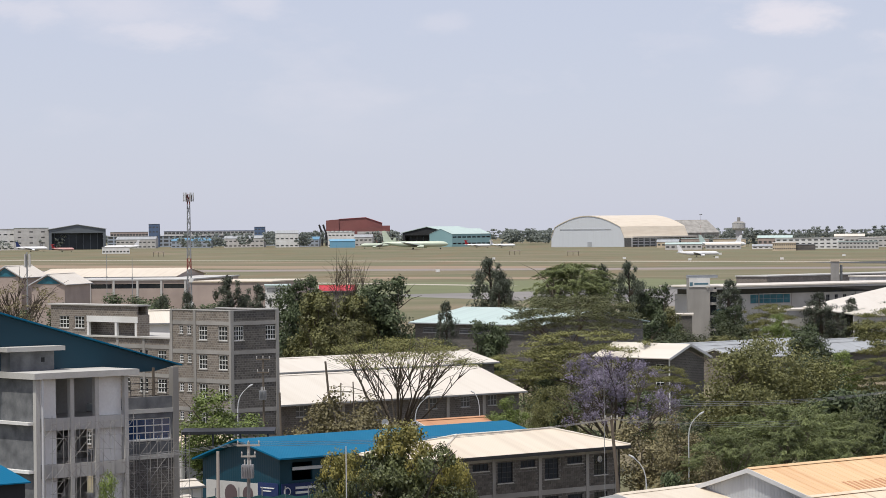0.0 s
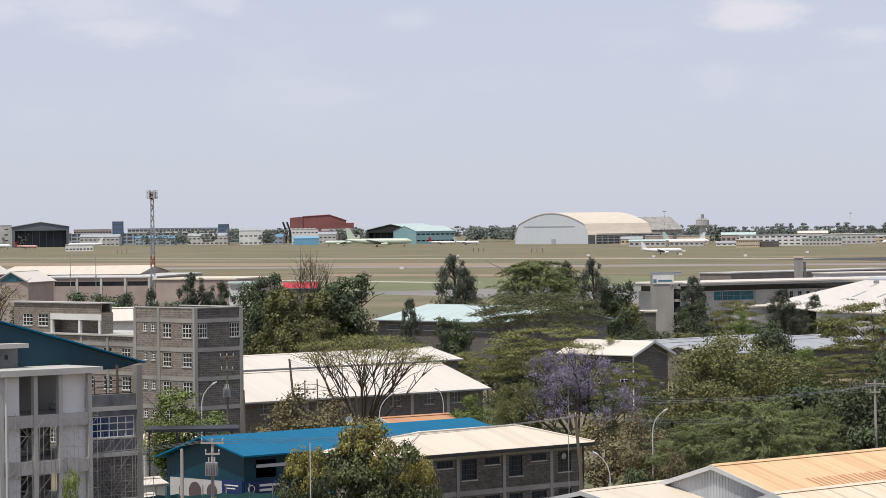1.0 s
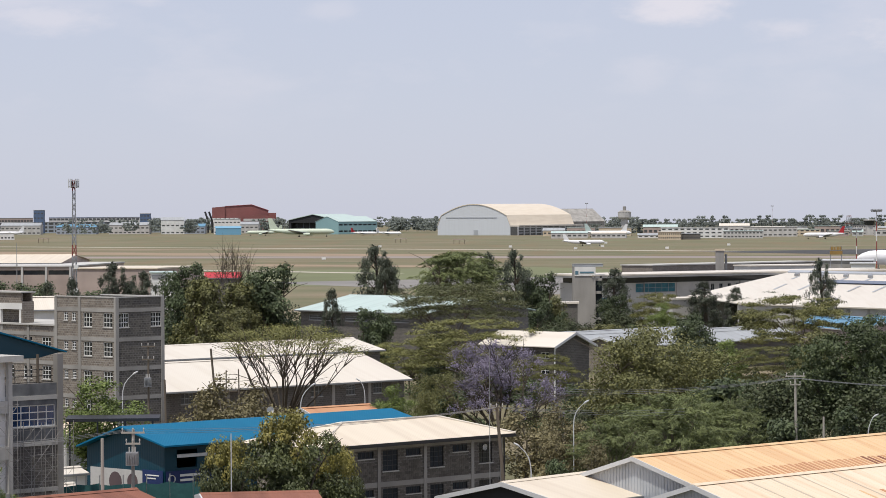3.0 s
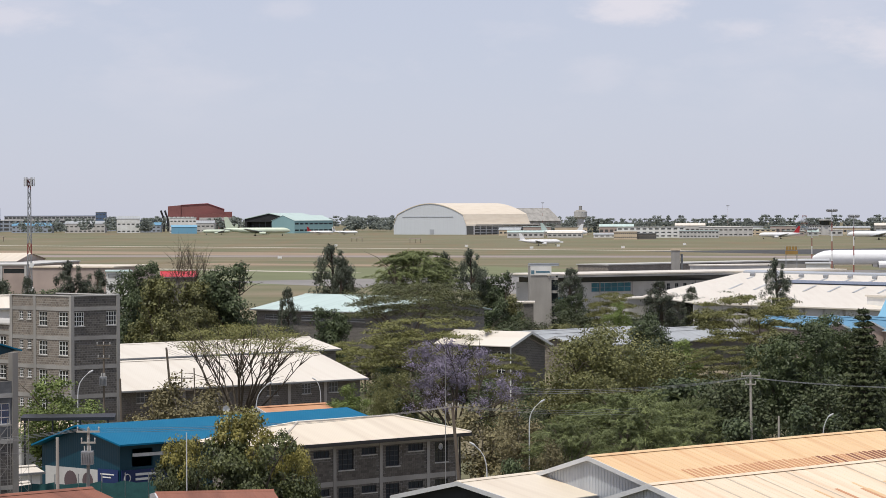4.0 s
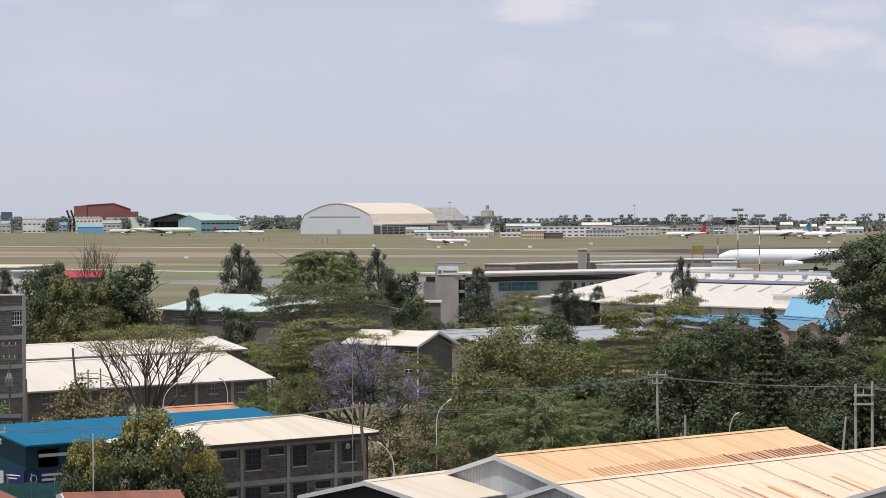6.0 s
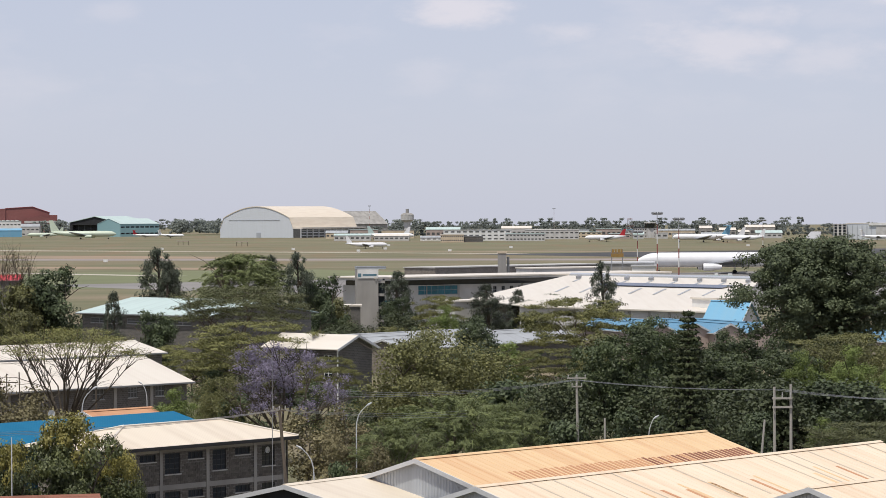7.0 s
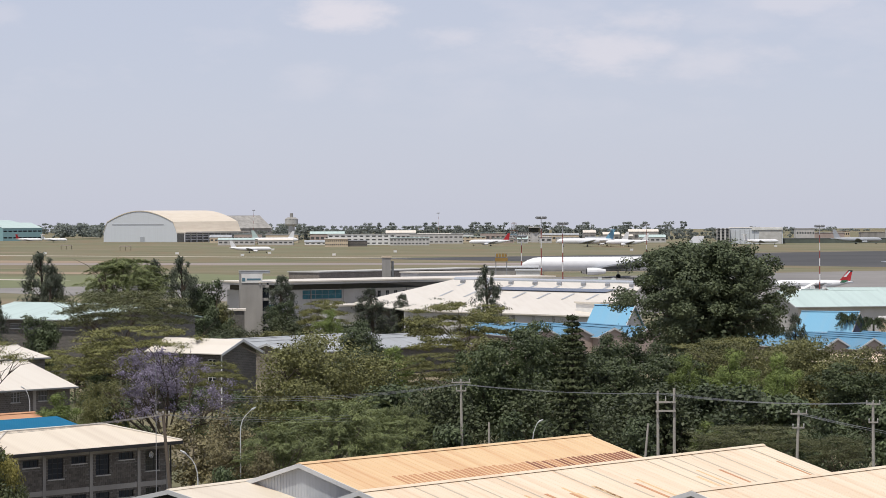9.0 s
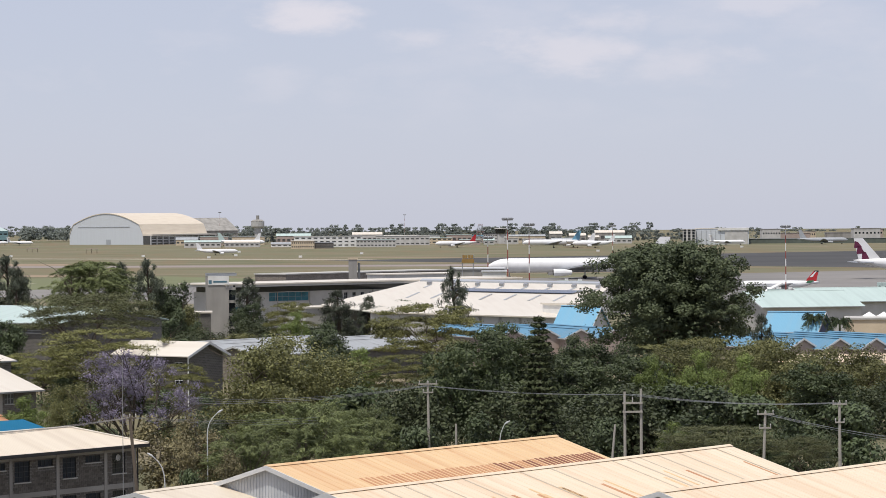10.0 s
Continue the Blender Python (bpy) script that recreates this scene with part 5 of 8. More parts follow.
def bare_tree(name, H, R, seed, label, leaf=None):
    rng = np.random.default_rng(seed)
    t = thing(name, (0, 0), label, "tree")
    c = dome_centres(40, R * 0.95, H * 0.35, H, rng)
    trunk_and_limbs(t, c[:24], H, 0.012 * H, H * 0.3, BARK, rng, 0.3, 8, 0.22)
    leaf_part("crown", around(c, (R * 0.2, R * 0.2, H * 0.05), 26, rng, 0.1), 0.3, leaf or LEAF_DRY, t, rng, 0.3)
    return t


def palm(name, H, R, seed, label):
    rng = np.random.default_rng(seed)
    t = thing(name, (0, 0), label, "palm")
    part("trunk", tube(bmesh.new(), [(0, 0, 0), (0.1, 0, H * 0.5), (0, 0, H - R * 0.6)], [0.32, 0.25, 0.22], 8), BARK, t)
    for k in range(22):
        a, up = rng.uniform(0, 6.28), rng.uniform(-0.1, 0.9)
        s = np.linspace(0, 1, 40)
        x = R * s * (1 - 0.25 * s * up)
        z = H - R * 0.6 + R * (up * s - (0.55 + 0.3 * up) * s ** 2)
        pts = np.stack([x * math.cos(a), x * math.sin(a), z], 1)
        pts = np.repeat(pts, 4, 0) + rng.normal(0, 0.1, (160, 3))
        leaf_part("frond", pts, 0.55, LEAF_DARK, t, rng, 0.14)
    return t


def grove(proto, H, R, places, turned=True):
    """Stands a tree, and copies of it, at (place, height, radius), each turned and scaled."""
    rng = random.Random(proto.name)
    for i, (xy, h, r) in enumerate(places):
        m = pose(xy[0], xy[1], 0, 0, 0, rng.uniform(0, 360) if turned else 0) @ Matrix.Diagonal((r / R, r / R, h / H, 1))
        if i == 0:
            first = m
        else:
            copy_thing(proto, m)
    proto.matrix_basis = first


# trees close to the street
grove(dome_tree("mango_tree", 13, 6.0, LEAF_MANGO, 0.23, 11, "broad mango tree with yellowish new leaves on top", 0.25, 170, 150, crest=LEAF_YELLOW, cr=0.15, lumps=1.6), 13, 6.0,
      [((-16.26, 214.38), 13.12, 4.32), ((-20.01, 211.05), 11.54, 2.74), ((-12.81, 216.62), 10.61, 2.41)])
grove(dome_tree("leafy_tree", 11, 3.6, LEAF_FRESH, 0.18, 12, "bright green leafy tree beside the buildings", 0.15, 84, 120, cr=0.2, broad=0.7), 11, 3.6,
      [((-37.6, 282.44), 11.89, 4.7), ((-32.53, 193.28), 11.60, 1.48), ((-13.90, 337.71), 7.97, 2.73), ((-15.61, 351.65), 5.04, 2.52),
       ((28.97, 439.05), 8.43, 3.55), ((63.21, 389.91), 8.32, 4.25), ((53.68, 325.61), 5.20, 1.77), ((56.02, 357.64), 10.66, 2.47), ((63.77, 366.49), 10.87, 3.00), ((68.55, 361.56), 10.58, 2.64), ((55.71, 347.56), 7.20, 1.89), ((24.35, 559.47), 9.95, 3.01)])
grove(umbrella_tree("acacia", 14.5, 8.4, LEAF_ACACIA, 0.22, 13, "flat-topped acacia with thin spreading branches", 2, 0.1, 100, 110, 0.18, limbs=24), 14.5, 8.4,
      [((-26.54, 348.99), 14.45, 9.2)])
grove(umbrella_tree("acacia", 15.5, 11, LEAF_ACACIA_DARK, 0.34, 14, "wide flat-topped acacia with dark layered crown", 3, 0.16, 180, 130), 15.5, 11,
      [((-10.53, 499.89), 15.51, 11.47), ((53.00, 295.28), 7.02, 6.45), ((60.01, 289.85), 6.16, 3.18)])
grove(umbrella_tree("acacia", 12, 9.6, LEAF_ACACIA, 0.38, 15, "flat-topped acacia with yellow-green layered crown", 4, 0.2, 170, 120), 12, 9.6,
      [((-6.91, 439.95), 11.74, 9.86), ((2.69, 404.99), 8.31, 4.36), ((-16.40, 451.70), 8.17, 6.48), ((43.20, 498.13), 13.2, 9.2), ((25.02, 599.48), 10.89, 5.38), ((32.91, 418.71), 8.57, 5.65), ((75.83, 418.18), 10.32, 11.43)])
grove(feather_tree("acacia", 20, 8.6, LEAF_FEATHER, 0.75, 16, "tall rounded acacia with fine pale green foliage", 150, 190, 0.4), 20, 8.6,
      [((-12.63, 609.87), 19.97, 9.40)])
grove(feather_tree("acacia", 9, 9, LEAF_FEATHER, 0.6, 17, "low spreading acacia with feathery green sprays", 130, 200, 0.12), 9, 9,
      [((14.83, 314.65), 9.05, 7.62), ((8.54, 301.88), 6.89, 5.14), ((20.83, 324.33), 7.76, 4.95)])
grove(dome_tree("dense_tree", 14, 9.6, LEAF_OLIVE, 0.27, 18, "large dense olive-green tree with a rounded crown", 0.1, 220, 120, cr=0.13, lumps=0.6, stray=0.8), 14, 9.6,
      [((15.21, 364.68), 13.14, 10.14), ((-9.8, 349.83), 8.6, 3.5), ((67.87, 394.20), 10.80, 7.89), ((74.06, 377.81), 11.54, 8.28),
       ((85.93, 390.66), 10.10, 7.89)])
grove(blossom_tree("jacaranda", 13, 7.2, 19, "jacaranda covered in violet blossom"), 13, 7.2,
      [((-2.7, 334.98), 12.97, 8.0)], False)
grove(dome_tree("ficus", 14, 6.5, LEAF_FICUS, 0.27, 20, "dark glossy fig tree with dense foliage", 0.06, 190, 110, cr=0.13, lumps=1.3), 14, 6.5,
      [((35.42, 353.23), 14.32, 6.24), ((44.34, 392.50), 13.59, 5.66), ((50.36, 361.51), 11.97, 6.87), ((57.13, 375.68), 11.48, 4.77), ((49.71, 381.78), 12.25, 4.83), ((76.30, 362.05), 9.52, 5.97)])
grove(dome_tree("fig_tree", 24, 13.5, LEAF_FIG, 0.34, 21, "huge dark spreading fig tree above the roofs", 0.16, 430, 200, cr=0.095, lumps=0.3, limbs=18, broad=0.72), 24, 13.5,
      [((77.23, 473.75), 22.9, 15.0)])
grove(tiered_pine("norfolk_pine", 16, 2.6, 22, "tall narrow tiered pine with dark needles"), 16, 2.6,
      [((34.25, 281.93), 17.86, 3.16)])
grove(plume_tree("casuarina", 19, 4.2, LEAF_CASUARINA, 0.48, 23, "dark upright casuarina with ragged needle foliage", 80, 115), 19, 3.4,
      [((-29.04, 619.32), 19.69, 5.11), ((-7.24, 614.96), 18.21, 3.53), ((-1.73, 610.00), 18.88, 3.72), ((-30.49, 499.07), 14.28, 2.15), ((-77.42, 594.98), 17.03, 4.2),
       ((-73.0, 600.52), 15.27, 4.0), ((-72.10, 474.55), 16.23, 2.41), ((-69.01, 480.07), 16.68, 2.09), ((34.71, 609.01), 12.54, 3.72), ((41.60, 618.60), 11.16, 2.89), ((-26.75, 611.42), 17.42, 3.07),
       ((55.19, 587.41), 17.16, 3.17), ((18.88, 654.73), 14.26, 3.52), ((83.72, 431.96), 12.87, 2.05)])
grove(dome_tree("round_tree", 12, 5.4, LEAF_DARK, 0.36, 24, "dark green round-crowned tree among the sheds", 0.12, 100, 80, cr=0.19), 12, 5.4,
      [((-44.26, 563.26), 16.78, 6.68), ((-63.90, 596.59), 16.34, 5.38), ((4.06, 611.99), 13.98, 4.61), ((-24.2, 490.0), 11.3, 4.4), ((26.45, 479.27), 10.6, 4.2),
       ((1.54, 640.00), 11.44, 6.31), ((18.38, 629.73), 9.33, 3.84), ((1.17, 540.00), 9.35, 4.84), ((-34.57, 538.89), 6.79, 5.81), ((49.58, 638.08), 9.48, 6.88)])
grove(dome_tree("bushy_tree", 10, 5.2, LEAF_OLIVE, 0.34, 25, "olive-brown bushy tree between the sheds", 0.1, 95, 75, cr=0.19), 10, 5.2,
      [((-56.49, 542.06), 14.66, 6.06), ((-51.86, 557.59), 13.75, 6.02), ((-47.12, 537.94), 9.83, 4.84), ((-14.11, 469.79), 7.98, 5.06), ((13.94, 584.83), 5.06, 6.29),
       ((38.37, 558.68), 8.68, 5.02), ((4.26, 619.99), 9.14, 4.45), ((42.72, 437.92), 9.40, 5.52), ((-74.31, 464.09), 13.31, 3.79)])
grove(dome_tree("scrub_tree", 8, 4.6, LEAF_DRY, 0.26, 26, "dry straggling scrub beside the road", 0.05, 80, 46, BARK_PALE, "bush", cr=0.2, limbs=14), 8, 4.6,
      [((-30.21, 318.57), 9.85, 5.45), ((-27.62, 328.84), 8.51, 5.03), ((-33.86, 323.23), 7.88, 4.08), ((2.79, 299.99), 6.17, 3.23), ((6.32, 289.93), 5.55, 2.60),
       ((0.12, 310.00), 7.16, 4.72), ((4.15, 321.97), 6.94, 3.75)])
grove(dome_tree("shrub", 6, 4.0, LEAF_DARK, 0.34, 27, "dark green shrub on the verge", 0.05, 60, 80, None, "bush", cr=0.25), 6, 4.0,
      [((9.54, 329.86), 4.35, 2.37), ((2.75, 269.99), 5.01, 1.69), ((24.85, 298.97), 6.40, 3.23), ((43.87, 306.88), 6.51, 3.33), ((62.33, 324.06), 7.28, 5.32),
       ((70.89, 322.30), 6.72, 4.73), ((22.11, 349.30), 7.39, 5.02), ((-7.27, 344.92), 6.52, 3.71), ((56.12, 340.41), 7.60, 5.57)])
grove(bare_tree("bare_tree", 16, 6, 28, "nearly leafless tree with fine pale branches"), 16, 6,
      [((-52.58, 567.57), 19.95, 5.31)])
grove(umbrella_tree("bare_acacia", 18, 5.5, LEAF_DRY, 0.3, 30, "bare spreading acacia with fine brown branches", 2, 0.14, 30, 60, 0.55, BARK, 24), 18, 5.5,
      [((-81.18, 412.08), 20.06, 5.65)])
grove(palm("palm", 9, 3.6, 29, "date palm with drooping fronds"), 9, 3.6,
      [((115.52, 547.96), 10.54, 2.81), ((118.80, 542.14), 9.88, 2.79)])


def far_woods(name, spans, d0, d1, h0, h1, seed, label, size=2.1):
    """A distant belt of trees as one mass, its leaf colour paled for haze; spans are bearings in degrees to the right
    of straight ahead.
    """
    rng = np.random.default_rng(seed)
    cen, rad = [], []
    for a, b, n in spans:
        for _ in range(n):
            be, d = math.radians(rng.uniform(a, b)), rng.uniform(d0, d1)
            h, r = rng.uniform(h0, h1), rng.uniform(4, 9)
            for z in np.arange(h * 0.3, h, 3.2):
                for _k in range(3):
                    cen.append((d * math.sin(be) + rng.normal(0, r * 0.5), d * math.cos(be) + rng.normal(0, r * 0.5), z))
                    rad.append((r * 0.45, r * 0.45, 1.8))
    pts = around(cen, rad, 18, rng, 0.3)
    out = (pts - np.repeat(np.array(cen), 18, 0)) / np.repeat(np.array(rad), 18, 0)
    pts[:, 2] = np.maximum(pts[:, 2], 0.7)
    ob = leaf_part(name, pts, size, LEAF_FAR_HAZE, None, rng, 0.85, out=out, stray=0.3)
    return tagged(ob, label, "woodland", kind="stuff")


far_woods("far_woods", [(-12, 1.2, 240)], 4000, 4500, 7, 15, 40, "haze-tinted grey-green belt of distant trees behind the airport")
far_woods("far_woods", [(1.2, 15, 130)], 4300, 4600, 2, 5, 43, "low haze-tinted grey-green belt of distant trees")
far_woods("far_woods", [(-12, -9.8, 14), (-8.3, -6.5, 22), (-6.25, -5.75, 16), (-5.0, -3.6, 24), (-2.4, -1.5, 26), (0.2, 2.0, 20)], 3420, 3560, 9, 18, 41, "haze-tinted trees between the airport hangars")
far_woods("far_woods", [(1.2, 5.2, 70), (5.2, 8.6, 26), (8.6, 11.5, 24)], 3000, 3200, 5, 12, 42, "haze-tinted grey-green trees behind the airport offices")


def undergrowth(proto, H, R, a, b, d0, d1, n, h0, h1, seed):
    """Fills the ground between the trees, from bearing a to b, with scaled copies of a bush."""
    rng = random.Random(seed)
    for _ in range(n):
        be, d = math.radians(rng.uniform(a, b)), math.sqrt(rng.uniform(d0 * d0, d1 * d1))
        h = rng.uniform(h0, h1)
        r = h * rng.uniform(0.6, 0.95)
        copy_thing(proto, pose(d * math.sin(be), d * math.cos(be), 0, 0, 0, rng.uniform(0, 360)) @ Matrix.Diagonal((r / R, r / R, h / H, 1)))


BUSHES = [dome_tree("bush", 6, 4.0, LEAF_BUSH, 0.27, 51, "dull green bush filling the ground between trees", 0.05, 42, 38, None, "bush", cr=0.25, limbs=3),
          dome_tree("bush", 6, 4.0, LEAF_DARK, 0.27, 52, "dark green bush filling the ground between trees", 0.05, 42, 38, None, "bush", cr=0.25, limbs=3),
          dome_tree("bush", 6, 4.0, LEAF_BUSH, 0.27, 53, "dull green bush between the trees", 0.05, 42, 38, None, "bush", cr=0.25, limbs=3)]
undergrowth(BUSHES[1], 6, 4.0, -11.6, -8.6, 640, 800, 8, 6, 10, 92)
undergrowth(BUSHES[2], 6, 4.0, -11.6, -8.6, 600, 780, 7, 5, 9, 93)
undergrowth(BUSHES[1], 6, 4.0, -8.9, -6.3, 520, 680, 9, 7, 11, 90)
undergrowth(BUSHES[0], 6, 4.0, -8.9, -6.3, 520, 700, 8, 6, 9, 91)
undergrowth(BUSHES[0], 6, 4.0, 1.87, 5.06, 330, 420, 4, 5, 8, 60)
undergrowth(BUSHES[1], 6, 4.0, 1.87, 5.06, 330, 420, 4, 5, 8, 61)
undergrowth(BUSHES[2], 6, 4.0, 1.87, 5.06, 330, 420, 4, 5, 8, 62)
undergrowth(BUSHES[0], 6, 4.0, 4.85, 14.1, 300, 420, 11, 5, 8.5, 63)
undergrowth(BUSHES[1], 6, 4.0, 4.85, 14.1, 300, 420, 11, 5, 8.5, 64)
undergrowth(BUSHES[2], 6, 4.0, 4.85, 14.1, 300, 420, 11, 5, 8.5, 65)
undergrowth(BUSHES[0], 6, 4.0, 0.03, 2.08, 330, 405, 3, 3, 5.5, 66)
undergrowth(BUSHES[1], 6, 4.0, 0.03, 2.08, 330, 405, 3, 3, 5.5, 67)
undergrowth(BUSHES[2], 6, 4.0, 0.03, 2.08, 330, 405, 3, 3, 5.5, 68)
undergrowth(BUSHES[0], 6, 4.0, -6.44, -4.03, 540, 640, 4, 5, 8, 69)
undergrowth(BUSHES[1], 6, 4.0, -6.44, -4.03, 540, 640, 4, 5, 8, 70)
undergrowth(BUSHES[2], 6, 4.0, -6.44, -4.03, 540, 640, 4, 5, 8, 71)
undergrowth(BUSHES[0], 6, 4.0, -1.31, 0.95, 530, 640, 4, 5, 8, 72)
undergrowth(BUSHES[1], 6, 4.0, -1.31, 0.95, 530, 640, 4, 5, 8, 73)
undergrowth(BUSHES[2], 6, 4.0, -1.31, 0.95, 530, 640, 4, 5, 8, 74)
undergrowth(BUSHES[0], 6, 4.0, 1.26, 7.93, 530, 630, 7, 4, 7, 75)
undergrowth(BUSHES[1], 6, 4.0, 1.26, 7.93, 530, 630, 7, 4, 7, 76)
undergrowth(BUSHES[2], 6, 4.0, 1.26, 7.93, 530, 630, 7, 4, 7, 77)
undergrowth(BUSHES[0], 6, 4.0, -2.03, 0.03, 425, 480, 2, 4, 6, 78)
undergrowth(BUSHES[1], 6, 4.0, -2.03, 0.03, 425, 480, 2, 4, 6, 79)
undergrowth(BUSHES[2], 6, 4.0, -2.03, 0.03, 425, 480, 2, 4, 6, 80)
undergrowth(BUSHES[0], 6, 4.0, 2.29, 7.93, 420, 500, 4, 5, 8, 81)
undergrowth(BUSHES[1], 6, 4.0, 2.29, 7.93, 420, 500, 4, 5, 8, 82)
undergrowth(BUSHES[2], 6, 4.0, 2.29, 7.93, 420, 500, 4, 5, 8, 83)
undergrowth(BUSHES[0], 6, 4.0, 9.99, 14.1, 430, 470, 2, 4, 6, 84)
undergrowth(BUSHES[1], 6, 4.0, 9.99, 14.1, 430, 470, 2, 4, 6, 85)
undergrowth(BUSHES[2], 6, 4.0, 9.99, 14.1, 430, 470, 2, 4, 6, 86)
for proto, be, d in zip(BUSHES, (7.1, 8.3, 9.6), (372.0, 380.0, 366.0)):
    proto.matrix_basis = pose(d * math.sin(math.radians(be)), d * math.cos(math.radians(be)), 0)
far_woods("far_woods", [(2.0, 9.0, 110)], 3800, 3950, 7, 15, 44, "haze-tinted grey-green trees behind the airport offices")


# ---- airport and industrial estate ----
def block(name, a, b, depth, h, wall_mat, roof_mat, label, floors=0, cols=0, glass=None, sill=1.0, win_h=1.4, fill=0.6, category="building", eave=0.3, group="", z0=0.0, pitch=0.0):
    """A building whose front runs from a to b, with rows of windows let into the front, and a flat or low pitched roof."""
    turn, L = ahead(a, b)
    t = thing(name, a, label, category, turn, z=0.0, group=group)
    th = 0.3
    holes = []
    if floors:
        fh = (h - z0) / floors
        for f in range(floors):
            for c in range(cols):
                u = (c + 0.5) * L / cols
                w = L / cols * fill / 2
                holes.append((u - w, u + w, z0 + f * fh + sill, min(z0 + f * fh + sill + win_h, h - 0.1)))
    part("wall", wall(bmesh.new(), "x", 0, 0, L, 0, h, th, holes), wall_mat, t)
    part("wall", boxes((0, th, th, depth, 0, h)), wall_mat, t)
    part("wall", boxes((L - th, L, th, depth, 0, h)), wall_mat, t)
    part("wall", boxes((th, L - th, depth - th, depth, 0, h)), wall_mat, t)
    if holes:
        u0, u1, c0, c1 = holes[0]
        me = bpy.data.meshes.new("pane")
        bm = boxes((0, u1 - u0, 0, 0.05, 0, c1 - c0))
        bm.to_mesh(me)
        bm.free()
        # pale panes by default, so far blocks carry the haze in their glass
        me.materials.append(glass or GLASS_PALE)
        for u, v, c, d in holes:
            shared("window", me, t, pose(u, 0.12, c))
    if pitch:
        part("roof_slope", slab(bmesh.new(), [(-eave, -eave, h + 0.02), (L + eave, -eave, h + 0.02), (L + eave, depth / 2, h + pitch), (-eave, depth / 2, h + pitch)], 0.18), roof_mat, t)
        part("roof_slope", slab(bmesh.new(), [(-eave, depth / 2, h + pitch), (L + eave, depth / 2, h + pitch), (L + eave, depth + eave, h + 0.02), (-eave, depth + eave, h + 0.02)], 0.18), roof_mat, t)
        for x in (0.0, L - th):
            part("gable_wall", prism([(th, h), (depth - th, h), (depth / 2, h + pitch - 0.25)], "x", x, x + th), wall_mat, t)
    else:
        part("roof", boxes((-eave, L + eave, -eave, depth + eave, h + 0.003, h + 0.35)), roof_mat, t)
    return t


def airliner(name, xy, heading, length, dia, label, body=None, tail=None, belly=None, high_tail=False, engines=2, group="", windows=True, fin=0.2):
    """A jet airliner standing on its wheels: nose at local x = 0, tail at x = -length."""
    body = body or PLANE_WHITE
    t = thing(name, xy, label, "airliner", heading, group=group)
    r = dia / 2
    cz = dia * 0.95
    bm = bmesh.new()
    rings = []
    prof = [(0.0, 0.02, -0.12), (-0.012, 0.32, -0.1), (-0.035, 0.62, -0.05), (-0.07, 0.88, 0.0), (-0.12, 1.0, 0.0), (-0.66, 1.0, 0.0), (-0.76, 0.86, 0.1), (-0.86, 0.6, 0.3), (-0.95, 0.3, 0.52), (-1.0, 0.07, 0.66)]
    for x, k, lift in prof:
        rings.append([bm.verts.new((x * length, r * k * math.cos(q * math.pi / 8), cz + r * lift + r * k * math.sin(q * math.pi / 8))) for q in range(16)])
    for p, q in zip(rings, rings[1:]):
        for k in range(16):
            f = bm.faces.new((p[k], p[(k + 1) % 16], q[(k + 1) % 16], q[k]))
            f.smooth = True
    bm.faces.new(rings[0])
    bm.faces.new(rings[-1][::-1])
    bmesh.ops.recalc_face_normals(bm, faces=bm.faces)
    part("fuselage", bm, body, t)
    span = length * 0.47
    for s in (1, -1):
        w = slab(bmesh.new(), [(-0.38 * length, s * r * 0.6, cz - r * 0.55), (-0.60 * length, s * span, cz + 0.03 * length), (-0.635 * length, s * span, cz + 0.03 * length), (-0.58 * length, s * r * 0.6, cz - r * 0.5)], dia * 0.1)
        part("wing", w, PLANE_GREY, t)
        tz = cz + (r * 0.35 if not high_tail else length * 0.19)
        part("tailplane", slab(bmesh.new(), [(-0.87 * length, s * r * 0.1, tz), (-0.97 * length, s * length * 0.16, tz + 0.3), (-1.0 * length, s * length * 0.16, tz + 0.3), (-0.96 * length, s * r * 0.1, tz)], 0.25), PLANE_GREY if not high_tail else (tail or body), t)
        if windows:
            part("window_line", boxes((-0.74 * length, -0.1 * length, s * r * 0.985 if s > 0 else -r * 1.012, r * 1.012 if s > 0 else s * r * 0.985, cz + r * 0.1, cz + r * 0.2)), PLANE_GREY, t)
        ex, ey, ez, er = (-0.40 * length, s * span * 0.34, cz - r * 0.95, r * 0.52) if not high_tail else (-0.8 * length, s * r * 1.25, cz + r * 0.3, r * 0.35)
        e = bmesh.new()
        tube(e, [(ex + 0.055 * length, ey, ez), (ex + 0.05 * length, ey, ez), (ex, ey, ez), (ex - 0.045 * length, ey, ez)], [er * 0.86, er, er * 0.95, er * 0.55], 14)
        en = part("engine", e, body, t)
        # a near-black disc paints the shade inside the engine
        part("intake", tube(bmesh.new(), [(ex + 0.056 * length, ey, ez), (ex + 0.058 * length, ey, ez)], [er * 0.78, er * 0.76], 14), DARK, en)
    part("fin", prism([(-0.83 * length, cz + r * 0.7), (-0.945 * length, cz + length * (0.19 if high_tail else fin)), (-1.0 * length, cz + length * (0.19 if high_tail else fin)), (-0.97 * length, cz + r * 0.6)], "y", -0.18, 0.18), tail or body, t)
    for x, y in ((-0.12, 0.0), (-0.53, r * 0.7), (-0.53, -r * 0.7)):
        g = bmesh.new()
        tube(g, [(x * length, y, cz - r * 0.8), (x * length, y, r * 0.35)], 0.14, 6)
        leg = part("gear_leg", g, STEEL, t)
        part("wheel", tube(bmesh.new(), [(x * length, y - 0.3, r * 0.24), (x * length, y + 0.3, r * 0.24)], r * 0.24, 10), RUBBER, leg)
    return t


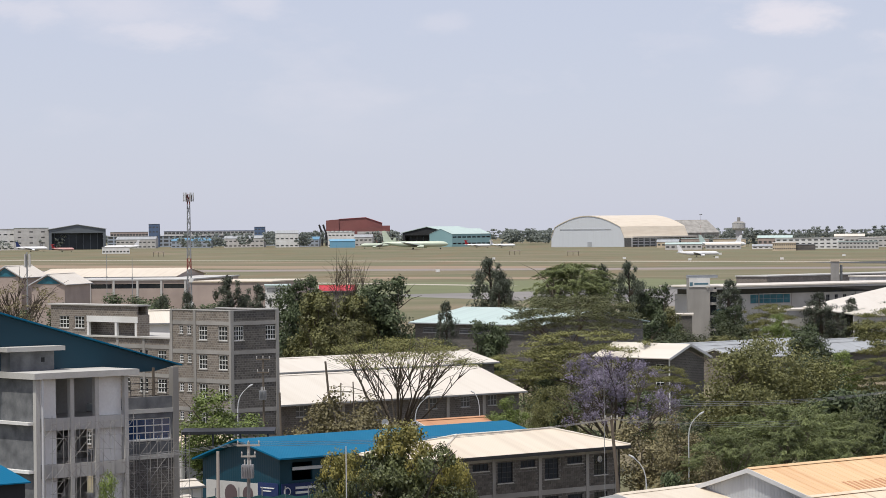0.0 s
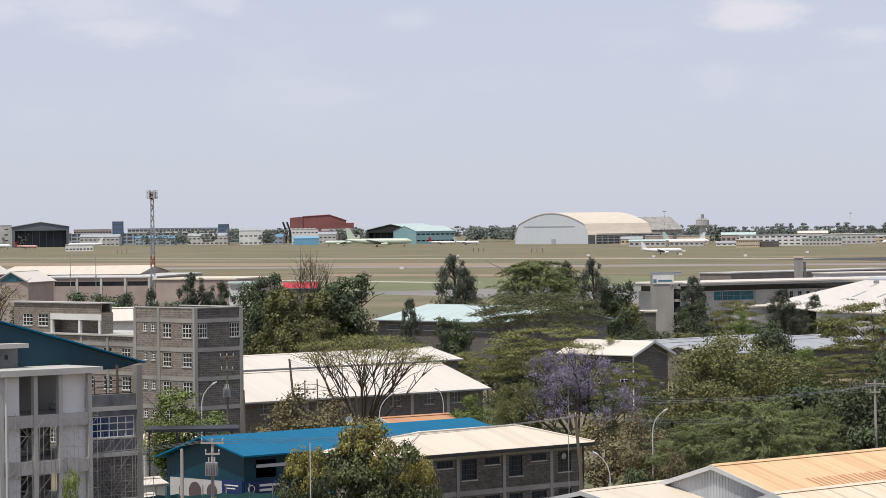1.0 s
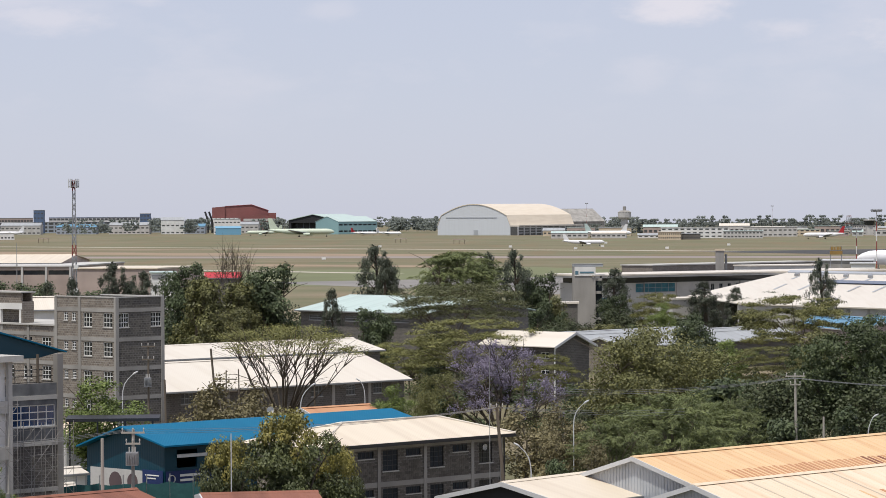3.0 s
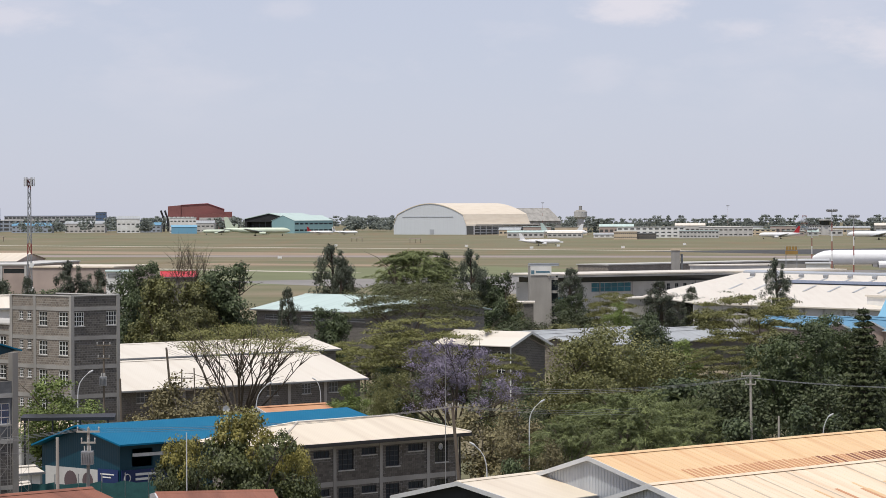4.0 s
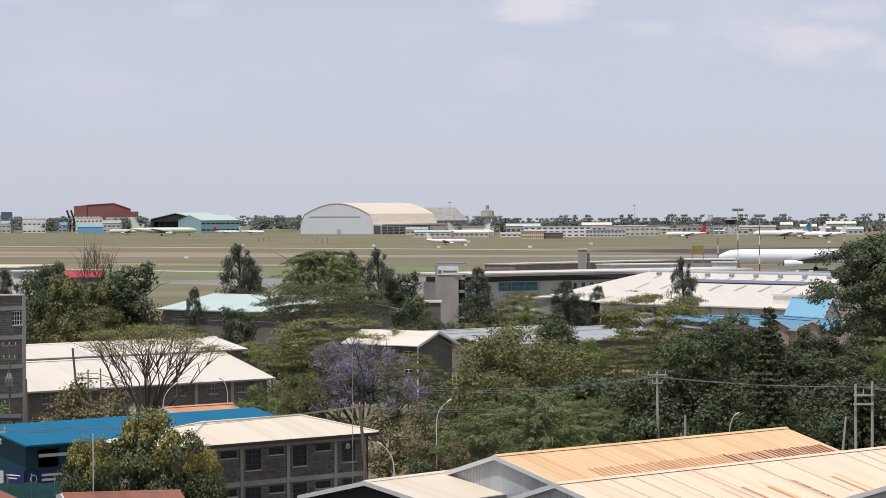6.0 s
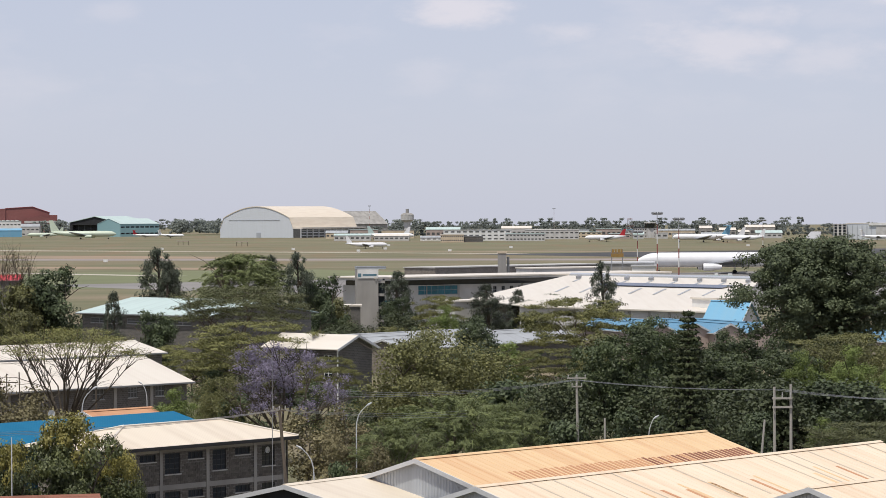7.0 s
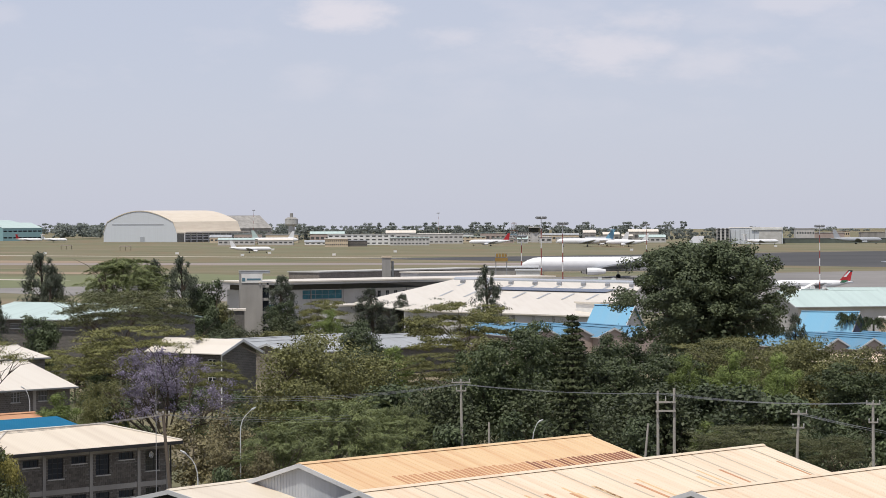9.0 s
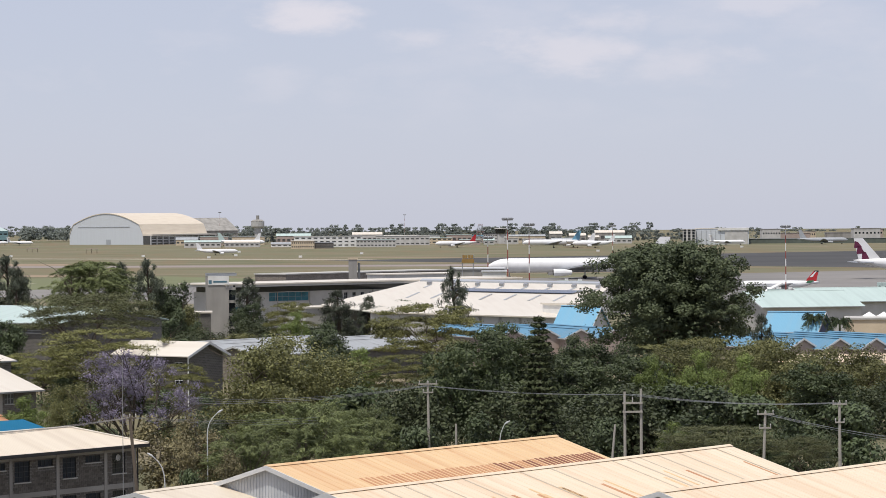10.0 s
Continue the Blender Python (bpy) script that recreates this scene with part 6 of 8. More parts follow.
def red_white_mast(name, xy, h, label, lamps=True, r=0.17):
    """A tall floodlight mast banded red and white, with a lamp ring on top."""
    t = thing(name, xy, label, "mast")
    n = 9
    for i in range(n):
        part("mast_section", tube(bmesh.new(), [(0, 0, h * i / n), (0, 0, h * (i + 1) / n)], [r * (1.25 - i / n * 0.6), r * (1.25 - (i + 1) / n * 0.6)], 8), MAST_RED if i % 2 else WHITE_PAINT, t)
    part("lamp_ring", tube(bmesh.new(), [(0, 0, h), (0, 0, h + 0.35)], [1.1, 1.1], 12), STEEL, t)
    for k in range(6):
        a = k * math.pi / 3
        part("floodlight", boxes((-0.45, 0.45, -0.3, 0.3, -0.3, 0.35)), STEEL, t, m=pose(1.3 * math.cos(a), 1.3 * math.sin(a), h + 0.3, 25, 0, math.degrees(a) + 90))
    return t


def lattice_mast(name, xy, h, w, label):
    t = thing(name, xy, label, "mast")
    n = 16
    for i in range(n):
        z0, z1 = h * i / n, h * (i + 1) / n
        a, b = w * (1 - 0.6 * i / n), w * (1 - 0.6 * (i + 1) / n)
        bm = bmesh.new()
        c0, c1 = [(-a, -a), (a, -a), (a, a), (-a, a)], [(-b, -b), (b, -b), (b, b), (-b, b)]
        for k in range(4):
            j = (k + 1) % 4
            tube(bm, [(*c0[k], z0), (*c1[k], z1)], 0.07, 4)
            tube(bm, [(*c0[k], z0), (*c1[j], z1)], 0.045, 4)
            tube(bm, [(*c0[j], z0), (*c1[k], z1)], 0.045, 4)
            tube(bm, [(*c1[k], z1), (*c1[j], z1)], 0.04, 4)
        part("lattice_section", bm, MAST_RED if i % 6 == 3 else STEEL, t)
    for k in range(6):
        a = k * math.pi / 3
        ant = part("antenna_panel", boxes((-0.13, 0.13, -0.08, 0.08, -1.3, 0.4)), STEEL_PALE, t, m=pose(0.95 * math.cos(a), 0.95 * math.sin(a), h - 0.1, 0, 0, math.degrees(a) + 90))
    part("head_frame", tube(bmesh.new(), [(0, 0, h - 0.2), (0, 0, h - 0.1)], [0.95, 0.95], 10), STEEL, t)
    part("head_frame", tube(bmesh.new(), [(0, 0, h - 1.2), (0, 0, h - 1.1)], [0.95, 0.95], 10), STEEL, t)
    for k in range(2):
        part("drum_antenna", tube(bmesh.new(), [(0.5, -0.5 - w * 0.5, h * (0.5 - 0.14 * k)), (0.5, -0.9 - w * 0.5, h * (0.5 - 0.14 * k))], 0.45, 10), WHITE_PAINT, t)
    return t


lattice_mast("telecom_mast", (-84.95, 593.96), 32.56, 0.55, "slim lattice telecom mast banded red and grey")
for xy, h, lab in (((-145.71, 745.90), 20.51, "stub pole with grey antenna panels"), ):
    t = thing("antenna_pole", xy, lab, "mast")
    part("pole", tube(bmesh.new(), [(0, 0, 0), (0, 0, h)], [0.25, 0.15], 8), STEEL, t)
    for k in range(3):
        part("antenna_panel", boxes((-0.25, 0.25, -0.15, 0.15, -3.6, -0.4)), PALE_WALL, t, m=pose(0.6 * math.cos(k * 2.1), 0.6 * math.sin(k * 2.1), h, 0, 0, k * 120))
for xy, h in (((-133.77, 788.74), 19.50), ((-127.47, 789.78), 18.71)):
    t = thing("whip_mast", xy, "thin grey whip aerial mast", "mast", group="whip masts")
    part("pole", tube(bmesh.new(), [(0, 0, 0), (0, 0, h)], [0.14, 0.06], 6), STEEL, t)
    part("stay_ring", tube(bmesh.new(), [(0, 0, h * 0.7), (0, 0, h * 0.7 + 0.2)], 0.25, 6), STEEL, t)

# office with a stone lift tower
t = thing("lift_tower", (11.15, 699.91), "grey stone-clad lift tower with a blue name panel", "tower", 4.0)
lh = 14.20
lw = 4.77
part("shaft", boxes((0, lw, 0, 5, 0, lh - 0.45)), CONCRETE, t)
part("stair_glazing", boxes((lw + 0.003, lw + 1.5, 0.8, 4.5, 0, lh - 2.6)), GLASS, t, "dark recessed stair glazing")
for k in range(4):
    part("landing", boxes((lw + 0.003, lw + 1.55, 0.5, 0.797, 1.9 + 2.9 * k, 2.5 + 2.9 * k)), CONCRETE, t)
part("crown", boxes((-0.05, lw + 1.7, -0.05, 5.05, lh - 0.447, lh)), PLANE_GREY, t, "grey parapet band")
part("cap", boxes((-0.1, lw + 1.8, -0.1, 5.1, lh + 0.003, lh + 0.12)), STEEL, t)
part("name_panel", boxes((0.1, lw, -0.16, -0.103, lh - 2.5, lh - 0.5)), WHITE_PAINT, t, "pale name panel")
part("emblem", boxes((0.25, 0.95, -0.2, -0.163, lh - 2.2, lh - 1.4)), TERMINAL_TEAL, t)
part("lettering", boxes((1.3, lw - 0.4, -0.2, -0.163, lh - 1.95, lh - 1.55)), TERMINAL_TEAL, t)
ox = thing("office_building", (11.15, 699.91), "long two-storey office under a thin white overhanging roof", "building", 34.0)
L0, L1 = 5.97, 87.71
oz = 11.12
ot = 11.90
band = [(L0 + 1, L0 + 5, oz - 6.2, oz - 4.4), (16.84, 27.93, 7.70, 9.74)]
band += [(38.09 + 2.4 * k, 38.09 + 2.4 * k + 1.0, oz - 3.4, oz - 1.8) for k in range(6)]
part("wall", wall(bmesh.new(), "x", 0, L0, L1, 0, oz - 1.25, 0.3, band), PALE_WALL, ox)
part("wall", boxes((L0, L0 + 0.3, 0.3, 14, 0, oz - 1.25), (L1 - 0.3, L1, 0.3, 14, 0, oz - 1.25), (L0 + 0.3, L1 - 0.3, 13.7, 14, 0, oz - 1.25)), PALE_WALL, ox)
part("clerestory", boxes((L0 + 0.4, L1 - 0.4, 0.4, 13.5, oz - 1.25, oz)), GLASS, ox, "dark ribbon of clerestory glass")
for i, (a, b, c, d) in enumerate(band):
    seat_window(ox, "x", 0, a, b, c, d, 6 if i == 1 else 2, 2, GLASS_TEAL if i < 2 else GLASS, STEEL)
part("roof", boxes((L0 - 2.5, L1 + 2, -2.2, 16, oz + 0.003, ot - 0.3)), PALE_WALL, ox, "thin pale roof fascia")
part("roof_sheet", boxes((L0 - 2.7, L1 + 2.2, -2.4, 16.2, ot - 0.297, ot)), WHITE_ROOF, ox)
for k in range(9):
    part("fascia_joint", boxes((L0 + 4 + k * (L1 - L0) / 9, L0 + 4.25 + k * (L1 - L0) / 9, -0.06, -0.003, 0, oz - 1.255)), CONCRETE, ox)
block("portico", (31.58, 671.26), (59.56, 687.43), 8, 7.14, PALE_WALL, WHITE_ROOF, "low white-roofed entrance canopy before the office", 1, 10, sill=0.5, win_h=2.5)

# low cargo sheds along the fence
block("cargo_office", (41.55, 1019.15), (100.93, 1075.27), 14, 7.84, STONE_LIGHT, CONCRETE_PALE, "long low cargo office with a flat roof", 1, 16, sill=1.6, win_h=2.0)
block("cargo_office", (69.14, 957.51), (98.94, 969.97), 12, 8.66, PALE_WALL, WHITE_ROOF, "low pale office with a ribbon of windows", 1, 8, sill=1.5, win_h=1.8)
block("gate_building", (79.43, 846.28), (93.38, 844.86), 14, 12.13, CONCRETE, STEEL_PALE, "small grey gate building with a thin roof", 1, 3, sill=1.0, win_h=2.6)
block("gate_annex", (86.65, 837.53), (92.95, 836.85), 6, 11.48, WHITE_PAINT, STEEL_PALE, "small white annex beside the gate building")
t = thing("water_tank", (60.76, 998.15), "square concrete water tank on a stone stand", "tank")
wh = 13.38
part("stand", boxes((0, 2.6, 0, 2.6, 0, wh - 0.5)), CONCRETE, t)
part("tank", boxes((-0.2, 2.8, -0.2, 2.8, wh - 0.497, wh)), CREAM_WALL, t)
part("stair", boxes((2.9, 3.6, 0.5, 1.8, 0, wh - 1.6)), PLASTER_DARK, t)
t = thing("sign_gantry", (78.76, 796.11), "yellow sign frame on a steel stand", "sign", 5)
gz = 16.74
part("post", boxes((-1.6, -1.4, 0, 0.2, 0, gz)), STEEL, t)
part("post", boxes((1.2, 1.4, 0, 0.2, 0, gz)), STEEL, t)
for k, w in enumerate((0.62, 0.5, 0.62, 0.5)):
    part("letter_panel", boxes((-1.5 + k * 0.75, -1.5 + k * 0.75 + w, -0.12, -0.003, gz - 1.0, gz - 0.1)), YELLOW_PAINT, t)
part("panel", boxes((-1.7, 1.5, -0.12, -0.003, gz - 2.1, gz - 1.15)), YELLOW_PAINT, t)

# the big white maintenance hall
hall = thing("cargo_hall", (41.07, 606.61), "huge low hall with a white sheet roof and solar strip", "warehouse", 0)
hx, hy = (41.07, 606.61)
HP = [(*(41.07, 606.61), 8.34), (*(78.07, 594.90), 7.24), (*(100.88, 692.69), 11.28), (*(58.54, 697.55), 12.33)]
HP = [Vector((x - hx, y - hy, z)) for x, y, z in HP]


def on_hall(u, v, lift=0.0):
    p = HP[0].lerp(HP[1], u).lerp(HP[3].lerp(HP[2], u), v)
    return (p.x, p.y, p.z + lift)


part("roof_slope", slab(bmesh.new(), [on_hall(0, 0), on_hall(1, 0), on_hall(1, 1), on_hall(0, 1)], 0.25), WHITE_ROOF, hall, "white sheet roof")
part("roof_slope", slab(bmesh.new(), [on_hall(0, 1), on_hall(1, 1), (HP[2].x, HP[2].y + 60, 7.5), (HP[3].x, HP[3].y + 60, 7.5)], 0.25), WHITE_ROOF, hall)
part("ridge_monitor", slab(bmesh.new(), [on_hall(0.0, 0.97, 0.3), on_hall(1, 0.97, 0.3), on_hall(1, 1.02, 0.35), on_hall(0.0, 1.02, 0.35)], 0.3), PLANE_GREY, hall)
part("roof_hip", slab(bmesh.new(), [on_hall(0, 0), on_hall(0, 1), (HP[0].x - 6, HP[0].y + 70, HP[0].z - 0.5)], 0.2), WHITE_ROOF, hall)
part("solar_strip", slab(bmesh.new(), [on_hall(0.22, 0.64, 0.25), on_hall(0.86, 0.64, 0.25), on_hall(0.9, 0.73, 0.25), on_hall(0.24, 0.73, 0.25)], 0.12), SOLAR, hall, "dark blue solar panels")
for k in range(8):
    u = 0.06 + k * 0.125
    part("roof_vent", slab(bmesh.new(), [on_hall(u, 0.86, 0.55), on_hall(u + 0.02, 0.86, 0.55), on_hall(u + 0.02, 0.9, 0.6), on_hall(u, 0.9, 0.6)], 0.5), STEEL, hall)
    part("skylight", slab(bmesh.new(), [on_hall(u, 0.42, 0.06), on_hall(u + 0.012, 0.42, 0.06), on_hall(u + 0.03, 0.6, 0.06), on_hall(u + 0.018, 0.6, 0.06)], 0.05), GREY_ROOF, hall)
    part("skylight", slab(bmesh.new(), [on_hall(u + 0.005, 0.76, 0.06), on_hall(u + 0.017, 0.76, 0.06), on_hall(u + 0.028, 0.86, 0.06), on_hall(u + 0.016, 0.86, 0.06)], 0.05), GREY_ROOF, hall)
a, b = on_hall(0, 0), on_hall(1, 0)
part("front_wall", slab(bmesh.new(), [(a[0], a[1] + 0.6, a[2] - 0.3), (b[0], b[1] + 0.6, b[2] - 0.3), (b[0], b[1] + 0.9, b[2] - 0.3), (a[0], a[1] + 0.9, a[2] - 0.3)], min(a[2], b[2]) - 0.3), PALE_WALL, hall, "grey front wall")
for k in range(5):
    u = 0.55 + k * 0.1
    p = on_hall(u, 0)
    part("pilaster", boxes((p[0], p[0] + 0.5, p[1] + 0.4, p[1] + 0.597, 0, p[2] - 0.4)), CONCRETE, hall)
# block with faded lettering beside the hall
t = block("hangar_office", (78.53, 600.89), (87.12, 605.77), 8, 9.39, WHITE_PAINT, WHITE_ROOF, "white office block with a row of dark lettering", 2, 6, GLASS_TEAL)
lz = 8.87
for k in range(9):
    if k != 5:
        part("lettering", boxes((1.6 + k * 0.62, 2.05 + k * 0.62, -0.06, -0.003, lz - 0.75, lz)), NAVY, t)

# blue roofed sheds
def saw_sheds(first, step, n, turn, width, length, ze, rise, roof, wallm, label, group):
    for k in range(n):
        gable_shed("blue_shed", (first[0] + step[0] * k, first[1] + step[1] * k), turn, 0.0, length, width, ze, ze + rise, roof, wallm, label, 0.3, y0=-width / 2, group=group)


saw_sheds((105.47, 509.19), (5.78, -1.0), 5, 112, 5.78, 34, 4.58, 1.6, BLUEGREY_ROOF, PINK_WALL, "row shed with a pale blue sheet roof and brown gable", "blue sawtooth sheds")
saw_sheds((60.01, 531.62), (5.75, -0.6), 4, 108, 5.75, 30, 5.94, 1.4, BLUEGREY_ROOF, PINK_WALL, "row shed with a light blue sheet roof", "blue sheds beside the hall")
gable_shed("blue_barn", (119.69, 553.20), 150, 0.0, 10.0, 8.5, 6.02, 9.15, SKY_ROOF, TEAL, "steep blue barn with a dark blue gable", 0.4, gable_mat=NAVY)
gable_shed("blue_barn", (81.73, 566.13), 150, 0.0, 7.0, 10.0, 6.20, 10.2, SKY_ROOF, PALE_WALL, "steep bright blue roof beside the hall", 0.4)
saw_sheds((99.22, 464.52), (6.39, -0.8), 4, 112, 6.39, 12, 4.24, 1.0, TAN_ROOF, PINK_WALL, "low shed with a faded pink-tan sheet roof", "tan roofed sheds")
gable_shed("terminal_shed", (133.70, 687.11), 8, 0.0, 22.59, 26.0, 6.05, 9.09, GREEN_ROOF, PALE_WALL, "long hall under a pale teal sheet roof", 0.8)
gable_shed("terminal_shed", (156.77, 743.65), 8, 0.0, 40.0, 26.0, 5.45, 8.31, GREEN_ROOF, PALE_WALL, "second hall under a pale teal sheet roof", 0.8)
block("cream_building", (138.10, 624.92), (153.98, 621.20), 12, 5.20, CREAM_WALL, CONCRETE_PALE, "plain cream walled building with a flat roof")
for xy in ((144.95, 633.63), (147.85, 632.96)):
    t = thing("gazebo", xy, "white peaked canvas gazebo", "gazebo", group="gazebos")
    z = 5.20
    for sx, sy in ((-1.5, -1.5), (1.5, -1.5), (1.5, 1.5), (-1.5, 1.5)):
        part("post", tube(bmesh.new(), [(sx, sy, 0), (sx, sy, z)], 0.06, 6), STEEL, t)
    bm = bmesh.new()
    ap = bm.verts.new((0, 0, z + 1.3))
    ring = [bm.verts.new((x, y, z)) for x, y in ((-1.7, -1.7), (1.7, -1.7), (1.7, 1.7), (-1.7, 1.7))]
    for k in range(4):
        bm.faces.new((ring[k], ring[(k + 1) % 4], ap))
    bm.faces.new(ring[::-1])
    part("canopy", bm, WHITE_PAINT, t)

# left terminal
t = block("freight_terminal", (-163.31, 890.14), (-127.34, 885.89), 60, 10.96, PINK_WALL, PALE_WALL, "long pinkish freight terminal with a ribbon of windows", 1, 5, GLASS, 8.71, 1.29, 0.9, "warehouse")
for k in range(6):
    part("pilaster", boxes((0.4 + 7.0 * k, 1.0 + 7.0 * k, -0.25, -0.003, 0, 10.9)), PALE_WALL, t, "pale pilaster")
gable_shed("freight_roof_shed", (-177.16, 918.06), -3, 0.0, 41.90, 46, 11.55, 13.56, CREAM_ROOF, PINK_WALL, "wide freight shed with a pale tan roof", 0.6)
ge = gable_shed("gabled_entrance", (-159.37, 845.10), 80, 0.0, 20.0, 9.56, 11.07, 13.64, WHITE_ROOF, PINK_WALL, "gabled entrance with white roof and teal glass", 0.6, y0=-4.78)
part("gable_glass", prism([(-3.4, 11.07), (3.4, 11.07), (0, 13.18)], "x", -0.15, -0.01), GLASS_TEAL, ge, "teal gable glazing")
ge = gable_shed("gabled_entrance", (-174.64, 862.50), 80, 0.0, 20.0, 9.46, 12.83, 15.65, WHITE_ROOF, PINK_WALL, "gabled entrance with white roof and teal glass", 0.6, y0=-4.73)
part("gable_glass", prism([(-3.4, 12.83), (3.4, 12.83), (0, 15.18)], "x", -0.15, -0.01), GLASS_TEAL, ge, "teal gable glazing")
block("depot", (-123.02, 861.26), (-99.54, 854.22), 30, 10.78, PINK_WALL, CREAM_ROOF, "low pinkish depot with flat roofs", 1, 9, sill=1.5, win_h=1.5)
t = block("depot", (-96.66, 814.28), (-90.25, 815.02), 12, 10.44, WHITE_PAINT, GREEN_ROOF, "small pale depot with a signboard")
part("signboard", boxes((0.4, 4.8, -0.1, -0.003, 8.98, 10.00)), STEEL, t)
gable_shed("red_shed", (-81.51, 805.89), 6, 0.0, 9.00, 12, 9.32, 10.50, RED_PAINT, STONE_DIM, "bright red painted shed behind the trees", 0.3)
block("low_block", (-3.23, 649.99), (-0.33, 650.00), 6, 6.25, STONE_DIM, WHITE_ROOF, "small white-roofed hut among trees")
block("low_block", (8.04, 659.95), (11.22, 659.90), 6, 6.71, STONE_DIM, WHITE_ROOF, "small white-roofed hut beside the tower")
gable_shed("white_canopy", (-69.57, 434.47), 20, 0.0, 6.0, 5, 13.39, 14.81, WHITE_ROOF, WHITE_PAINT, "small steep white roof behind the stone wing", 0.5)

# ---- across the airfield ----
def arch_hangar():
    a, b = (-84.45, 3088.85), (-12.94, 3039.97)
    turn, w = ahead(a, b)
    t = thing("arched_hangar", a, "huge arched hangar with white door wall and cream barrel roof", "hangar", turn)
    zl = 15.94
    zp = 30.48
    n = 20
    arc = [(w * k / n, zl * 0.62 + (zp - zl * 0.62) * math.sin(math.pi * (0.12 + 0.76 * k / n)) if 0 < k < n else zl * 0.62) for k in range(n + 1)]
    depth = 112.0
    dx = 0.0
    part("barrel_roof", prism(arc + [(u, z - 0.7) for u, z in arc[::-1]], "y", 0, depth), CREAM_ROOF, t, "cream sheet barrel roof")
    bm = bmesh.new()
    v = [bm.verts.new((u, 0.5, z - 0.3)) for u, z in arc] + [bm.verts.new((w, 0.5, 0)), bm.verts.new((0, 0.5, 0))]
    f = bm.faces.new(v)
    r = bmesh.ops.extrude_face_region(bm, geom=[f])
    bmesh.ops.translate(bm, verts=[g for g in r["geom"] if isinstance(g, bmesh.types.BMVert)], vec=(0, 1.0, 0))
    bmesh.ops.recalc_face_normals(bm, faces=bm.faces)
    part("front_wall", bm, PALE_METAL, t, "pale grey sheet front")
    part("door_rail", boxes((w * 0.12, w * 0.82, 0.2, 0.497, zl * 1.05, zl * 1.1)), PLANE_GREY, t)
    part("door", boxes((w * 0.5, w * 0.56, 0.2, 0.497, 0, 5)), PLANE_GREY, t)
    zr = 8.51
        # side annex with a glazed grid
    quad = lambda z, th, o0, o1: slab(bmesh.new(), [(w + o0, 0, z), (w + o0 + dx, depth, z), (w + o1 + dx, depth, z), (w + o1, 0, z)], th)
    part("annex_roof", quad(zr + 1.5, 1.5, -0.5, 11), WHITE_ROOF, t, "white lean-to roof")
    part("annex_wall", quad(zr - 0.1, zr - 0.1, 0.5, 9), GLASS_PALE, t, "pale glazed annex wall")
    for k in range(12):
        q = k / 11
        part("annex_post", boxes((9.0, 9.8, -0.4, 0.4, 0, zr)), STEEL_PALE, t, m=pose(w + dx * q, depth * q, 0))
    for z in (zr * 0.3, zr * 0.62, zr * 0.9):
        part("annex_rail", quad(z, 0.7, 8.9, 9.5), STEEL_PALE, t)
    return t


PALE_METAL = sheet("pale_metal_wall", (0.56, 0.59, 0.62), (0.5, 0.52, 0.55), 0.5, 2.0, "X", 0.4)
arch_hangar()
gable_shed("old_hangar", (33.66, 3299.83), 30, 0, 60, 50, 12.01, 25.0, CONCRETE, CONCRETE, "older grey arched hangar behind the white one", 0.6)


def gable_hangar(name, a, b, depth, ze, zr, wallm, roofm, mouth, label, skew=30):
    """A hangar seen on its gable: a mouth filled by a dark sheet, under a low gable."""
    turn, w = ahead(a, b)
    t = thing(name, a, label, "hangar", turn)
    out = [(0, 0), (w * 0.05, 0), (w * 0.05, ze * 0.8), (w * 0.95, ze * 0.8), (w * 0.95, 0), (w, 0), (w, ze), (w / 2, zr), (0, ze)]
    part("front_frame", prism(out, "y", 0, 1.5), wallm, t)
    # no real door: a dark sheet paints the shade in the mouth
    part("door_leaf", boxes((w * 0.05, w * 0.95, 6, 6.5, 0, ze * 0.8)), mouth, t, "dark sheet for the shade inside the hangar")
    for k in range(7):
        u = w * (0.1 + 0.125 * k)
        part("door_mullion", boxes((u, u + 0.5, 5.5, 5.997, 0, ze * 0.78)), HANGAR_GREY, t)
    part("side_wall", boxes((0, 1, 1.5, depth, 0, ze)), wallm, t)
    part("side_wall", boxes((w - 1, w, 1.5, depth, 0, ze)), wallm, t)
    part("roof_slope", slab(bmesh.new(), [(-1, -1, ze), (w / 2, -1, zr + 0.5), (w / 2, depth, zr + 0.5), (-1, depth, ze)], 0.6), roofm, t)
    part("roof_slope", slab(bmesh.new(), [(w / 2, -1, zr + 0.5), (w + 1, -1, ze), (w + 1, depth, ze), (w / 2, depth, zr + 0.5)], 0.6), roofm, t)
    return t


HANGAR_GREY = plain("hangar_steel_grey", (0.13, 0.15, 0.17), (0.1, 0.115, 0.13), 0.6, big=0.03)
# colour of the sheet that stands for shade in the hangar mouth
HANGAR_SHADE = plain("hangar_interior", (0.05, 0.06, 0.07), (0.03, 0.035, 0.04), 0.9, big=0.05)
gable_hangar("dark_hangar", (-632.59, 3360.99), (-572.45, 3371.75), 60, 22.41, 26.98, HANGAR_GREY, GREY_ROOF, HANGAR_SHADE, "dark-mouthed aircraft hangar with a low gable")
block("hangar_annex", (-673.20, 3373.49), (-636.29, 3380.64), 40, 23.87, PALE_WALL, GREEN_ROOF, "pale hangar annex with a green roof", 4, 3, fill=0.3)
block("hangar_offices", (-711.09, 3365.70), (-673.96, 3383.53), 30, 22.91, WHITE_PAINT, CONCRETE_PALE, "white three-storey offices beside the hangar", 3, 6)
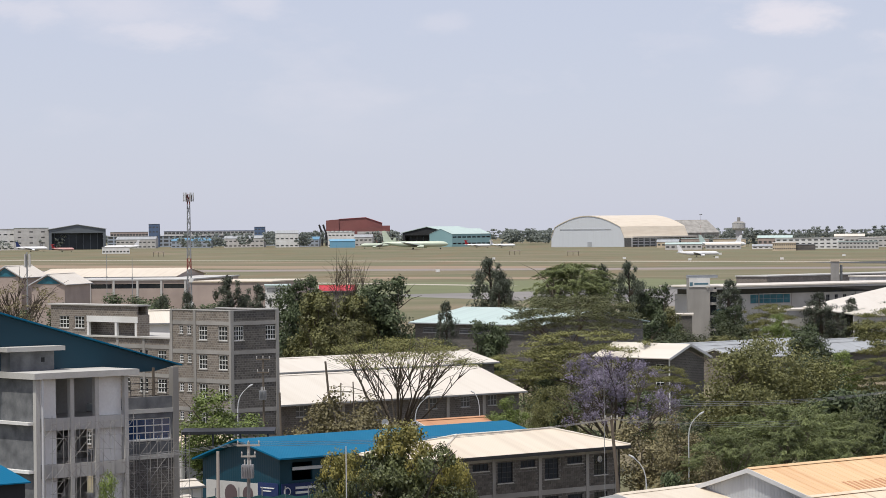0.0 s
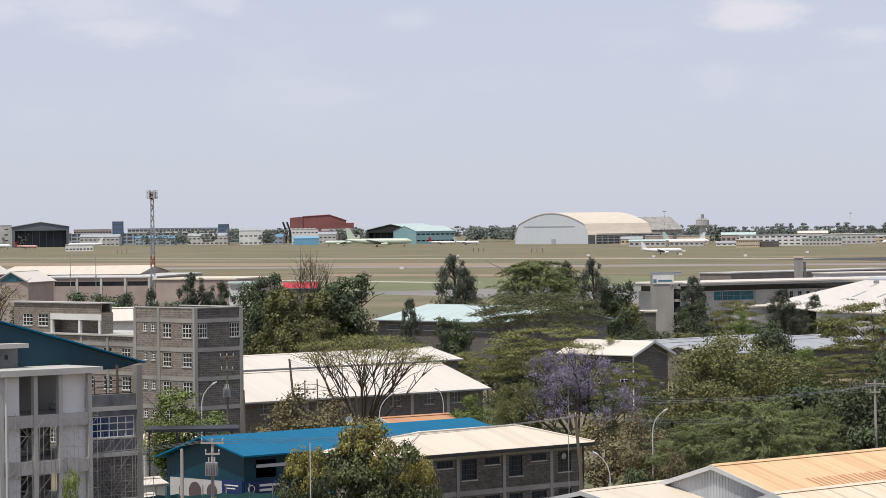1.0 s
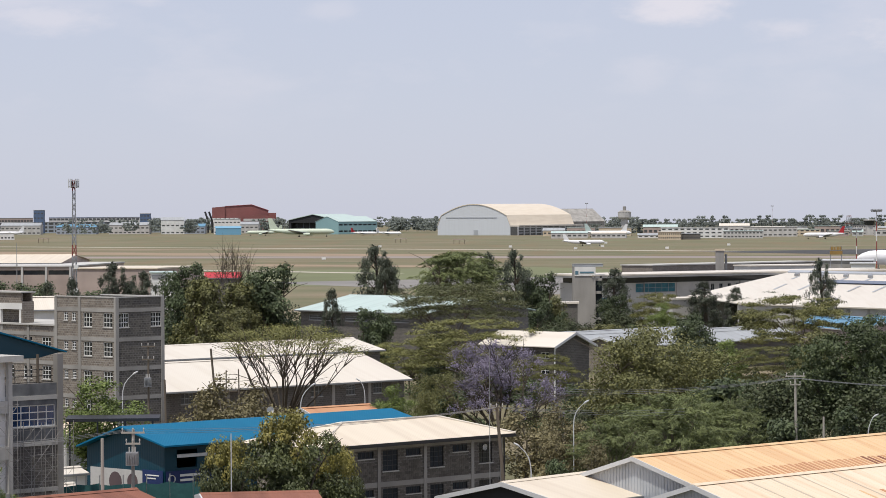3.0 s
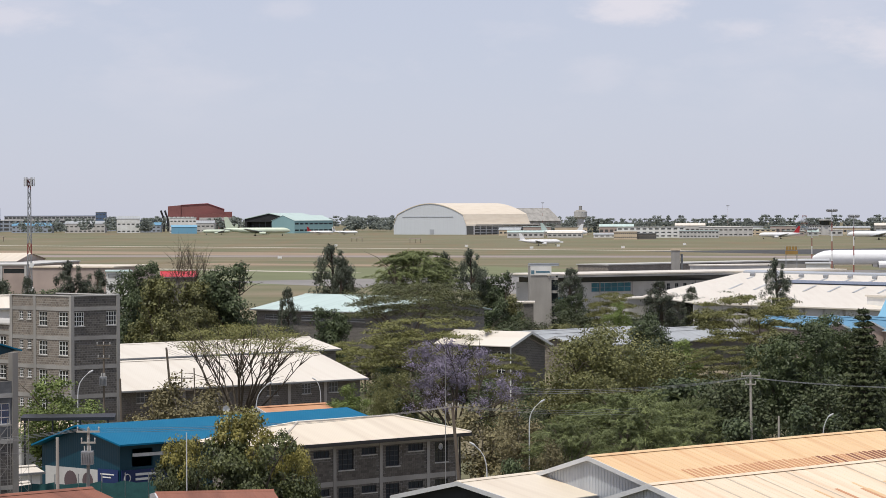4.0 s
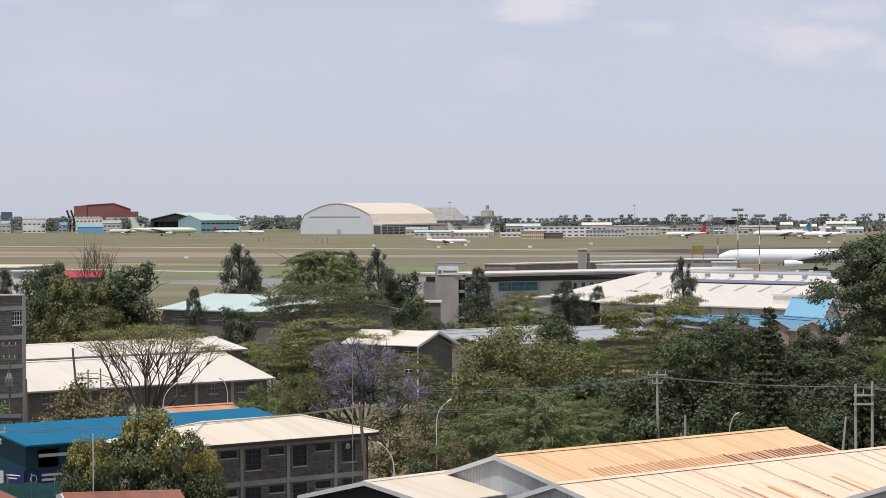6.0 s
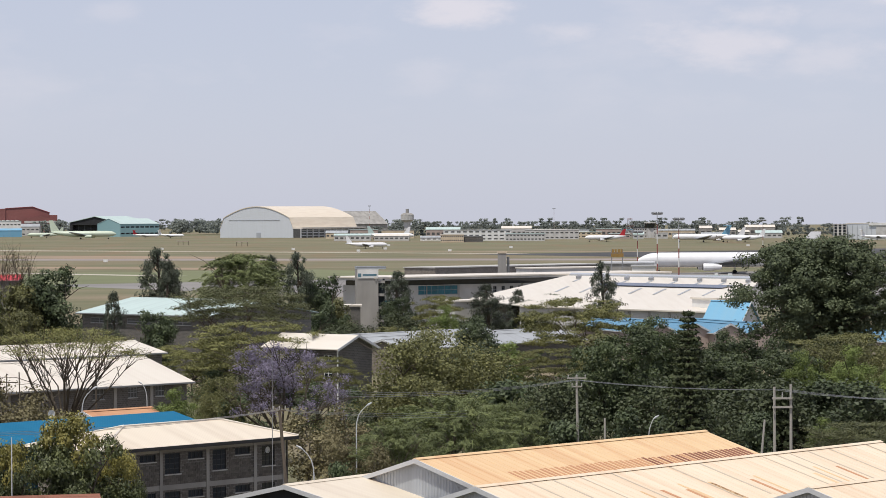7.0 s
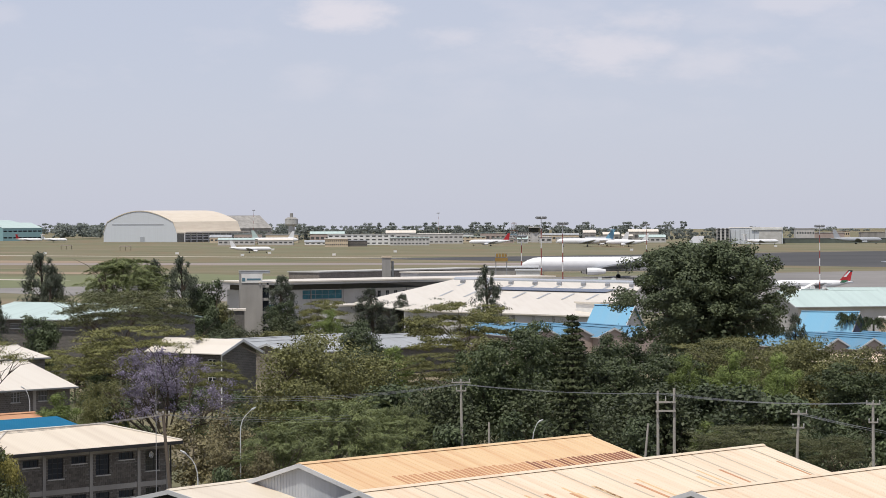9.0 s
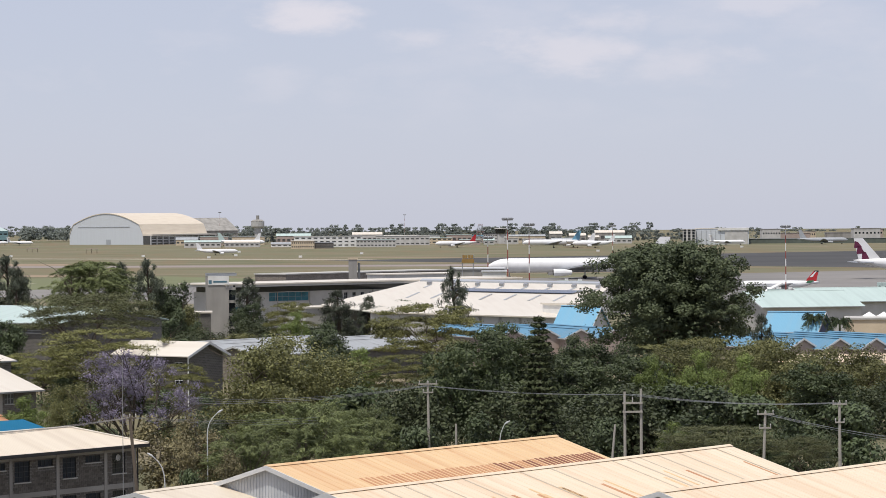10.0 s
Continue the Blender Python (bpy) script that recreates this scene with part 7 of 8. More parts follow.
gable_hangar("teal_hangar", (-247.74, 3320.77), (-192.98, 3284.34), 55, 14.96, 20.68, DARK, GREEN_ROOF, DARK, "dark-fronted hangar with a pale green roof")
# the teal is muted to carry the haze of distance in its colour
block("teal_store", (-191.81, 3264.37), (-153.40, 3296.43), 40, 13.25, plain("teal_wall", (0.26, 0.42, 0.44), (0.2, 0.34, 0.36), 0.6, big=0.02), GREEN_ROOF, "long teal hangar side with a pale green roof", 2, 8, GLASS, 2.5, 1.5, 0.8, "hangar", pitch=5.5)
TERMINAL_GREY = plain("terminal_blue_grey", (0.36, 0.4, 0.46), (0.28, 0.32, 0.37), 0.7, big=0.03)
TERMINAL_BLUE = plain("terminal_blue", (0.1, 0.15, 0.25), (0.08, 0.12, 0.2), 0.6)
# a red dulled for haze, which is put into the colour
RED_HAZED = plain("terracotta_red", (0.26, 0.1, 0.09), (0.19, 0.075, 0.07), 0.7, big=0.03)
block("terminal", (-617.38, 3648.13), (-375.62, 3680.88), 50, 12.70, TERMINAL_GREY, PALE_WALL, "long white terminal with rows of windows", 3, 34, GLASS_PALE, 1.2, 2.6, 0.75)
block("terminal_pier", (-561.46, 3717.84), (-441.86, 3733.95), 20, 17.85, PALE_WALL, TERMINAL_BLUE, "white terminal pier with a blue roof edge", 4, 26, GLASS_PALE, 1.2, 2.2, 0.8)
block("terminal_pier", (-627.43, 3727.56), (-583.05, 3734.76), 20, 17.54, PINK_WALL, GREEN_ROOF, "pinkish terminal pier with a pale roof", 3, 12, GLASS_PALE, 1.2, 2.2, 0.8)
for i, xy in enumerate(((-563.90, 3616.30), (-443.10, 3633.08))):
    block("terminal_tower", xy, (xy[0] + 11.5, xy[1]), 11, (26.71, 22.13)[i], TERMINAL_BLUE, PALE_WALL, "square blue terminal tower with glazed front", 5, 3, GLASS_PALE, group="terminal towers")
for i in range(5):
    x = (-574.83, 3452.47)
    block("terminal_house", (x[0] + i * 60, x[1] + 10 * (i % 2)), (x[0] + i * 60 + 44, x[1] + 10 * (i % 2)), 20, 10 - 2 * (i % 2), (PALE_WALL, TERMINAL_GREY)[i % 2], (GREY_ROOF, BLUEGREY_ROOF)[i % 2], "low airport building with a pitched roof", 2, 9, group="airport buildings", pitch=3.0)
# red terraced building
def stepped_hall():
    """A red hall in three steps: a flat wing, a long low gable and a lower front block with a pale band."""
    a, b = (-354.57, 3582.50), (-281.98, 3588.94)
    turn, w = ahead(a, b)
    t = thing("red_hall", a, "stepped dark red hall with a long low gable", "building", turn)
    zt, zm, zl = 31.92, 28.69, 22.24
    part("wing", prism([(0, 0), (w * 0.2, 0), (w * 0.2, zm + 1.2), (0, zm)], "y", 0, 30), RED_HAZED, t, "dark red flat wing")
    part("gable_block", prism([(w * 0.201, 0), (w * 0.88, 0), (w * 0.88, zl + 3), (w * 0.62, zt), (w * 0.201, zm + 1.5)], "y", 1.5, 50), RED_HAZED, t)
    part("roof_slope", slab(bmesh.new(), [(w * 0.2, 0.8, zm + 1.7), (w * 0.62, 0.8, zt + 0.2), (w * 0.62, 50, zt + 0.2), (w * 0.2, 50, zm + 1.7)], 0.5), RED_ROOF, t)
    part("roof_slope", slab(bmesh.new(), [(w * 0.62, 0.8, zt + 0.2), (w * 0.89, 0.8, zl + 3.1), (w * 0.89, 50, zl + 3.1), (w * 0.62, 50, zt + 0.2)], 0.5), RED_ROOF, t)
    part("end_block", boxes((w * 0.881, w, 0, 30, 0, zl)), RED_HAZED, t)
    part("front_block", prism([(w * 0.5, 0), (w * 0.97, 0), (w * 0.97, zl - 5), (w * 0.75, zl - 1.5), (w * 0.5, zl - 4)], "y", -10, -0.05), RED_HAZED, t)
    part("band", boxes((w * 0.49, w * 0.98, -10.4, -10.003, zl - 9, zl - 6.5)), PALE_WALL, t, "pale band of awnings")
    for k in range(9):
        part("window", boxes((w * (0.51 + 0.05 * k), w * (0.54 + 0.05 * k), -10.3, -10.003, zl - 13, zl - 10.5)), GLASS, t)
    for k in range(6):
        u = w * (0.03 + 0.07 * k)
        part("roof_tank", tube(bmesh.new(), [(u, -3, zl - 10), (u, -3, zl - 5.5)], 2.2, 10), WHITE_PAINT, t, "white tank")
    part("deck", boxes((0, w * 0.47, -6, -0.05, 0, zl - 10.003)), CONCRETE_PALE, t)


RED_ROOF = sheet("red_roof_sheet", (0.42, 0.14, 0.15), (0.34, 0.11, 0.12), 0.5, 0.5, "X", 0.4)
stepped_hall()
for xy in ((-358.56, 3577.07), (-353.78, 3574.54)):
    t = thing("chimney", xy, "leaning dark steel chimney", "chimney", group="chimneys")
    part("flue", tube(bmesh.new(), [(0, 0, 0), (0, 0, 14), (-3.5, 0, 24)], 1.1, 8), BLACK_STEEL, t)
block("white_house", (-335.01, 3403.55), (-306.35, 3406.25), 15, 16.00, WHITE_PAINT, GREEN_ROOF, "white three-storey house with a green roof", 3, 7)
block("white_house", (-392.73, 3407.44), (-367.74, 3410.23), 15, 15.37, WHITE_PAINT, GREY_ROOF, "white two-storey house with a grey roof", 2, 5, pitch=3.0)
block("blue_store", (-321.49, 3284.30), (-295.01, 3286.79), 15, 6.93, SKY_ROOF, SKY_ROOF, "low store under a bright blue roof", pitch=2.0)
t = block("fence_hut", (-488.96, 2858.48), (-464.10, 2862.62), 5, 5.95, WHITE_PAINT, PALE_WALL, "long white hut beside the taxiway", 1, 8, sill=1.2)
for k, (xy, h) in enumerate((((-397.39, 2569.45), 3.6), ((-52.45, 2349.41), 3.0), ((-99.85, 2447.96), 2.8))):
    t = thing("shelter", xy, "small open shelter on the airfield", "shelter", group="airfield shelters")
    part("roof", boxes((0, 9, 0, 3, h, h + 0.5)), PINK_WALL, t)
    for x in (0.3, 4.2, 8.3):
        part("post", boxes((x, x + 0.4, 0.2, 0.6, 0, h)), TIMBER, t)

# right side of the far field
for i, (x0, x1, yt, d, m, rf, fl, lab) in enumerate((
        ((116.36, 2677.47), (173.85, 2674.36), 8.90, 20, WHITE_PAINT, PALE_WALL, 3, "white three-storey airport office"),
        ((166.53, 2634.74), (199.56, 2632.45), 6.08, 20, PALE_WALL, GREEN_ROOF, 2, "pale airport office with a green roof"),
        ((192.76, 2773.31), (239.95, 2769.63), 8.28, 25, PALE_WALL, PALE_WALL, 2, "long pale airport shed"),
        ((108.87, 2557.68), (127.62, 2556.82), 6.22, 20, CREAM_WALL, WHITE_ROOF, 2, "cream workshop beside the parked aircraft"),
        ((128.12, 2566.80), (143.74, 2565.98), 4.62, 16, STONE_DIM, GREY_ROOF, 1, "dark open shed beside the offices"),
        ((217.71, 2871.76), (269.14, 2867.40), 5.35, 20, CREAM_WALL, GREEN_ROOF, 2, "cream airport building with a green roof"),
        ((270.42, 2937.58), (307.26, 2933.96), 6.66, 20, PALE_WALL, SKY_ROOF, 2, "pale airport building with a blue roof"),
        ((297.40, 2864.60), (320.49, 2862.11), 9.02, 20, PALE_WALL, DARK, 3, "grey building below the control tower"))):
    block("airport_office", x0, x1, d, yt, m, rf, lab, fl, 11, GLASS_PALE, 1.0, 1.1, 0.6)
def small_building(xy, w, depth, h, wall_mat, roof_mat, pitch, label):
    """A low airport shed or hut: walls with a band of windows under a pitched or flat roof."""
    block("airport_shed", xy, (xy[0] + w, xy[1] - 0.06 * w), depth, h, wall_mat, roof_mat, label, 1, max(2, int(w / 4)), GLASS_PALE, h * 0.35, h * 0.3, 0.6, group="airport sheds", pitch=pitch)


rng = random.Random(63)
KINDS = [(PALE_WALL, WHITE_ROOF, "low pale airport shed with a white roof"), (PALE_WALL, GREEN_ROOF, "low pale airport shed with a pale green roof"), (CREAM_WALL, GREY_ROOF, "low cream airport shed with a grey roof"),
         (CONCRETE, WHITE_ROOF, "grey airport workshop with a white roof"), (WHITE_PAINT, GREY_ROOF, "white airport hut with a grey roof"), (PINK_WALL, GREEN_ROOF, "brownish airport shed with a pale green roof")]
for d, b0, b1, lo, hi in ((2915, 0.35, 8.4, 5, 9), (2705, 0.5, 2.2, 2.5, 5), (2760, 5.5, 8.3, 3, 6)):
    be = b0
    while be < b1:
        w = rng.uniform(9, 34)
        y = d + rng.uniform(0, 22)
        wm, rm, lab = rng.choice(KINDS)
        small_building((y * math.tan(radians(be)), y), w, rng.uniform(10, 18), rng.uniform(lo, hi), wm, rm, rng.choice((0.0, 1.5, 2.2)), lab)
        be += math.degrees(w / d) + rng.uniform(0.03, 0.22)
t = thing("control_tower", (311.13, 2843.03), "control tower with a dark glazed cab", "tower")
cz = 14.21
part("shaft", boxes((-3, 3, -3, 3, 0, cz - 5)), PALE_WALL, t)
part("cab", tube(bmesh.new(), [(0, 0, cz - 4.997), (0, 0, cz - 0.8)], [4.4, 5.4], 8), GLASS, t)
part("cab_roof", tube(bmesh.new(), [(0, 0, cz - 0.797), (0, 0, cz)], [5.8, 5.6], 8), PALE_WALL, t)
lattice_mast("radar_tower", (294.83, 2864.87), 17.87, 4.5, "square lattice radar tower")
t = thing("water_tower", (94.68, 2958.49), "concrete water tower with a round drum", "tower")
z0, z1 = 15.46, 21.82
part("stem", tube(bmesh.new(), [(0, 0, 0), (0, 0, z0)], [3.2, 3.2], 12), CONCRETE_PALE, t)
part("drum", tube(bmesh.new(), [(0, 0, z0), (0, 0, z0 + 1.5), (0, 0, z1)], [4.0, 6.2, 6.2], 16), CONCRETE_PALE, t)
part("drum_roof", tube(bmesh.new(), [(0, 0, z1 + 0.003), (0, 0, z1 + 1.6), (0, 0, z1 + 1.7), (0, 0, z1 + 5.5)], [6.4, 4, 1.6, 1.5], 12), CONCRETE, t)
gable = block("pale_hangar", (451.33, 2621.43), (495.56, 2613.43), 60, 13.31, PALE_METAL, WHITE_ROOF, "large pale square hangar with tall sliding doors", category="hangar")
part("door_leaf", boxes((25, 44, -0.6, -0.003, 0, 11.33)), PALE_WALL, gable)
part("door_track", boxes((19, 45, -1.2, -0.003, 11.81 + 0.003, 11.81 + 2)), WHITE_PAINT, gable)
for k in range(6):
    part("door_mullion", boxes((1 + 4 * k, 1.5 + 4 * k, -0.3, -0.003, 0, 11.89)), PLANE_GREY, gable)
block("hangar_offices", (439.40, 2613.32), (450.10, 2611.50), 20, 12.60, PALE_WALL, CONCRETE_PALE, "pale five-storey offices beside the hangar", 5, 3, GLASS, 1, 2.2)
rng = random.Random(9)
for k in range(16):
    p, q = (545.33, 2848.27), (848.04, 2773.24)
    x = p[0] + (q[0] - p[0]) * (k + rng.uniform(0, 0.5)) / 16
    y = p[1] + (q[1] - p[1]) * k / 16 + rng.uniform(-60, 60)
    w, h = rng.uniform(14, 34), rng.uniform(7, 12)
    block("apartment_block", (x, y), (x + w, y), 12, h, (PALE_WALL, PINK_WALL, CREAM_WALL, CONCRETE)[k % 4], CONCRETE, "distant hazy apartment block", int(h / 4), 7, GLASS, 1, 1.6, 0.5, group="far apartment blocks")
block("far_wall", (506.74, 2672.38), (773.00, 2607.85), 2, 4.0, plain("grey_green_wall", (0.12, 0.14, 0.12), rough=0.9), GREY_ROOF, "long grey-green perimeter wall")

# ---- aircraft ----
airliner("freighter", (135.86, 1292.88), 178, 76, 6.0, "large plain white twin-engined freighter", group="parked aircraft", windows=False, fin=0.15)
red_jet = airliner("red_tail_airliner", (193.78, 1042.14), 174, 27.0, 2.8, "white regional jet with a red tail fin", tail=RED_PAINT, group="parked aircraft", fin=0.17)
part("tail_stripe", prism([(-23.9, 5.1), (-24.9, 5.1), (-26.3, 7.0), (-25.9, 7.0)], "y", -0.24, 0.24), PLANE_WHITE, red_jet, "white tail stripe")
part("tail_tip", prism([(-25.5, 6.75), (-27.0, 6.75), (-27.0, 7.3), (-25.6, 7.3)], "y", -0.22, 0.22), BLACK_STEEL, red_jet, "black fin tip")
part("tail_band", prism([(-22.6, 3.2), (-24.4, 3.2), (-25.4, 4.0), (-23.4, 4.0)], "y", -0.9, 0.9), LEAF_GREEN_PAINT, red_jet, "green tail band")
q = airliner("maroon_tail_airliner", (344.73, 1243.09), 2, 67, 5.8, "white and grey airliner with maroon marked tail", group="parked aircraft", fin=0.16)
for k, (za, zb, xa) in enumerate(((7.6, 11.2, -60.5), (10.2, 13.4, -62.5), (12.6, 15.2, -63.6))):
    part("tail_emblem", prism([(xa, za), (xa - 3.4, za - 0.3), (xa - 3.0, zb), (xa - 1.6, zb - 0.6)], "y", -0.26, -0.183), MAROON, q, "maroon tail marking")
for i, (xy, hd, ln, di, tl, hi, bd, lab) in enumerate((
        ((-598.57, 3174.05), -6, 34, 3.6, NAVY, False, None, "white airliner with a dark blue tail"),
        ((-563.34, 3129.70), -8, 24, 2.8, RED_PAINT, True, PLANE_PINK, "small pale red jet with a high tail"),
        ((-534.50, 3134.76), 188, 36, 4.0, None, False, None, "plain white airliner beside the hangar"),
        ((-276.55, 3137.84), 185, 36, 3.6, None, False, PLANE_MINT, "pale green airliner on the grass"),
        ((-144.11, 3096.65), -5, 26, 2.7, RED_PAINT, True, None, "small jet with a red high tail"),
        ((-118.91, 3077.70), -10, 26, 2.7, None, True, None, "small white jet with a high tail"),
        ((55.99, 2849.45), 175, 38, 3.7, None, False, None, "white airliner on the far apron"),
        ((95.83, 2798.36), -3, 42, 4.0, GREEN_ROOF, False, None, "white airliner with a pale green tail"),
        ((287.01, 2463.34), 178, 46, 4.6, SKY_ROOF, True, None, "old white trijet with a blue fin"),
        ((309.33, 2480.79), 182, 38, 4.0, None, False, None, "plain white stored airliner"),
        ((324.04, 2448.65), 176, 34, 3.8, None, False, None, "plain white stored airliner"),
        ((225.53, 2550.05), 185, 34, 3.6, RED_PAINT, False, None, "white airliner with a red tail"),
        ((481.21, 2555.08), 2, 30, 3.0, None, True, None, "white jet before the pale hangar"),
        ((571.92, 2577.31), 3, 42, 3.8, None, False, PLANE_GREY, "grey military transport aircraft"))):
    airliner("stored_airliner", xy, hd, ln, di, lab, bd, tl, high_tail=hi, group="parked aircraft", windows=False)
# a long mint-coloured airliner, its nose to the right
airliner("stored_airliner", (-179.73, 2994.61), -4, 64, 5.4, "long pale green and white four-engined airliner", PLANE_MINT, PLANE_MINT, windows=False, group="parked aircraft")
# the airliner that rolls along the taxiway
airliner("taxiing_airliner", (56.01, 2179.28), 2, 29, 2.9, "white turboprop airliner on the taxiway", windows=False)

for xy, h in (((99.83, 894.45), 25.22), ((103.57, 873.88), 23.64), ((197.62, 980.28), 22.07), ((215.92, 1484.38), 20.71), ((93.17, 885.11), 20.02), ((258.89, 3289.83), 26.59), ((64.10, 3199.36), 30.27)):
    red_white_mast("floodlight_mast", xy, h, "tall floodlight mast banded red and white")
# apron vehicles
rng = random.Random(3)
for xy in ((252.64, 1091.13), (253.42, 1085.82), (149.15, 1170.54), (153.73, 1164.90), (198.17, 1010.76), (201.01, 1008.16)):
    t = thing("apron_vehicle", xy, "green and white apron service vehicle", "vehicle", rng.uniform(-20, 20), group="apron vehicles")
    part("body", boxes((0, 4.4, 0, 2, 0.5, 1.9)), GREEN_ROOF, t)
    part("cab", boxes((3.0, 4.2, 0.1, 1.9, 1.903, 2.6)), WHITE_PAINT, t)
    for x in (0.8, 3.4):
        for y in (-0.05, 1.75):
            part("wheel", tube(bmesh.new(), [(x, y, 0.42), (x, y + 0.3, 0.42)], 0.42, 10), RUBBER, t)
t = thing("passenger_stairs", (198.65, 1020.85), "white mobile passenger stairs beside the jet", "stairs", 30)
part("ramp", slab(bmesh.new(), [(0, 0, 0.6), (8, 0, 3.6), (8, 2, 3.6), (0, 2, 0.6)], 0.5), WHITE_PAINT, t)
part("chassis", boxes((0, 8, 0.2, 1.8, 0.3, 0.55)), STEEL, t)
for x in (1.0, 7.0):
    part("wheel", tube(bmesh.new(), [(x, 0.1, 0.35), (x, 1.9, 0.35)], 0.35, 10), RUBBER, t)
# white runway marker boards
for xy in ((31.81, 1999.75), (51.35, 2099.37), (89.72, 1997.99), (138.21, 2145.55), (-9.89, 2099.98), (305.39, 2178.70), (440.84, 2359.17), (-99.17, 2147.71), (-105.64, 1646.61), (58.79, 2299.25)):
    t = thing("marker_board", xy, "small white runway marker board", "sign", group="runway markers")
    part("board", boxes((0, 2.2, 0, 0.15, 0.3, 1.6)), WHITE_PAINT, t)
    part("foot", boxes((0.3, 0.5, 0, 0.15, 0, 0.297)), STEEL, t)
    part("foot", boxes((1.7, 1.9, 0, 0.15, 0, 0.297)), STEEL, t)


# ---- street furniture ----
def street_lamp(xy, top, arm, label="pale curved street lamp on a tapered pole"):
    t = thing("street_lamp", xy, label, "street lamp", group="street lamps")
    s = 1 if arm > 0 else -1
    a = abs(arm)
    path = [(0, 0, 0), (0, 0, top - 2.1), (s * 0.05 * a, 0, top - 1.5), (s * 0.22 * a, 0, top - 0.9), (s * 0.55 * a, 0, top - 0.42), (s * a, 0, top)]
    part("pole", tube(bmesh.new(), path, [0.075, 0.055, 0.048, 0.045, 0.042, 0.04], 8), STEEL_PALE, t)
    part("lantern", tube(bmesh.new(), [(s * a, 0, top), (s * (a + 0.2), 0, top + 0.14), (s * (a + 0.5), 0, top + 0.3)], [0.05, 0.1, 0.06], 8), STEEL_PALE, t)


street_lamp((-38.07, 297.57), 11.36, 0.97)
street_lamp((-21.30, 299.24), 10.08, 0.97)
street_lamp((4.66, 299.96), 8.30, 0.97)
street_lamp((0.51, 255.00), 7.62, -0.91)
street_lamp((30.77, 283.33), 7.97, 0.46)
street_lamp((-18.82, 371.52), 6.59, -0.53)


def pole(name, xy, top, label, lean=0.0, r=0.14, mat=None, arms=(), insulators=True, box_at=None):
    """A power pole: shaft, crossarms with insulators, and a transformer where it has one."""
    t = thing(name, xy, label, "pole")
    part("shaft", tube(bmesh.new(), [(0, 0, 0), (lean * 0.5, 0, top * 0.5), (lean, 0, top)], [r * 1.0, r * 0.82, r * 0.66], 8), mat or TIMBER, t)
    for z, w in arms:
        x = lean * (top - z) / top
        part("crossarm", boxes((x - w, x + w, -0.16, -0.06, top - z - 0.12, top - z)), mat or TIMBER, t)
        if insulators:
            for k in (-0.9, 0, 0.9):
                part("insulator", tube(bmesh.new(), [(x + k * w, -0.11, top - z), (x + k * w, -0.11, top - z + 0.18), (x + k * w, -0.11, top - z + 0.28)], [0.03, 0.06, 0.03], 6), CONCRETE_PALE, t)
    if box_at:
        z, w = box_at
        x = lean * (top - z) / top
        tr = part("transformer", boxes((x - w, x + w, -0.9, -0.2, top - z - 0.9, top - z)), STEEL, t, "grey pole transformer")
        for k in range(5):
            part("fin", boxes((x - w * 0.8 + k * w * 0.4, x - w * 0.75 + k * w * 0.4, -1.05, -0.903, top - z - 0.8, top - z - 0.1)), STEEL, tr)
        for k in (-0.5, 0, 0.5):
            part("bushing", tube(bmesh.new(), [(x + k * w, -0.5, top - z), (x + k * w, -0.5, top - z + 0.35)], 0.05, 6), CONCRETE_PALE, tr)
    return t


pole("transformer_pole", (-26.68, 213.34), 12.06, "grey power pole with crossarms and a transformer", 0.1, 0.16, POLE_PALE, ((0.15, 0.8), (0.9, 0.5)), box_at=(1.5, 0.4))
pole("pale_pole", (-28.26, 210.11), 11.69, "plain pale concrete pole", 0.0, 0.16, POLE_PALE)
pole("timber_pole", (-33.18, 343.40), 11.75, "leaning dark timber power pole", -1.05, 0.17)
pole("timber_pole", (-37.05, 309.79), 13.85, "dark timber power pole before the stone block", 0.0, 0.14, arms=((0.3, 0.7), (1.6, 0.6)), box_at=(3.4, 0.32))
pole("timber_pole", (-33.82, 298.09), 10.84, "short dark timber pole", -0.3, 0.15)
pole("timber_pole", (-23.55, 354.22), 9.78, "dark timber power pole", -0.1, 0.13)
pole("timber_pole", (-32.28, 340.47), 9.53, "thin dark timber pole", 0.0, 0.1, arms=((0.9, 1.2), (2.2, 1.2)), insulators=False)
pole("timber_pole", (-30.76, 340.61), 9.64, "thin dark timber pole", -0.2, 0.1)
pole("leaning_pole", (-1.11, 240.00), 12.00, "leaning grey timber power pole", -1.03, 0.17, TIMBER, ((0.2, 0.5),))
t = thing("aerial_mast", (-2.69, 242.99), "thin white aerial mast beside the house", "mast")
part("pole", tube(bmesh.new(), [(0, 0, 0), (0, 0, 16.04)], [0.04, 0.02], 6), STEEL, t)
t = thing("aerial_mast", (-19.34, 207.10), "thin pale aerial pole before the mango tree", "mast")
part("pole", tube(bmesh.new(), [(0, 0, 0), (0, 0, 12.20)], [0.05, 0.035], 6), STEEL_PALE, t)
pole("power_pole", (25.76, 298.89), 11.13, "grey power pole with insulators", -0.15, 0.16, POLE_PALE, ((0.2, 0.9), (1.0, 0.5)))
pole("power_pole", (27.33, 288.71), 7.70, "short grey pole behind the shed", 0.0, 0.14, POLE_PALE)
pole("power_pole", (39.49, 265.07), 11.83, "grey pole of a twin power pole", 0.0, 0.16, POLE_PALE)
pole("power_pole", (40.86, 264.87), 12.07, "grey pole of a twin power pole", 0.0, 0.16, POLE_PALE)
t = thing("pole_crossarm", (40.10, 264.68), "pair of grey crossarms between twin poles", "crossarm")
cz = 10.97
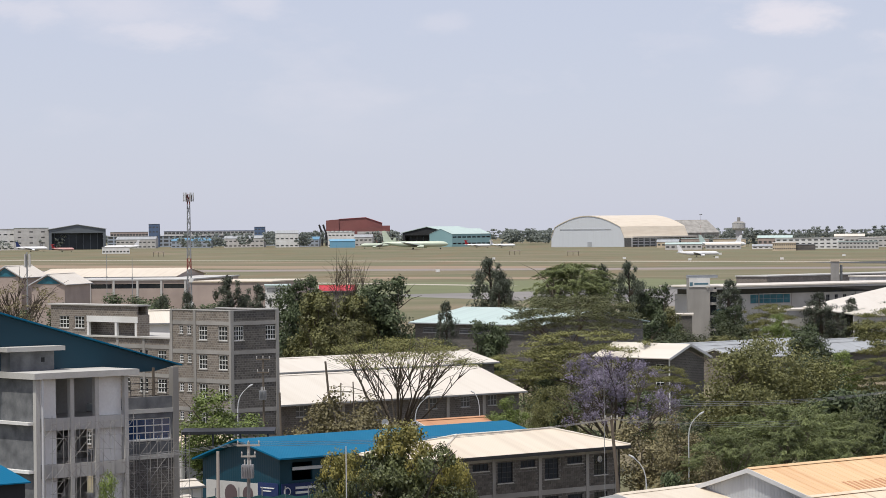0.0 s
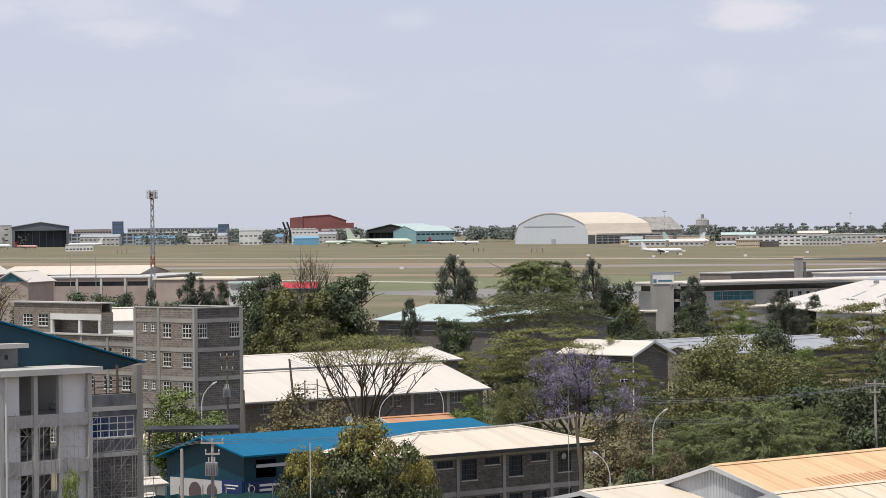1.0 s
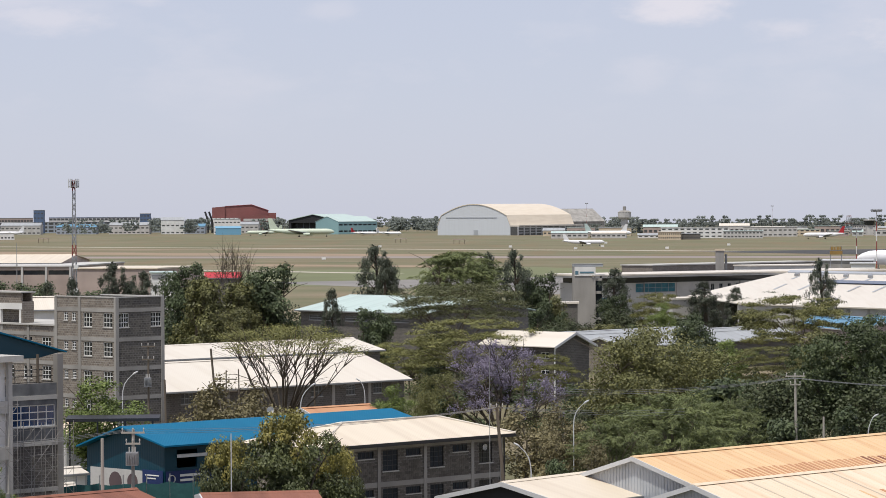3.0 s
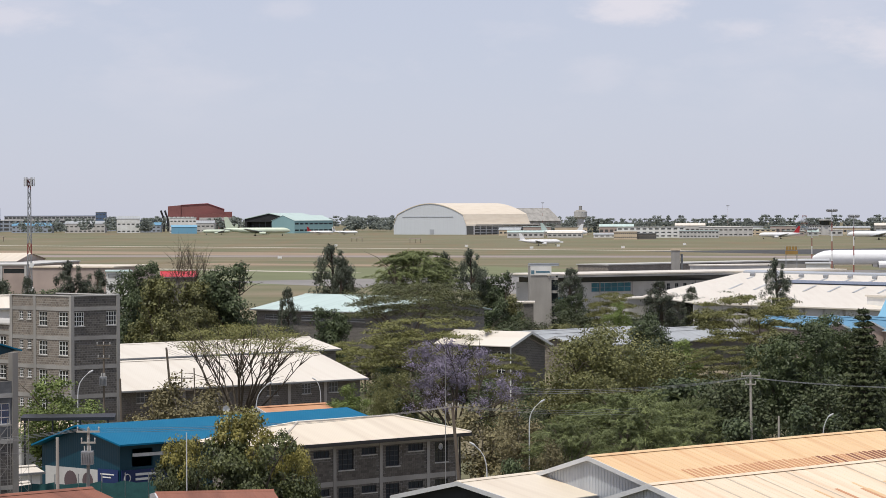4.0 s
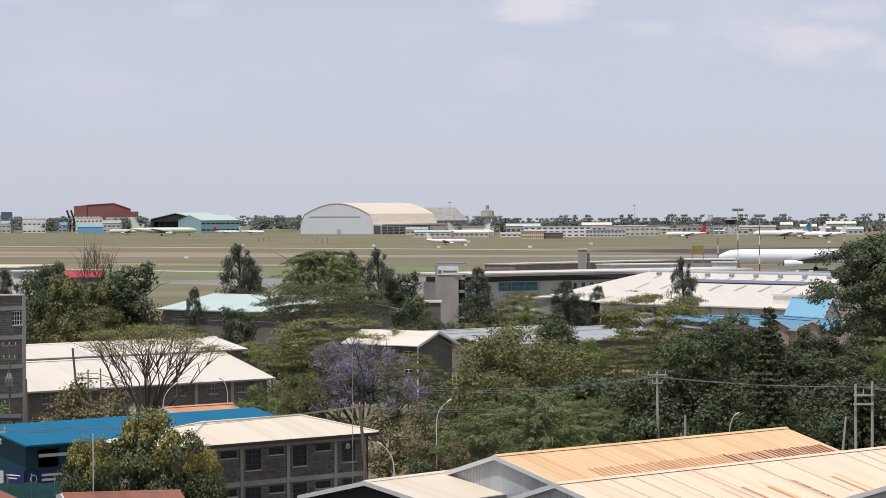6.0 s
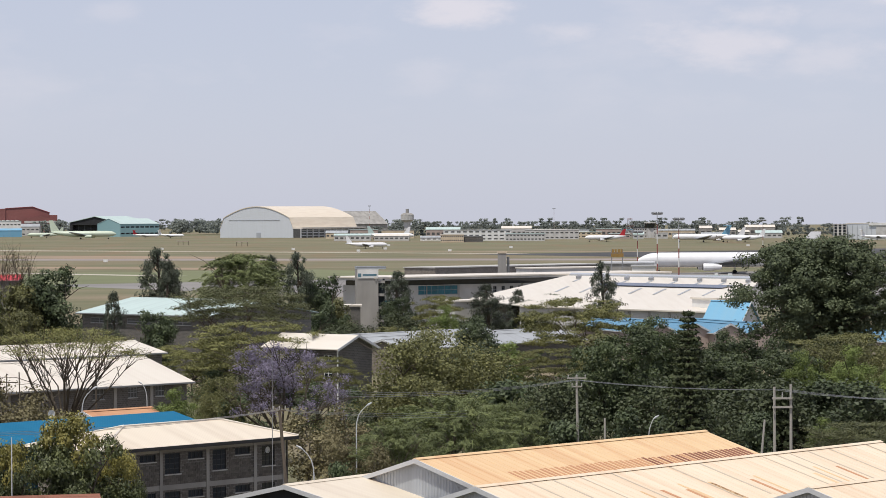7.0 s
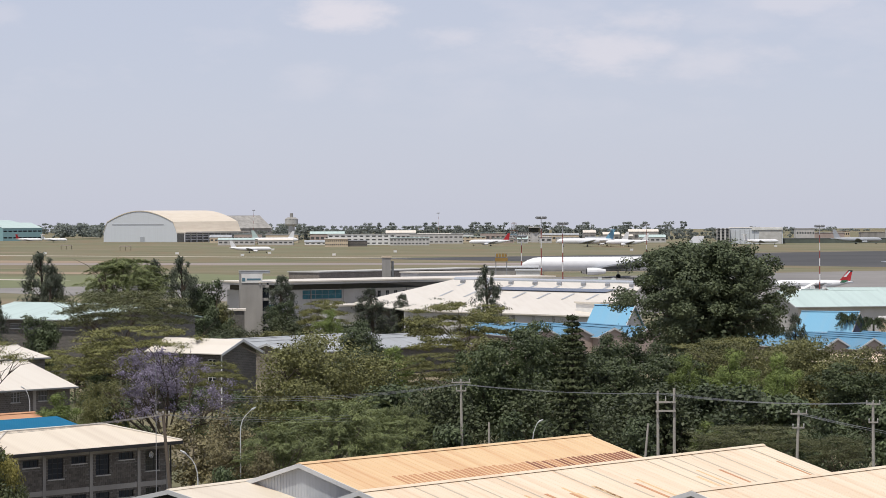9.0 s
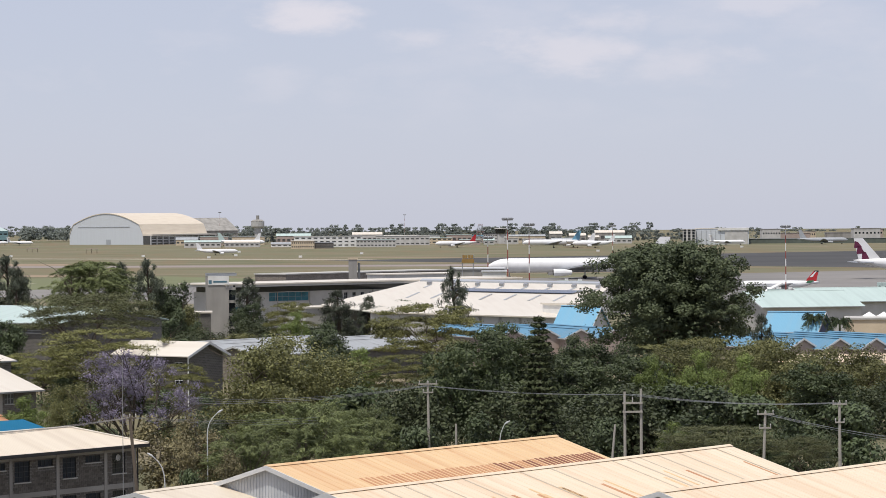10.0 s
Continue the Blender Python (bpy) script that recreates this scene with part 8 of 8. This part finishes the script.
for z in (cz, cz - 0.75):
    part("beam", boxes((-0.85, 0.85, -0.08, 0.05, z - 0.16, z)), POLE_PALE, t)
for k in (-0.7, 0, 0.7):
    part("insulator", tube(bmesh.new(), [(k, 0, cz), (k, 0, cz + 0.45)], [0.05, 0.04], 6), CONCRETE_PALE, t)
pole("leaning_post", (37.27, 261.36), 9.32, "short leaning stay post", 0.85, 0.13, POLE_PALE)
pole("transformer_pole", (49.67, 257.25), 10.50, "leaning grey pole with switchgear", 0.4, 0.16, POLE_PALE, ((0.15, 0.7), (1.3, 0.5)))
pole("power_pole", (56.06, 255.93), 11.27, "grey power pole with insulators", -0.05, 0.17, POLE_PALE, ((0.1, 0.6), (1.6, 0.4)))


def wire(a, b, sag, label="thin grey power line between poles", r=0.016, n=14):
    bm = bmesh.new()
    a, b = Vector(a), Vector(b)
    tube(bm, [a.lerp(b, i / n) - Vector((0, 0, 4 * sag * (i / n) * (1 - i / n))) for i in range(n + 1)], r, 4)
    ob = part("power_line", bm, STEEL, None)
    tagged(ob, label, "cable", "power lines")


P1, P2, P3, P4 = (*(25.54, 298.91), 10.70), (*(40.15, 264.98), 11.59), (*(55.97, 255.95), 11.22), (*(50.03, 257.18), 10.41)
for k in (-0.7, 0.0, 0.7):
    wire((P1[0], P1[1] + k, P1[2]), (P2[0] + k, P2[1], P2[2]), 0.28)
    wire((P2[0] + k, P2[1], P2[2]), (P3[0], P3[1] + k, P3[2]), 0.39)
    wire((P4[0], P4[1] + k, P4[2] - 0.2 * abs(k)), (*(64.64, 249.77), 8.00 + 0.25 * k), 0.33)
    wire((P1[0], P1[1] + k, P1[2]), (*(3.29, 314.98), 8.62 + 0.35 * k), 0.55)
    wire((*(-2.05, 239.99), 11.78 + 0.05 * k), (*(-26.68, 213.34), 11.95 + 0.2 * k), 0.50)
    wire((*(-2.05, 239.99), 11.78 + 0.05 * k), (*(15.19, 299.62), 7.52 + 0.4 * k), 0.28)
    wire((*(-34.22, 343.30), 11.44 + 0.3 * k), (*(-18.02, 349.54), 7.07 + 0.25 * k), 0.44)
    wire((*(-26.68, 213.34), 12.02 + 0.1 * k), (*(-46.51, 220.14), 10.15 + 0.3 * k), 0.33)
